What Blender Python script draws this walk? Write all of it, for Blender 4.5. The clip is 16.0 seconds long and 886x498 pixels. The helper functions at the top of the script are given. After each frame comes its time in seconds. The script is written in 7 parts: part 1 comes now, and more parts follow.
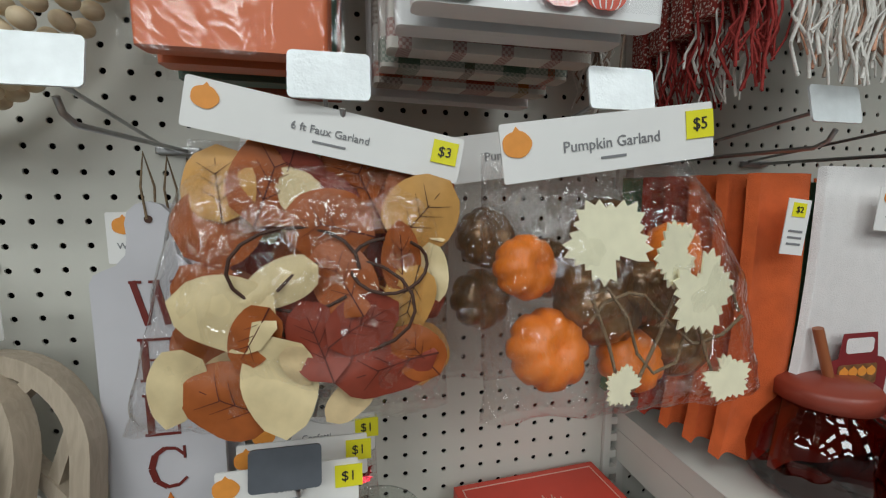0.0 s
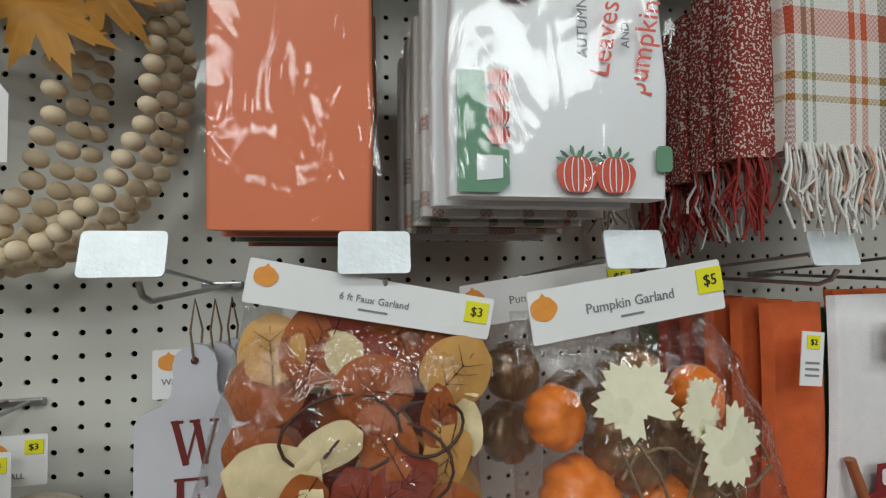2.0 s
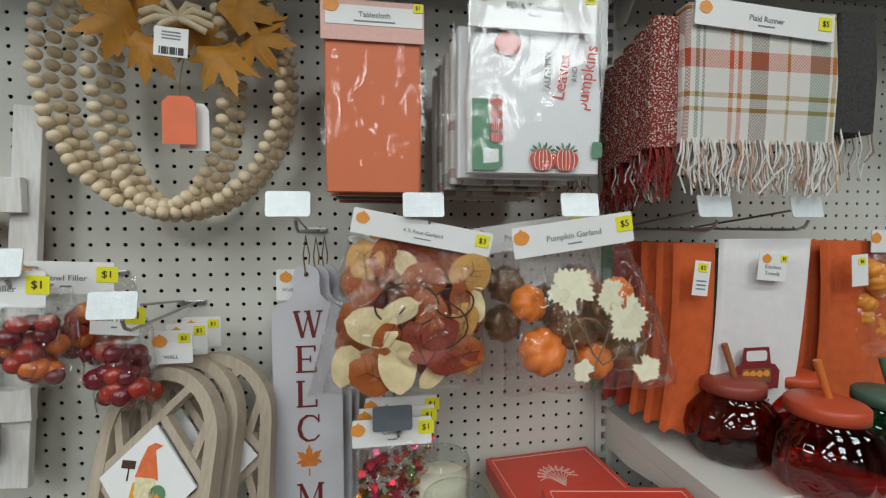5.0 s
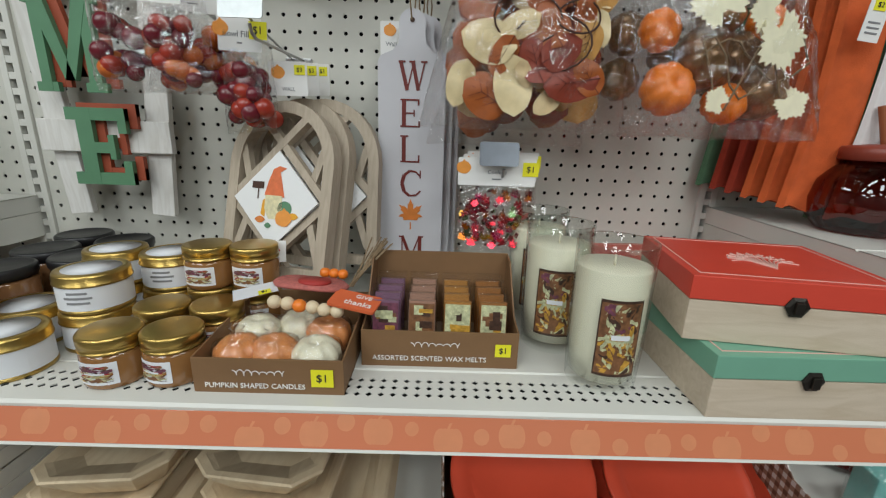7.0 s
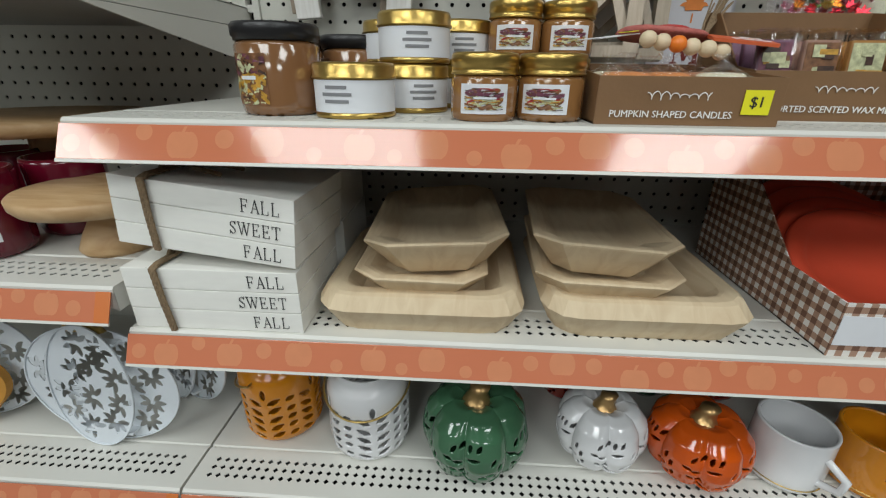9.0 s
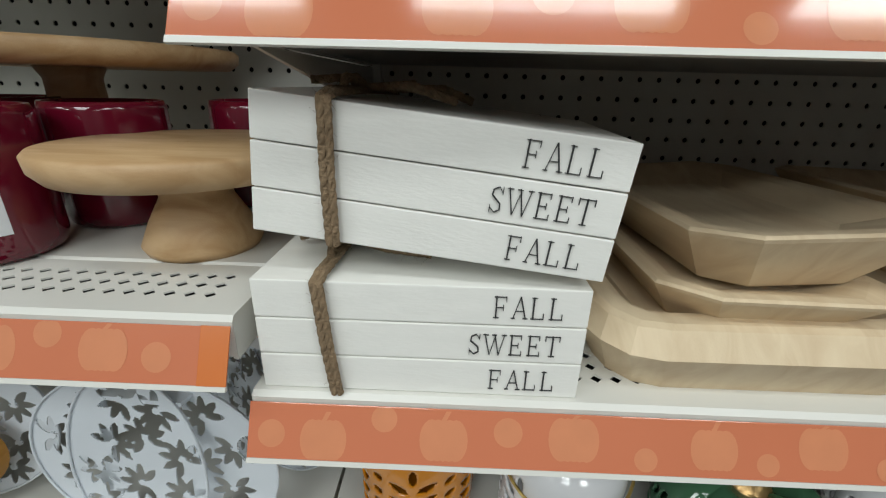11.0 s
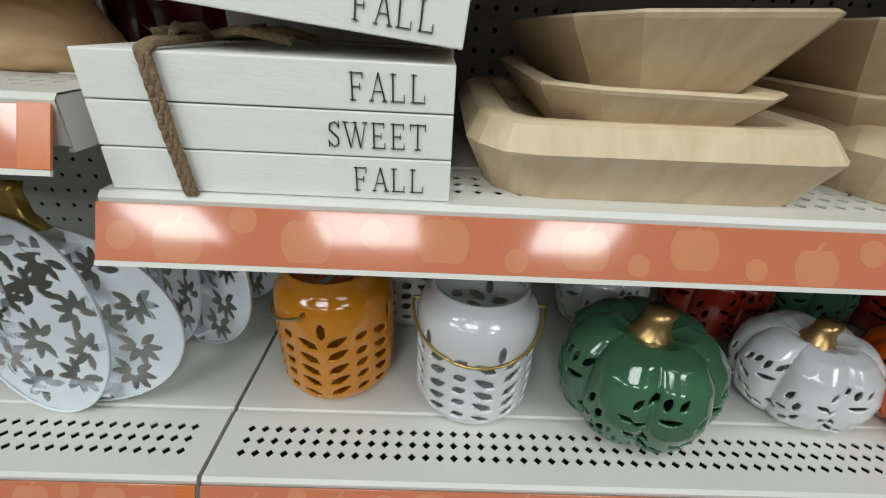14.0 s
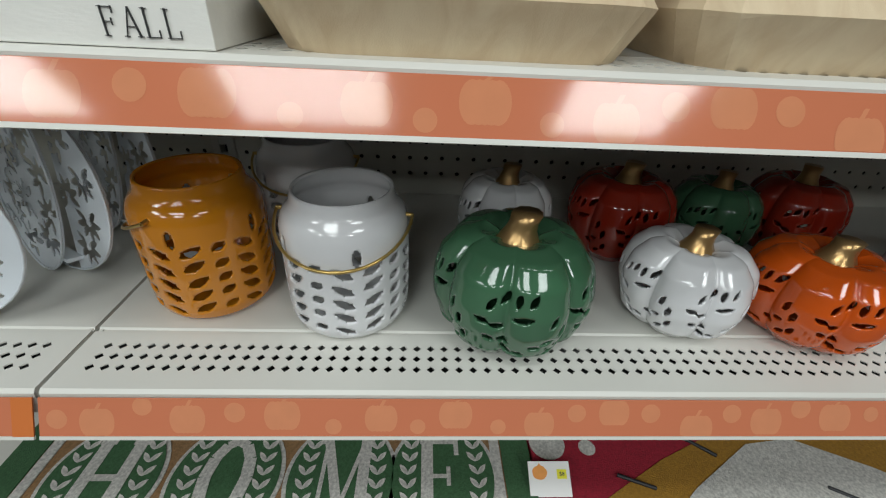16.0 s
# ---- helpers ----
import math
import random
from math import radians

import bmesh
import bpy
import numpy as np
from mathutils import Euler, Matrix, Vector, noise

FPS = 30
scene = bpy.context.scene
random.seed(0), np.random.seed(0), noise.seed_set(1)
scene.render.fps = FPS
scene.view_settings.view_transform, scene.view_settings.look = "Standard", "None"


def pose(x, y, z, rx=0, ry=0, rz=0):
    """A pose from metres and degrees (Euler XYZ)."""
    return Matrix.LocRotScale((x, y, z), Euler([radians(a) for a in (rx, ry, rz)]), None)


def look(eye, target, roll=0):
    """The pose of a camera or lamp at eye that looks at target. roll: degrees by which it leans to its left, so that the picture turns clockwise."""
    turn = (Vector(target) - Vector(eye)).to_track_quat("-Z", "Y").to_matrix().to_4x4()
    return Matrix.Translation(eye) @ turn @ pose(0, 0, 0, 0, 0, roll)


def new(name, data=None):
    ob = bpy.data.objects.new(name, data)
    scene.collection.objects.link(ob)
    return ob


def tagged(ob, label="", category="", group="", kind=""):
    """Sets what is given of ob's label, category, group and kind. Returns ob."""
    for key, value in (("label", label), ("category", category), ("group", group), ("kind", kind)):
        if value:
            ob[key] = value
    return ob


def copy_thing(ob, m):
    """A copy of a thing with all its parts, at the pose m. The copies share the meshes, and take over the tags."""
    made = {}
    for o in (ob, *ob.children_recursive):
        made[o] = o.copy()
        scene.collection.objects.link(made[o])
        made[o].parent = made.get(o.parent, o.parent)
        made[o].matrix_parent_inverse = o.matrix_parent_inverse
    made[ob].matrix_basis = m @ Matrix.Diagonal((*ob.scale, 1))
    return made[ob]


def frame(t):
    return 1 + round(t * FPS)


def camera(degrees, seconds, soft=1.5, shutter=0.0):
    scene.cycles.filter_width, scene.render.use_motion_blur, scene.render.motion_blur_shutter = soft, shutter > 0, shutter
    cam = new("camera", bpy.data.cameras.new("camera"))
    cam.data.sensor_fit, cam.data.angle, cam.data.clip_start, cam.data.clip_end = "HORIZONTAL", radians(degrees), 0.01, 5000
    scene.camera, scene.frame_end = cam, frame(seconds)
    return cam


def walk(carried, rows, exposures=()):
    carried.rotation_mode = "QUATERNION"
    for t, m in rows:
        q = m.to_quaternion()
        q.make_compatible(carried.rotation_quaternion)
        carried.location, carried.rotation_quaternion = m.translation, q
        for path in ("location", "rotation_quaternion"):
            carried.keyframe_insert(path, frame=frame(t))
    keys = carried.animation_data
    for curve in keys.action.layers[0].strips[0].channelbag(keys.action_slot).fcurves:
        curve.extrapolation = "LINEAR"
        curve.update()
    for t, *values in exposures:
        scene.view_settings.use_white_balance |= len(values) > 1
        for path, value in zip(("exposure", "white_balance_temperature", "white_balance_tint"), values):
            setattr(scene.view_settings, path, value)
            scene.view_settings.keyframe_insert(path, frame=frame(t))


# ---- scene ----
cam = camera(92.8, 16.0, 1.2)
METRES, EYE, TILT, LEAN, TURN = 1.25, 1.5, 0.0, 0.0, 0.0
PATH = [
    (0, (0.248, -0.507, 1.529), (0.651, 1.436, 1.28), 0.3),
    (0.5, (0.251, -0.506, 1.544), (0.663, 1.447, 1.413), -0.1),
    (1, (0.246, -0.509, 1.571), (0.651, 1.448, 1.507), -0.4),
    (1.5, (0.236, -0.51, 1.584), (0.622, 1.452, 1.591), -0.7),
    (2, (0.225, -0.526, 1.6), (0.595, 1.439, 1.657), -0.6),
    (2.5, (0.217, -0.552, 1.607), (0.567, 1.415, 1.7), -0.7),
    (3, (0.204, -0.593, 1.615), (0.543, 1.377, 1.69), -0.5),
    (3.2, (0.198, -0.613, 1.616), (0.54, 1.357, 1.692), -0.5),
    (5.3, (0.169, -0.76, 1.569), (0.452, 1.211, 1.378), 0.4),
    (5.5, (0.162, -0.766, 1.562), (0.425, 1.198, 1.292), 1.0),
    (6, (0.14, -0.784, 1.483), (0.326, 1.175, 1.126), 1.4),
    (6.5, (0.118, -0.774, 1.413), (0.215, 1.168, 0.943), 1.7),
    (7, (0.114, -0.772, 1.352), (0.135, 1.153, 0.809), 1.9),
    (7.5, (0.106, -0.783, 1.267), (0.056, 1.115, 0.638), 1.4),
    (8, (-0.002, -0.791, 1.182), (-0.087, 1.092, 0.515), 1.2),
    (8.5, (-0.141, -0.795, 1.165), (-0.215, 1.062, 0.427), 1.1),
    (9, (-0.246, -0.783, 1.123), (-0.348, 1.056, 0.345), 0.7),
    (9.5, (-0.353, -0.743, 1.098), (-0.377, 1.099, 0.321), 1.3),
    (10, (-0.431, -0.677, 1.068), (-0.515, 1.168, 0.302), 1.3),
    (10.2, (-0.459, -0.661, 1.054), (-0.528, 1.187, 0.294), 1.6),
    (12.3, (-0.507, -0.572, 1.025), (-0.52, 1.304, 0.334), 1.2),
    (12.5, (-0.507, -0.574, 1.025), (-0.513, 1.3, 0.328), 1.3),
    (13, (-0.496, -0.581, 1.015), (-0.484, 1.272, 0.263), 1.8),
    (13.5, (-0.467, -0.603, 0.978), (-0.394, 1.189, 0.093), 2.9),
    (14, (-0.426, -0.63, 0.948), (-0.379, 1.132, 0.002), 3.0),
    (14.5, (-0.421, -0.629, 0.907), (-0.374, 1.106, -0.087), 3.4),
    (15, (-0.398, -0.636, 0.891), (-0.338, 1.091, -0.118), 3.4),
    (15.5, (-0.352, -0.64, 0.891), (-0.269, 1.069, -0.144), 3.4),
    (16, (-0.309, -0.649, 0.889), (-0.206, 1.058, -0.149), 3.1),
]
walk(cam, [(t, look(eye, target, roll)) for t, eye, target, roll in PATH],
     [(0.0, -0.61), (3.0, -0.68), (5.5, -0.56), (8.0, -0.52), (9.5, -0.56), (12.5, -0.35), (13.5, -0.42), (16.0, -0.52)])

# ---- light: a darkened shop ceiling with long strip lamps ----
world = bpy.data.worlds.new("world")
scene.world = world
world.use_nodes = True
world.node_tree.nodes["Background"].inputs[0].default_value = (0.9, 0.95, 1.0, 1)
world.node_tree.nodes["Background"].inputs[1].default_value = 0.005
scene.view_settings.exposure = 0.0
CEIL = 3.0
# x, y, width, length, power of each lamp
LAMPS = [(-1.9, -1.35, 1.25, 0.30, 18), (-0.1, -1.35, 1.25, 0.30, 18), (1.7, -1.35, 1.25, 0.30, 18),
         (-3.5, -2.72, 0.9, 1.1, 44), (-1.21, -2.72, 1.2, 1.1, 54), (1.27, -2.72, 0.95, 1.1, 48),
         (-3.5, -4.75, 0.9, 0.9, 46), (-1.21, -4.75, 1.2, 0.9, 54), (1.27, -4.75, 0.95, 0.9, 48)]


# ---- materials ----
def mat(name, col, rough=0.5, metal=0.0, var=0.08, scale=25.0, bump=0.0, bscale=180.0, spec=0.5, coat=0.0, stretch=(1, 1, 1), island=0.0):
    m = bpy.data.materials.new(name)
    m.use_nodes = True
    nt = m.node_tree
    b = nt.nodes["Principled BSDF"]
    b.inputs["Roughness"].default_value = rough
    b.inputs["Metallic"].default_value = metal
    b.inputs["Specular IOR Level"].default_value = spec
    b.inputs["Coat Weight"].default_value = coat
    tc = nt.nodes.new("ShaderNodeTexCoord")
    mp = nt.nodes.new("ShaderNodeMapping")
    mp.inputs["Scale"].default_value = stretch
    nt.links.new(tc.outputs["Object"], mp.inputs[0])
    n1 = nt.nodes.new("ShaderNodeTexNoise")
    n1.inputs["Scale"].default_value = scale
    n1.inputs["Detail"].default_value = 4
    nt.links.new(mp.outputs[0], n1.inputs["Vector"])
    mx = nt.nodes.new("ShaderNodeMix")
    mx.data_type = "RGBA"
    mx.inputs[6].default_value = (*[max(0, c * (1 - 2 * var)) for c in col], 1)
    mx.inputs[7].default_value = (*[min(1, c * (1 + 2 * var)) for c in col], 1)
    nt.links.new(n1.outputs["Fac"], mx.inputs[0])
    out = mx.outputs[2]
    if island:
        oi = nt.nodes.new("ShaderNodeObjectInfo")
        ge = nt.nodes.new("ShaderNodeNewGeometry")
        ad = nt.nodes.new("ShaderNodeMath")
        ad.operation = "ADD"
        nt.links.new(oi.outputs["Random"], ad.inputs[0])
        nt.links.new(ge.outputs["Random Per Island"], ad.inputs[1])
        ma = nt.nodes.new("ShaderNodeMapRange")
        ma.inputs[2].default_value = 2.0
        ma.inputs[3].default_value = 1 - island
        ma.inputs[4].default_value = 1 + island
        nt.links.new(ad.outputs[0], ma.inputs[0])
        hs = nt.nodes.new("ShaderNodeHueSaturation")
        nt.links.new(ma.outputs[0], hs.inputs["Value"])
        nt.links.new(out, hs.inputs["Color"])
        out = hs.outputs[0]
    nt.links.new(out, b.inputs["Base Color"])
    if bump:
        n2 = nt.nodes.new("ShaderNodeTexNoise")
        n2.inputs["Scale"].default_value = bscale
        n2.inputs["Detail"].default_value = 6
        nt.links.new(mp.outputs[0], n2.inputs["Vector"])
        bp = nt.nodes.new("ShaderNodeBump")
        bp.inputs["Strength"].default_value = bump
        bp.inputs["Distance"].default_value = 0.002
        nt.links.new(n2.outputs["Fac"], bp.inputs["Height"])
        nt.links.new(bp.outputs[0], b.inputs["Normal"])
    return m


def wood(name, a, c, scale=18.0, stretch=(1, 8, 8), rough=0.6):
    m = mat(name, a, rough, 0, 0.05, 60, 0.15, 220, stretch=stretch)
    nt = m.node_tree
    b = nt.nodes["Principled BSDF"]
    mp = next(n for n in nt.nodes if n.type == "MAPPING")
    nz = nt.nodes.new("ShaderNodeTexNoise")
    nz.inputs["Scale"].default_value = scale
    nz.inputs["Detail"].default_value = 8
    nz.inputs["Distortion"].default_value = 1.4
    nt.links.new(mp.outputs[0], nz.inputs["Vector"])
    mx = nt.nodes.new("ShaderNodeMix")
    mx.data_type = "RGBA"
    mx.inputs[6].default_value = (*a, 1)
    mx.inputs[7].default_value = (*c, 1)
    ra = nt.nodes.new("ShaderNodeMapRange")
    ra.inputs[1].default_value, ra.inputs[2].default_value = 0.35, 0.65
    nt.links.new(nz.outputs["Fac"], ra.inputs[0])
    nt.links.new(ra.outputs[0], mx.inputs[0])
    nt.links.new(mx.outputs[2], b.inputs["Base Color"])
    return m


def clear(name, gloss=0.12, rough=0.06, tint=(1, 1, 1), bump=0.0, bscale=60.0):
    """Clear film or glass: seen through, with a sharp gloss that grows towards grazing angles."""
    m = bpy.data.materials.new(name)
    m.use_nodes = True
    nt = m.node_tree
    nt.nodes.remove(nt.nodes["Principled BSDF"])
    t = nt.nodes.new("ShaderNodeBsdfTransparent")
    t.inputs[0].default_value = (*tint, 1)
    g = nt.nodes.new("ShaderNodeBsdfGlossy")
    g.inputs["Roughness"].default_value = rough
    lw = nt.nodes.new("ShaderNodeLayerWeight")
    lw.inputs["Blend"].default_value = 0.5
    po = nt.nodes.new("ShaderNodeMath")
    po.operation = "POWER"
    po.inputs[1].default_value = 4.0
    nt.links.new(lw.outputs["Facing"], po.inputs[0])
    sc = nt.nodes.new("ShaderNodeMath")
    sc.operation = "MULTIPLY_ADD"
    sc.inputs[1].default_value = 0.7
    sc.inputs[2].default_value = gloss * 0.4
    sc.use_clamp = True
    nt.links.new(po.outputs[0], sc.inputs[0])
    mx = nt.nodes.new("ShaderNodeMixShader")
    nt.links.new(sc.outputs[0], mx.inputs[0])
    nt.links.new(t.outputs[0], mx.inputs[1])
    nt.links.new(g.outputs[0], mx.inputs[2])
    nt.links.new(mx.outputs[0], nt.nodes["Material Output"].inputs[0])
    if bump:
        tc = nt.nodes.new("ShaderNodeTexCoord")
        mp = nt.nodes.new("ShaderNodeMapping")
        mp.inputs["Rotation"].default_value = (0, 0.5, 0)
        mp.inputs["Scale"].default_value = (1.0, 1.0, 0.45)
        nt.links.new(tc.outputs["Object"], mp.inputs[0])
        n2 = nt.nodes.new("ShaderNodeTexNoise")
        n2.inputs["Scale"].default_value = bscale
        n2.inputs["Detail"].default_value = 2.5
        n2.inputs["Distortion"].default_value = 1.6
        nt.links.new(mp.outputs[0], n2.inputs["Vector"])
        vo = nt.nodes.new("ShaderNodeTexVoronoi")
        vo.feature = "DISTANCE_TO_EDGE"
        vo.inputs["Scale"].default_value = bscale * 0.9
        nt.links.new(mp.outputs[0], vo.inputs["Vector"])
        ad = nt.nodes.new("ShaderNodeMath")
        ad.operation = "MULTIPLY_ADD"
        ad.inputs[1].default_value = -0.35
        nt.links.new(vo.outputs["Distance"], ad.inputs[0])
        nt.links.new(n2.outputs["Fac"], ad.inputs[2])
        bp = nt.nodes.new("ShaderNodeBump")
        bp.inputs["Strength"].default_value = bump
        bp.inputs["Distance"].default_value = 0.009
        nt.links.new(ad.outputs[0], bp.inputs["Height"])
        nt.links.new(bp.outputs[0], g.inputs["Normal"])
    return m


M_STEEL = mat("white_enamel", (0.66, 0.65, 0.60), 0.38, 0, 0.03, 6, 0.03, 300)
# shelf undersides: darkened in the colour to deepen the shade below
M_UNDER = mat("shade_grey_underside", (0.30, 0.30, 0.29), 0.45, 0.2, 0.06, 6)
M_PEG = mat("pegboard_enamel", (0.62, 0.61, 0.55), 0.5, 0, 0.04, 4, 0.05, 250)
# near black, stands in for the shade seen through holes and slots
M_HOLE_SHADE = mat("painted_hole_shade", (0.012, 0.012, 0.012), 0.9)
M_WIRE = mat("zinc_wire", (0.42, 0.42, 0.42), 0.32, 0.9, 0.1, 80)
M_PLATE = mat("brushed_tin_plate", (0.78, 0.82, 0.83), 0.34, 0.15, 0.08, 60, 0.2, 320, stretch=(1, 1, 6))
M_PLATED = mat("dark_tin_plate", (0.16, 0.175, 0.20), 0.3, 0.5, 0.1, 50)
M_BANNER = mat("orange_strip_print", (0.58, 0.185, 0.095), 0.11, 0, 0.03, 8, spec=0.6, coat=0.3)
M_BPRINT = mat("pale_pumpkin_print", (0.63, 0.245, 0.125), 0.11, 0, 0.04, 60, spec=0.6, coat=0.3)
M_FOLD = mat("orange_strip_fold", (0.60, 0.17, 0.045), 0.25, 0, 0.03, 8, spec=0.5)
# unseen room surfaces: base colours held dark so little light bounces back
M_FLOOR = mat("floor_vinyl", (0.15, 0.146, 0.142), 0.35, 0, 0.1, 3)
M_ROOM = mat("darkened_room_paint", (0.09, 0.088, 0.086), 0.8, 0, 0.03, 2)
M_WHITE = mat("white_card", (0.80, 0.79, 0.77), 0.55, 0, 0.02, 30)
M_YEL = mat("yellow_price", (0.80, 0.74, 0.02), 0.5, 0, 0.02)
M_INK = mat("black_ink", (0.02, 0.02, 0.022), 0.5)
M_GREY = mat("grey_ink", (0.22, 0.22, 0.23), 0.5)
M_ICON = mat("orange_print", (0.78, 0.30, 0.05), 0.5, 0, 0.06, 120)
M_BAG = clear("clear_bag_film", 0.30, 0.035, (0.99, 0.99, 0.99), 1.0, 56)
M_WRAP = clear("tight_wrapper_film", 0.13, 0.05, (0.99, 0.99, 0.99), 0.34, 22)
M_GLASS = clear("candle_glass", 0.16, 0.03, (0.93, 0.95, 0.94))
M_ORANGE = mat("orange_cloth", (0.60, 0.135, 0.045), 0.75, 0, 0.08, 20, 0.2, 500)
M_ORANGEV = mat("orange_vinyl", (0.68, 0.17, 0.065), 0.45, 0, 0.04, 10)
M_GREENV = mat("green_vinyl", (0.07, 0.13, 0.09), 0.5)
M_PINKCARD = mat("pink_gingham_card", (0.72, 0.42, 0.36), 0.5, 0, 0.05, 200)
M_BEAD = wood("pale_bead_wood", (0.74, 0.61, 0.42), (0.66, 0.52, 0.34), 30, (1, 1, 4), 0.55)
M_TWINE = mat("jute_twine", (0.24, 0.165, 0.095), 0.95, 0, 0.3, 300, 1.0, 600)
M_TAUPE = wood("taupe_painted_wood", (0.48, 0.40, 0.31), (0.40, 0.33, 0.25), 20, (6, 6, 1), 0.6)
M_TAUPED = wood("taupe_side_wood", (0.36, 0.29, 0.22), (0.29, 0.23, 0.17), 20, (6, 6, 1), 0.65)
M_SIGN = mat("pale_grey_painted_board", (0.58, 0.57, 0.60), 0.5, 0, 0.03, 20)
M_MAROON = mat("maroon_ink", (0.16, 0.02, 0.015), 0.5, 0, 0.1, 100)
M_LEAFO = mat("orange_leaf_print", (0.66, 0.20, 0.035), 0.5, 0, 0.15, 60)
M_FENCE = wood("white_washed_slat", (0.76, 0.74, 0.71), (0.66, 0.63, 0.59), 14, (6, 6, 1), 0.6)
M_SGREEN = mat("sage_green_paint", (0.10, 0.24, 0.13), 0.55, 0, 0.06, 30)
M_RUST = mat("rust_red_paint", (0.36, 0.07, 0.03), 0.6, 0, 0.1, 40)
M_GOLDP = mat("pumpkin_yellow_paint", (0.76, 0.36, 0.02), 0.5, 0, 0.06, 40)


# ---- mesh helpers ----
def mesh(name, verts, faces, material, parent=None, smooth=False, label="", m=None, mods=()):
    me = bpy.data.meshes.new(name)
    me.from_pydata([tuple(map(float, v)) for v in verts], [], [tuple(map(int, q)) for q in faces])
    me.materials.append(material)
    if smooth:
        me.shade_smooth()
    ob = new(name, me)
    if parent is not None:
        ob.parent = parent
    if m is not None:
        ob.matrix_basis = m
    if label:
        ob["label"] = label
    return ob


def part(name, bm, material, parent, label="", m=None, smooth=False):
    me = bpy.data.meshes.new(name)
    bmesh.ops.recalc_face_normals(bm, faces=bm.faces[:])
    bm.to_mesh(me)
    bm.free()
    me.materials.append(material)
    if smooth:
        me.shade_smooth()
    ob = new(name, me)
    ob.parent = parent
    if m is not None:
        ob.matrix_basis = m
    if label:
        ob["label"] = label
    return ob


def again(ob, parent, m):
    """The same mesh once more, as an object of its own."""
    o = new(ob.name.split(".")[0], ob.data)
    o.parent = parent
    o.matrix_basis = m
    return o


def thing(name, m, label, category, group="", kind=""):
    e = new(name)
    e.empty_display_size = 0.02
    e.matrix_basis = m
    return tagged(e, label, category, group, kind)


def add_box(bm, x0, x1, y0, y1, z0, z1, bev=0.0, m=None):
    r = bmesh.ops.create_cube(bm, size=1.0)
    t = Matrix.Translation(((x0 + x1) / 2, (y0 + y1) / 2, (z0 + z1) / 2)) @ Matrix.Diagonal((x1 - x0, y1 - y0, z1 - z0, 1))
    bmesh.ops.transform(bm, matrix=(m @ t) if m is not None else t, verts=r["verts"])
    if bev:
        es = list({e for v in r["verts"] for e in v.link_edges})
        bmesh.ops.bevel(bm, geom=es, offset=bev, segments=2, affect="EDGES", profile=0.6)
    return bm


def box(x0, x1, y0, y1, z0, z1, bev=0.0):
    return add_box(bmesh.new(), x0, x1, y0, y1, z0, z1, bev)


def lathe(profile, seg=32, ribs=0, amp=0.0, cap=True):
    """Vertices and faces of a turned shape; ribs: how many soft lobes it has round it."""
    v, f = [], []
    for r, z in profile:
        for s in range(seg):
            a = 2 * math.pi * s / seg
            k = 1 - amp * (1 - abs(math.sin(ribs * a / 2))) ** 2 if ribs else 1
            v.append((r * k * math.cos(a), r * k * math.sin(a), z))
    for i in range(len(profile) - 1):
        for s in range(seg):
            a, b = i * seg + s, i * seg + (s + 1) % seg
            f.append((a, b, b + seg, a + seg))
    if cap:
        f.append(tuple(range(seg))[::-1])
        f.append(tuple(range((len(profile) - 1) * seg, len(profile) * seg)))
    return v, f


def turned(name, profile, material, parent, seg=32, ribs=0, amp=0.0, label="", m=None, smooth=True, cap=True):
    v, f = lathe(profile, seg, ribs, amp, cap)
    return mesh(name, v, f, material, parent, smooth, label, m)


def tube(name, pts, r, material, parent, label="", seg=8):
    cu = bpy.data.curves.new(name, "CURVE")
    cu.dimensions = "3D"
    cu.bevel_depth = r
    cu.bevel_resolution = 2
    cu.resolution_u = 4
    cu.use_fill_caps = True
    sp = cu.splines.new("POLY")
    sp.points.add(len(pts) - 1)
    for p, q in zip(sp.points, pts):
        p.co = (*q, 1)
    tmp = new("tmp", cu)
    me = bpy.data.meshes.new_from_object(tmp)
    bpy.data.objects.remove(tmp)
    me.materials.clear()
    me.materials.append(material)
    me.shade_smooth()
    ob = new(name, me)
    ob.parent = parent
    if label:
        ob["label"] = label
    return ob


def rr(hx, hy, r, n=5):
    r = min(r, hx * 0.98, hy * 0.98)
    pts = []
    for cx, cy, a0 in ((hx - r, hy - r, 0), (-hx + r, hy - r, 90), (-hx + r, -hy + r, 180), (hx - r, -hy + r, 270)):
        for k in range(n + 1):
            a = radians(a0 + 90 * k / n)
            pts.append((cx + r * math.cos(a), cy + r * math.sin(a)))
    return pts


def loft(name, sections, material, parent, label="", m=None, smooth=False, wob=0.0, n=5):
    """Rounded rectangles (half width, half depth, height, corner radius) joined from first to last, closed at both ends."""
    v, f, c = [], [], 4 * (n + 1)
    for hx, hy, z, r in sections:
        for x, y in rr(hx, hy, r, n):
            w = wob * noise.noise(Vector((x * 30, y * 30, z * 30)))
            v.append((x + w, y + w, z + w * 0.7))
    for i in range(len(sections) - 1):
        for s in range(c):
            a, b = i * c + s, i * c + (s + 1) % c
            f.append((a, b, b + c, a + c))
    f.append(tuple(range(c))[::-1])
    f.append(tuple(range((len(sections) - 1) * c, len(sections) * c)))
    return mesh(name, v, f, material, parent, smooth, label, m)


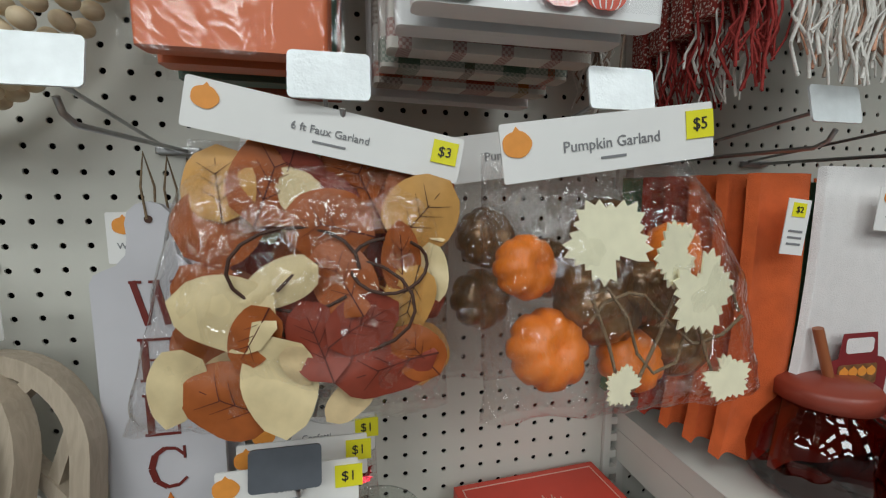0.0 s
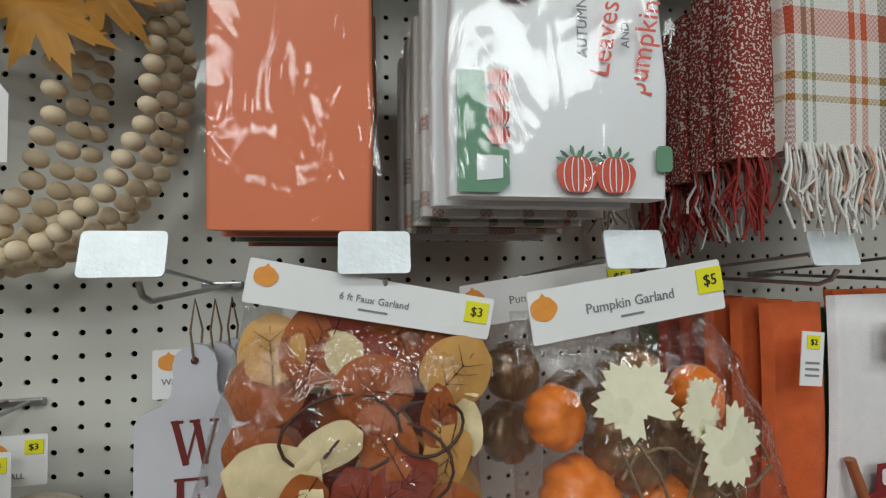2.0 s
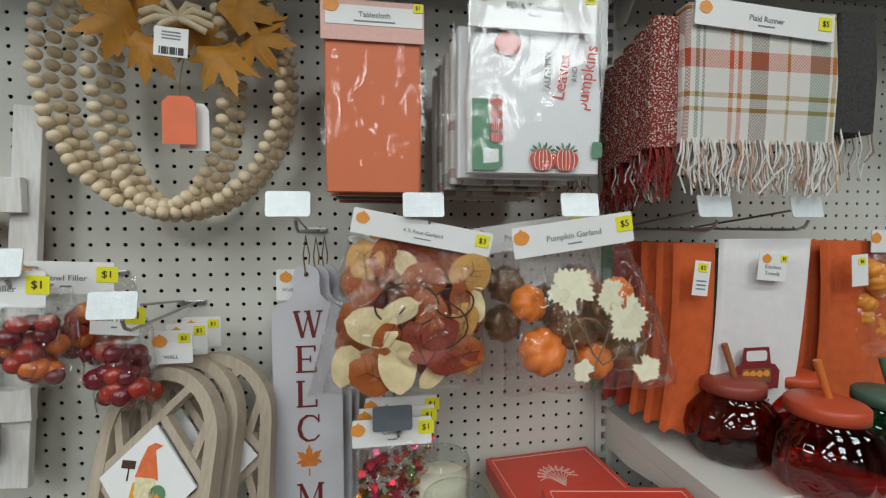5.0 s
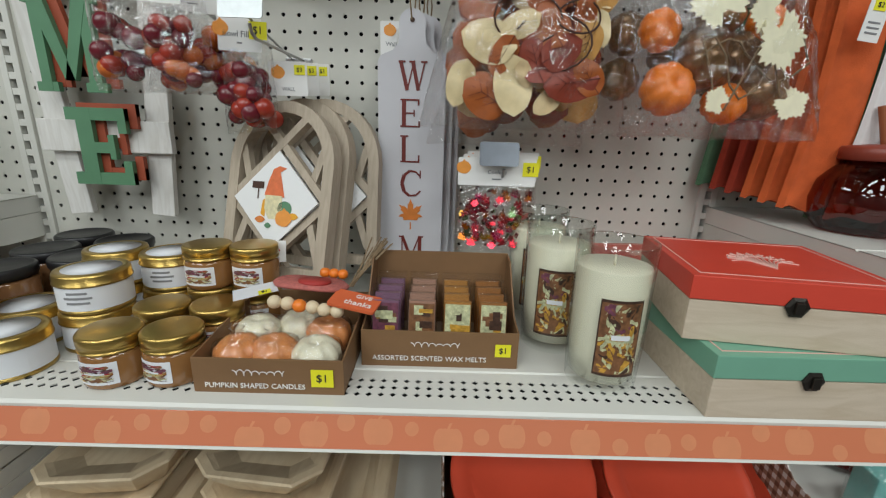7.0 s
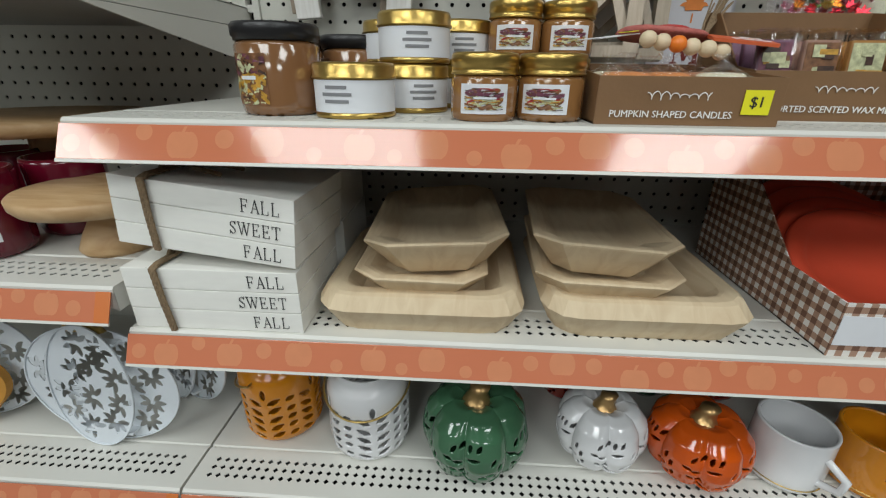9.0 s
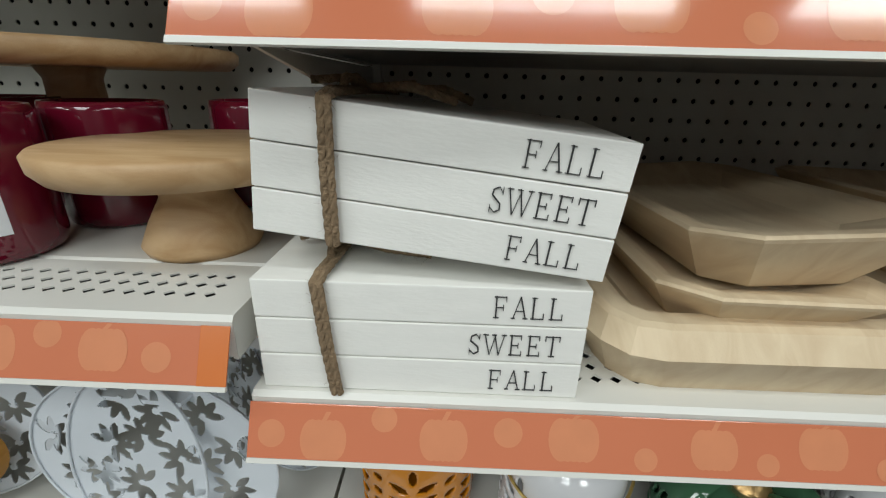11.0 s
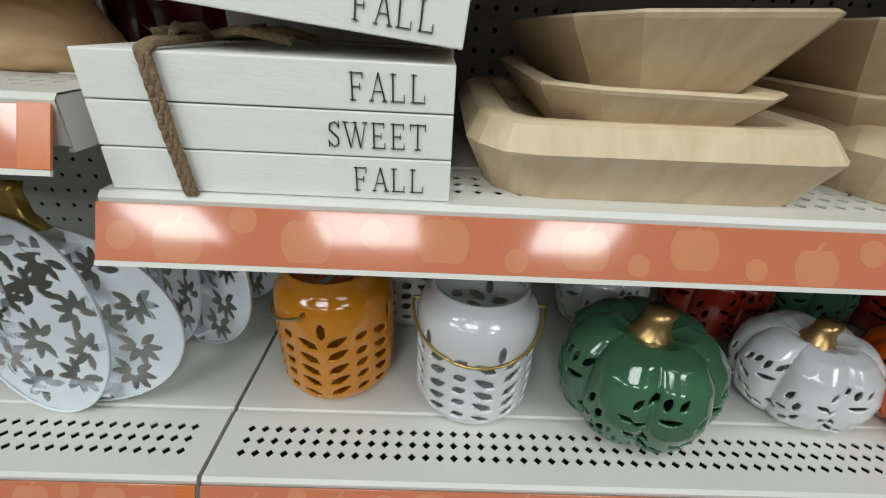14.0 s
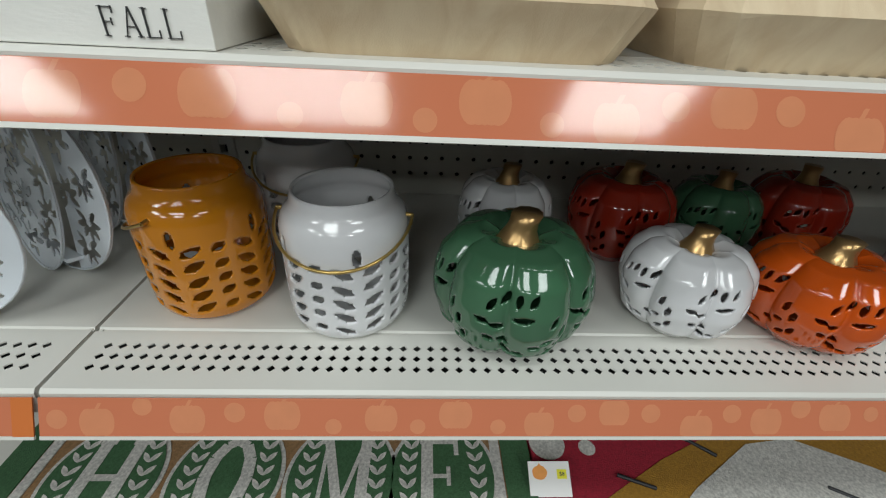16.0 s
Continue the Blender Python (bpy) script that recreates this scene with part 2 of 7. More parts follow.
def flat(name, pts, material, parent, m=None, thick=0.0006, label=""):
    """A thin sheet of the outline pts (x, y), standing up and facing the aisle once m turns it."""
    n = len(pts)
    v = [(x, y, 0) for x, y in pts] + [(x, y, thick) for x, y in pts]
    f = [tuple(range(n))[::-1], tuple(range(n, 2 * n))] + [(i, (i + 1) % n, n + (i + 1) % n, n + i) for i in range(n)]
    return mesh(name, v, f, material, parent, False, label, m)


def rect(w, h, r=0.0):
    return rr(w / 2, h / 2, r, 3) if r else [(-w / 2, -h / 2), (w / 2, -h / 2), (w / 2, h / 2), (-w / 2, h / 2)]


def ell(a, b, n=24):
    return [(a * math.cos(2 * math.pi * k / n), b * math.sin(2 * math.pi * k / n)) for k in range(n)]


def pump(a, b, n=40):
    """The outline of a pumpkin with a stub of a stem."""
    p = []
    for k in range(n):
        t = 2 * math.pi * k / n
        lob = 1 - 0.06 * (1 - abs(math.sin(2.5 * (t + 0.6))))
        x, y = a * lob * math.cos(t), b * lob * math.sin(t)
        if abs(t - math.pi / 2) < 0.14:
            y += b * 0.3
        p.append((x, y))
    return p


def leafpts(a, b, n=8):
    up = [(-a + 2 * a * k / n, b * (1 - (2 * k / n - 1) ** 2)) for k in range(n + 1)]
    return up + [(x, -y) for x, y in up[-2:0:-1]]


def maple(s):
    """A five-lobed leaf with sharp, toothed lobes and a notched base."""
    half = [(80, .70), (77, .76), (66, .42), (55, .72), (51, .68), (42, .95), (34, .66), (29, .71), (14, .42), (4, .60), (-8, .74), (-15, .50), (-38, .52), (-58, .36)]
    arc = [(90, 1.0)] + half + [(-90, .30)] + [(180 - a, r) for a, r in half[::-1]]
    return [(s * r * math.cos(radians(a)), s * r * math.sin(radians(a))) for a, r in arc[::-1]]


def toothed(s):
    """A broad felt leaf: lobes cut with many sharp teeth, and a notched base."""
    pts = []
    n = 44
    for k in range(n):
        a = -90 + 360 * (k + 0.5) / n
        lobe = 0.72 + 0.20 * abs(math.cos(radians(2.5 * (a - 90)))) ** 1.5
        r = lobe * (1.08 if k % 2 else 0.90) * (0.62 if abs(a + 90) < 14 or abs(a - 270) < 14 else 1)
        pts.append((s * r * math.cos(radians(a)), s * r * math.sin(radians(a))))
    return pts


def UP(x, y, z, spin=0, yaw=0):
    """Stands a flat outline up at a place, facing the aisle."""
    return pose(x, y, z, 0, 0, yaw) @ pose(0, 0, 0, 90, 0, 0) @ pose(0, 0, 0, 0, 0, spin)


def words(body, size, material, parent, m, align="CENTER", name="lettering", squeeze=1.0):
    cu = bpy.data.curves.new(name, "FONT")
    cu.body, cu.size, cu.align_x, cu.align_y, cu.extrude, cu.resolution_u = body, size, align, "CENTER", 0.0003, 2
    tmp = new("tmp", cu)
    me = bpy.data.meshes.new_from_object(tmp)
    bpy.data.objects.remove(tmp)
    me.materials.clear()
    me.materials.append(material)
    ob = new(name, me)
    ob.parent = parent
    ob.matrix_basis = m @ Matrix.Diagonal((squeeze, 1, 1, 1))
    return ob


def bar(w, h, material, parent, m, name="printed_line"):
    return flat(name, rect(w, h), material, parent, m, 0.0004)


def price(text, s, parent, m):
    t = flat("price_tag", rect(s * 1.15, s), M_YEL, parent, m, 0.0006)
    words(text, s * 0.62, M_INK, t, pose(0, 0, 0.0009), name="price_lettering")
    return t


def pumpicon(s, parent, m):
    return flat("pumpkin_print", pump(s, s * 0.85, 28), M_ICON, parent, m, 0.0005)


# ---- room ----
def slab(name, x0, x1, y0, y1, z0, z1, material, label, category):
    return tagged(part(name, box(x0, x1, y0, y1, z0, z1), material, None), label, category, kind="structure")


slab("floor", -4, 4, -5.6, 0.6, -0.1, 0, M_FLOOR, "grey vinyl shop floor", "floor")
# added closing surfaces out of view, near black to cut bounced light
slab("ceiling", -4, 4, -5.6, 0.6, CEIL, CEIL + 0.1, M_ROOM, "plain shop ceiling, unseen, darkened to cut bounced light", "ceiling")
slab("wall_south", -4, 4, -5.7, -5.6, 0, CEIL, M_ROOM, "plain unseen wall behind the aisle, darkened to cut bounce", "wall")
slab("wall_north", -4, 4, 0.6, 0.7, 0, CEIL, M_ROOM, "plain unseen wall behind the shelving, darkened to cut bounce", "wall")
slab("wall_west", -4.1, -4, -5.6, 0.6, 0, CEIL, M_ROOM, "plain unseen end wall, darkened to cut bounce", "wall")
slab("wall_east", 4, 4.1, -5.6, 0.6, 0, CEIL, M_ROOM, "plain unseen end wall, darkened to cut bounce", "wall")

M_TROFFER = mat("lamp_housing", (0.7, 0.7, 0.7), 0.5)
for lx, ly, LAMP_L, LAMP_W, LAMP_POWER in LAMPS:
    t = thing("ceiling_lamp", pose(lx, ly, CEIL), "long white strip lamp fixed under the ceiling", "lamp", "strip lamps on the ceiling")
    part("housing", box(-LAMP_L / 2 - 0.03, LAMP_L / 2 + 0.03, -LAMP_W / 2 - 0.02, LAMP_W / 2 + 0.02, -0.05, 0), M_TROFFER, t)
    la = bpy.data.lights.new("strip_light", "AREA")
    la.shape, la.size, la.size_y, la.energy, la.color = "RECTANGLE", LAMP_L, LAMP_W, LAMP_POWER, (0.935, 1.0, 1.0)
    lo = new("strip_light", la)
    lo.matrix_basis = pose(lx, ly, CEIL - 0.055)

# ---- the shelving: pegboard backs, uprights, shelves ----
PITCH = 0.0254
BAY_L, BAY_R = -0.615, 0.603


def pierced(x0, nx, z0, nz, pitch, r, n=8, depth=0.002):
    """A sheet of square cells, each with a round hole and its short wall, in the plane y = 0."""
    v, f = [], []
    h = pitch / 2
    ring = [(math.cos(2 * math.pi * (k + 0.5) / n), math.sin(2 * math.pi * (k + 0.5) / n)) for k in range(n)]
    sq = [(c / max(abs(c), abs(s)) * h, s / max(abs(c), abs(s)) * h) for c, s in ring]
    for i in range(nx):
        for k in range(nz):
            cx, cz, b = x0 + i * pitch, z0 + k * pitch, len(v)
            v += [(cx + a, 0, cz + c) for a, c in sq]
            v += [(cx + a * r, 0, cz + c * r) for a, c in ring]
            v += [(cx + a * r, depth, cz + c * r) for a, c in ring]
            for q in range(n):
                p = (q + 1) % n
                f.append((b + q, b + p, b + n + p, b + n + q))
                f.append((b + n + q, b + n + p, b + 2 * n + p, b + 2 * n + q))
    # fill the four small corners of each cell
    for i in range(nx):
        for k in range(nz):
            cx, cz = x0 + i * pitch, z0 + k * pitch
            for sx, sz in ((1, 1), (-1, 1), (-1, -1), (1, -1)):
                t = math.tan(math.pi / n) * h
                b = len(v)
                v += [(cx + sx * h, 0, cz + sz * h), (cx + sx * h, 0, cz + sz * t), (cx + sx * t, 0, cz + sz * h)]
                f.append((b, b + 1, b + 2))
    return v, f


def pegboard(name, first, count, x0, x1, z0, z1, label):
    zlow = 1.45 - PITCH * math.floor((1.45 - z0) / PITCH)
    nz = int((z1 - zlow) / PITCH)
    v, f = pierced(first, count, zlow, nz, PITCH, 0.0034)
    h = PITCH / 2
    a, b, lo, hi = first - h, first + (count - 1) * PITCH + h, zlow - h, zlow + (nz - 1) * PITCH + h
    for q in (((x0, lo), (a, lo), (a, hi), (x0, hi)), ((b, lo), (x1, lo), (x1, hi), (b, hi)), ((x0, 0.05), (x1, 0.05), (x1, lo), (x0, lo)), ((x0, hi), (x1, hi), (x1, 2.2), (x0, 2.2))):
        s = len(v)
        v += [(x, 0, z) for x, z in q]
        f.append((s, s + 1, s + 2, s + 3))
    ob = tagged(mesh(name, v, f, M_PEG), label, "pegboard", kind="structure")
    # added black sheet that paints the shade inside the peg holes
    part("shade_backing", box(x0, x1, 0.02, 0.026, 0.05, 2.2), M_HOLE_SHADE, ob)
    return ob


pegboard("wall_pegboard_centre", -23 * PITCH, 46, BAY_L + 0.017, BAY_R - 0.017, 0.62, 2.15, "off-white steel pegboard back panel with rows of round holes")
pegboard("wall_pegboard_west", BAY_L - 0.033 - 45 * PITCH, 46, BAY_L - 1.2, BAY_L - 0.017, 0.62, 1.6, "off-white steel pegboard back panel behind the candles")
pegboard("wall_pegboard_east", BAY_R + 0.033, 46, BAY_R + 0.017, BAY_R + 1.2, 1.0, 2.15, "off-white steel pegboard back panel behind the towels")


def upright(x):
    bm = bmesh.new()
    for s in (-1, 1):
        add_box(bm, x + s * 0.011 - 0.0055, x + s * 0.011 + 0.0055, -0.006, 0.02, 0.05, 2.2, 0.001)
    k = 0
    while 0.3 + k * PITCH < 2.15:
        z = 0.3 + k * PITCH
        add_box(bm, x - 0.0056, x + 0.0056, -0.005, 0.004, z - 0.0055, z + 0.0055)
        k += 1
    ob = tagged(part("upright", bm, M_STEEL, None), "off-white slotted steel upright between two pegboards", "upright", "slotted uprights", "structure")
    # black filler behind the slots, their shade put into its colour
    part("shade_backing", box(x - 0.006, x + 0.006, 0.012, 0.018, 0.06, 2.19), M_HOLE_SHADE, ob)


upright(BAY_L)
upright(BAY_R)


def shelf(x0, x1, top, depth, label, group="shelves of the bays", banner=True, rows=3):
    """A folded steel shelf with a pierced strip along its front, a crease, side flanges and a printed strip in its price channel."""
    t = thing("steel_shelf", pose(x0, 0, top), label, "shelf", group, "structure")
    w = x1 - x0
    p = 0.0127
    yr = [-depth + 0.026 + p * k for k in range(rows)]
    n = int((w - 0.02) / p) - 1
    xa = (w - n * p) / 2
    v, f = [], []
    hw = p / 2
    for k, y in enumerate(yr):
        for i in range(n):
            cx, b = xa + (i + 0.5) * p, len(v)
            d = 0.0041
            v += [(cx - hw, y - hw, 0), (cx + hw, y - hw, 0), (cx + hw, y + hw, 0), (cx - hw, y + hw, 0)]
            v += [(cx, y - d, 0), (cx + d, y, 0), (cx, y + d, 0), (cx - d, y, 0)]
            v += [(cx, y - d, -0.0012), (cx + d, y, -0.0012), (cx, y + d, -0.0012), (cx - d, y, -0.0012)]
            f += [(b, b + 1, b + 5, b + 4), (b + 1, b + 2, b + 6, b + 5), (b + 2, b + 3, b + 7, b + 6), (b + 3, b, b + 4, b + 7)]
            f += [(b + 4, b + 5, b + 9, b + 8), (b + 5, b + 6, b + 10, b + 9), (b + 6, b + 7, b + 11, b + 10), (b + 7, b + 4, b + 8, b + 11)]

    def quad(*q):
        s = len(v)
        v.extend(q)
        f.append(tuple(range(s, s + len(q))))

    y0, y1 = yr[0] - hw, yr[-1] + hw
    quad((0, y0, 0), (xa, y0, 0), (xa, y1, 0), (0, y1, 0))
    quad((w - xa, y0, 0), (w, y0, 0), (w, y1, 0), (w - xa, y1, 0))
    # the lip, the flat behind the holes, the crease and the deck
    prof = [(-depth, -0.026), (-depth, -0.003), (-depth + 0.003, 0), (y0, 0)]
    for (ya, za), (yb, zb) in zip(prof, prof[1:]):
        quad((0, ya, za), (w, ya, za), (w, yb, zb), (0, yb, zb))
    prof = [(y1, 0), (y1 + 0.012, 0), (y1 + 0.0135, -0.002), (y1 + 0.0165, -0.002), (y1 + 0.018, 0), (-0.002, 0)]
    for (ya, za), (yb, zb) in zip(prof, prof[1:]):
        quad((0, ya, za), (w, ya, za), (w, yb, zb), (0, yb, zb))
    mesh("deck", v, f, M_STEEL, t)
    # darker than the white deck, shade put into its colour
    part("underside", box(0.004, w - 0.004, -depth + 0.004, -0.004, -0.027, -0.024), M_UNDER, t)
    # black strip added below the piercings to paint the dimness under the deck
    part("shade_liner", box(0.006, w - 0.006, y0 - 0.001, y1 + 0.001, -0.014, -0.0125), M_HOLE_SHADE, t)
    for s in (0.0015, w - 0.0045):
        part("flange", box(s, s + 0.003, -depth + 0.003, -0.004, -0.03, -0.0012), M_STEEL, t)
        bm = bmesh.new()
        prof = [(-depth + 0.05, -0.031), (-0.006, -0.031), (-0.006, -0.075), (-0.08, -0.075)]
        vs = [bm.verts.new((s + dx, y, z)) for dx in (0, 0.003) for y, z in prof]
        for a in range(4):
            bm.faces.new((vs[a], vs[(a + 1) % 4], vs[4 + (a + 1) % 4], vs[4 + a]))
        bm.faces.new(vs[:4])
        bm.faces.new(vs[4:])
        part("bracket", bm, M_STEEL, t)
    if banner:
        strip(t, w, depth)
    return t


def strip(t, w, depth):
    """The printed paper strip in the shelf's front channel, with pale pumpkins and dots."""
    m = pose(0, -depth - 0.0015, -0.005, 0, 0, 0) @ pose(0, 0, 0, -26, 0, 0)
    H = 0.0325
    b = part("price_strip", box(0, w, -0.0012, 0, -H, 0, 0.0004), M_BANNER, t, "glossy orange strip printed with pumpkins", m)
    part("channel_edge", box(0, w, -0.0016, 0.0002, -H - 0.003, -H), M_STEEL, t, "", m)
    part("strip_fold", box(w - 0.016, w + 0.0005, -0.0022, -0.0013, -H, 0.0005, 0.0003), M_FOLD, b, "darker folded end of the strip")
    rnd = random.Random(int(w * 1000))
    v, f = [], []

    def disc(pts, x, z):
        s = len(v)
        v.extend((x + a, -0.00128, max(-H + 0.0005, min(-0.0005, z + c))) for a, c in pts)
        f.append(tuple(range(s, s + len(pts))))

    x, k = 0.014, 0
    while x < w - 0.016:
        z = -rnd.choice((0.007, 0.012, 0.018, 0.024))
        if k % 2:
            a, zz = rnd.uniform(0.0125, 0.0160), -rnd.uniform(0.011, 0.026)
            for lob, rx in ((-0.50, 0.50), (0.50, 0.50), (-0.24, 0.46), (0.24, 0.46), (0, 0.40)):
                disc([(lob * a + c * rx, d * 0.84) for c, d in ell(a, a, 20)], x, zz)
            disc([(-0.0015, a * 0.8), (0.0015, a * 0.8), (0.0042, a * 1.18), (0.0012, a * 1.18)], x, zz)
        else:
            disc(ell(*(2 * [rnd.uniform(0.0065, 0.0090)])), x, z)
        x += rnd.uniform(0.030, 0.042)
        k += 1
    # pumpkin lobes lie a hair above one another
    v2 = []
    q = 0
    for fi in f:
        for idx in fi:
            a = v[idx]
            v2.append((a[0], a[1] - 0.000012 * (q % 9), a[2]))
        q += 1
    mesh("pumpkin_print", v2, f, M_BPRINT, b, False, "pale orange pumpkins and dots")


S1, S2, S3, SL2, SL1, SR = 1.081, 0.857, 0.602, 0.908, 1.215, 1.232
DEP = 0.410
shelf(BAY_L + 0.002, BAY_R - 0.002, S1, DEP, "white steel shelf full of autumn candles with an orange pumpkin strip")
shelf(BAY_L + 0.002, BAY_R - 0.002, S2, DEP, "white steel shelf with wooden trays and an orange pumpkin strip")
shelf(BAY_L + 0.002, BAY_R - 0.002, S3, DEP, "white steel shelf with ceramic lanterns and an orange pumpkin strip")
shelf(BAY_L - 1.21, BAY_L - 0.002, S3, DEP, "white steel shelf with cut-out metal pumpkins and an orange strip")
shelf(BAY_L - 1.21, BAY_L - 0.002, SL2, DEP, "white steel shelf with candles and a cake stand, orange strip")
shelf(BAY_L - 1.21, BAY_L - 0.002, SL1, DEP, "white steel shelf carrying white cartons", banner=False)
shelf(BAY_R + 0.002, BAY_R + 1.21, SR, DEP - 0.04, "white steel shelf with pumpkin-shaped jars", banner=False)
shelf(BAY_R + 0.002, BAY_R + 1.21, S2 + 0.03, DEP, "white steel shelf below the pumpkin jars", banner=True)


# the shelves above the hanging goods, which shade the top of the pegboards
shelf(BAY_L + 0.002, BAY_R - 0.002, 2.062, DEP - 0.04, "white steel shelf above the hanging goods", banner=False)
shelf(BAY_R + 0.002, BAY_R + 1.21, 2.062, DEP - 0.04, "white steel shelf above the table runners", banner=False)
for sx in (BAY_R + 0.012, BAY_L + 0.012):
    bm = bmesh.new()
    prof = [(-0.30, 2.03), (-0.004, 2.03), (-0.004, 1.945), (-0.03, 1.945), (-0.075, 1.99), (-0.26, 2.008)]
    vs = [bm.verts.new((sx + dx, y, z)) for dx in (0, 0.004) for y, z in prof]
    for a in range(6):
        bm.faces.new((vs[a], vs[(a + 1) % 6], vs[6 + (a + 1) % 6], vs[6 + a]))
    bm.faces.new(vs[:6])
    bm.faces.new(vs[6:])
    tagged(part("shelf_bracket", bm, M_STEEL, None), "off-white steel bracket under the upper shelf", "bracket", "brackets of the upper shelves", "structure")


# ---- hooks with price plates ----
def peg_hook(x, z, reach=0.205, plate=M_PLATE, px=None, tilt=0.0, label="zinc wire peg hook with a blank metal price plate"):
    """A double wire hook: the lower wire carries goods, the upper one the plate. z is the plate's middle."""
    px = x if px is None else px
    t = thing("peg_hook", pose(x, 0, z), label, "hook", "price hooks on the pegboard")
    b = -0.032
    part("base_clip", box(-0.022, 0.022, -0.006, 0.0, b - 0.004, b + 0.004, 0.002), M_WIRE, t)
    tube("goods_wire", [(0.008, -0.004, b), (0.008, -reach + 0.02, b - 0.002), (0.008, -reach + 0.008, b + 0.003), (0.008, -reach + 0.003, b + 0.012)], 0.0022, M_WIRE, t)
    tube("plate_wire", [(-0.012, -0.004, b + 0.003), (px - x - 0.004, -reach + 0.01, -0.004), (px - x, -reach + 0.002, 0.0)], 0.0018, M_WIRE, t)
    flat("price_plate", rect(0.053, 0.032, 0.0035), plate, t, pose(px - x, -reach, 0, -12, tilt, 0) @ UP(0, 0.001, 0), 0.0018)
    return t


peg_hook(0.066, 1.607, 0.207)
peg_hook(0.233, 1.607, 0.209)
peg_hook(0.442, 1.608, 0.217)
peg_hook(0.648, 1.608, 0.212)
peg_hook(0.800, 1.608, 0.212)
peg_hook(-0.246, 1.539, 0.212)
peg_hook(-0.130, 1.488, 0.212)
peg_hook(0.192, 1.323, 0.192, M_PLATED, label="zinc wire peg hook with a dark metal price plate")


def bagged(t, w, h, d, seed, film=M_BAG, name="bag", flare=0.06, lean=0.0):
    """A pillow of clear film hanging under its header: wider below, creased all over."""
    rnd = Vector((seed * 3.1, seed * 1.7, seed))
    nu, nv = 26, 26
    v, f = [], []
    for side in (-1, 1):
        for j in range(nv + 1):
            for i in range(nu + 1):
                u, q = 2 * i / nu - 1, j / nv
                ww = w * (0.5 + flare * q)
                th = d * 0.5 * (1 - abs(u) ** 4) ** 0.5 * (1 - abs(2 * q - 1.05) ** 4 if abs(2 * q - 1.05) < 1 else 0)
                x, z = u * ww + lean * q, -q * h
                n = noise.noise(Vector((x * 38, z * 38, side * 5)) + rnd) * 0.007 + noise.noise(Vector((x * 110, z * 70, side * 9)) + rnd) * 0.003
                edge = noise.noise(Vector((x * 25, z * 25, 3)) + rnd) * 0.006 * q
                v.append((x + edge, side * th + n, z + edge * (0.8 if j == nv else 0.2)))
        b = (0 if side < 0 else (nu + 1) * (nv + 1))
        for j in range(nv):
            for i in range(nu):
                a = b + j * (nu + 1) + i
                f.append((a, a + 1, a + nu + 2, a + nu + 1))
    ob = mesh(name, v, f, film, t, True, "crinkled clear plastic film")
    ob.visible_shadow = False
    return ob


def header(t, w, h, title, tag, y=-0.004, spin=0.0, small=0.0, sub=True, dx=0.0, dz=0.0):
    """A folded white card over the bag's top, with its pumpkin, title and yellow price."""
    m = UP(dx, y, dz, spin)
    c = flat("header_card", rect(w, h, 0.002), M_WHITE, t, m, 0.0012, "white header card with printed title")
    pumpicon(h * 0.27, c, pose(-w * 0.43, h * 0.14, 0.0014))
    if title:
        words(title, (small or h * 0.30) * 0.88, M_GREY, c, pose(0, -0.0005, 0.0016))
    if sub:
        bar(w * 0.12, h * 0.045, M_GREY, c, pose(0, -h * 0.26, 0.0014))
    if tag:
        price(tag, h * 0.5, c, pose(w * 0.43, h * 0.12, 0.0016))
    return c


LEAFCOL = [mat("leaf_cream", (0.66, 0.53, 0.30), 0.45, 0, 0.12, 60), mat("leaf_rust", (0.34, 0.085, 0.015), 0.5, 0, 0.25, 50), mat("leaf_tan", (0.55, 0.29, 0.08), 0.5, 0, 0.2, 40),
           mat("leaf_sand", (0.66, 0.50, 0.28), 0.5, 0, 0.15, 60), mat("leaf_wine", (0.24, 0.04, 0.02), 0.5, 0, 0.2, 60)]
M_CREAMWHITE = mat("cream_white_glaze", (0.70, 0.68, 0.63), 0.2, 0, 0.03, 30)
M_NAPT, M_NAPP = mat("teal_napkin_print", (0.16, 0.42, 0.38), 0.6, 0, 0.1, 60), mat("plum_napkin_print", (0.18, 0.06, 0.14), 0.6, 0, 0.1, 60)
M_MINI = mat("mini_pumpkin_orange", (0.72, 0.26, 0.02), 0.45, 0, 0.15, 40)
M_VEIN = mat("brown_vein", (0.06, 0.025, 0.015), 0.7)
M_CREAMLEAF = mat("cream_felt_leaf", (0.80, 0.76, 0.55), 0.7, 0, 0.06, 80)
M_PORANGE = mat("orange_foam_pumpkin", (0.80, 0.20, 0.02), 0.4, 0, 0.12, 40, 0.1, 200)
M_BRONZE = mat("bronze_foam_pumpkin", (0.27, 0.15, 0.065), 0.28, 0.4, 0.5, 45, 0.1, 200, coat=0.5)


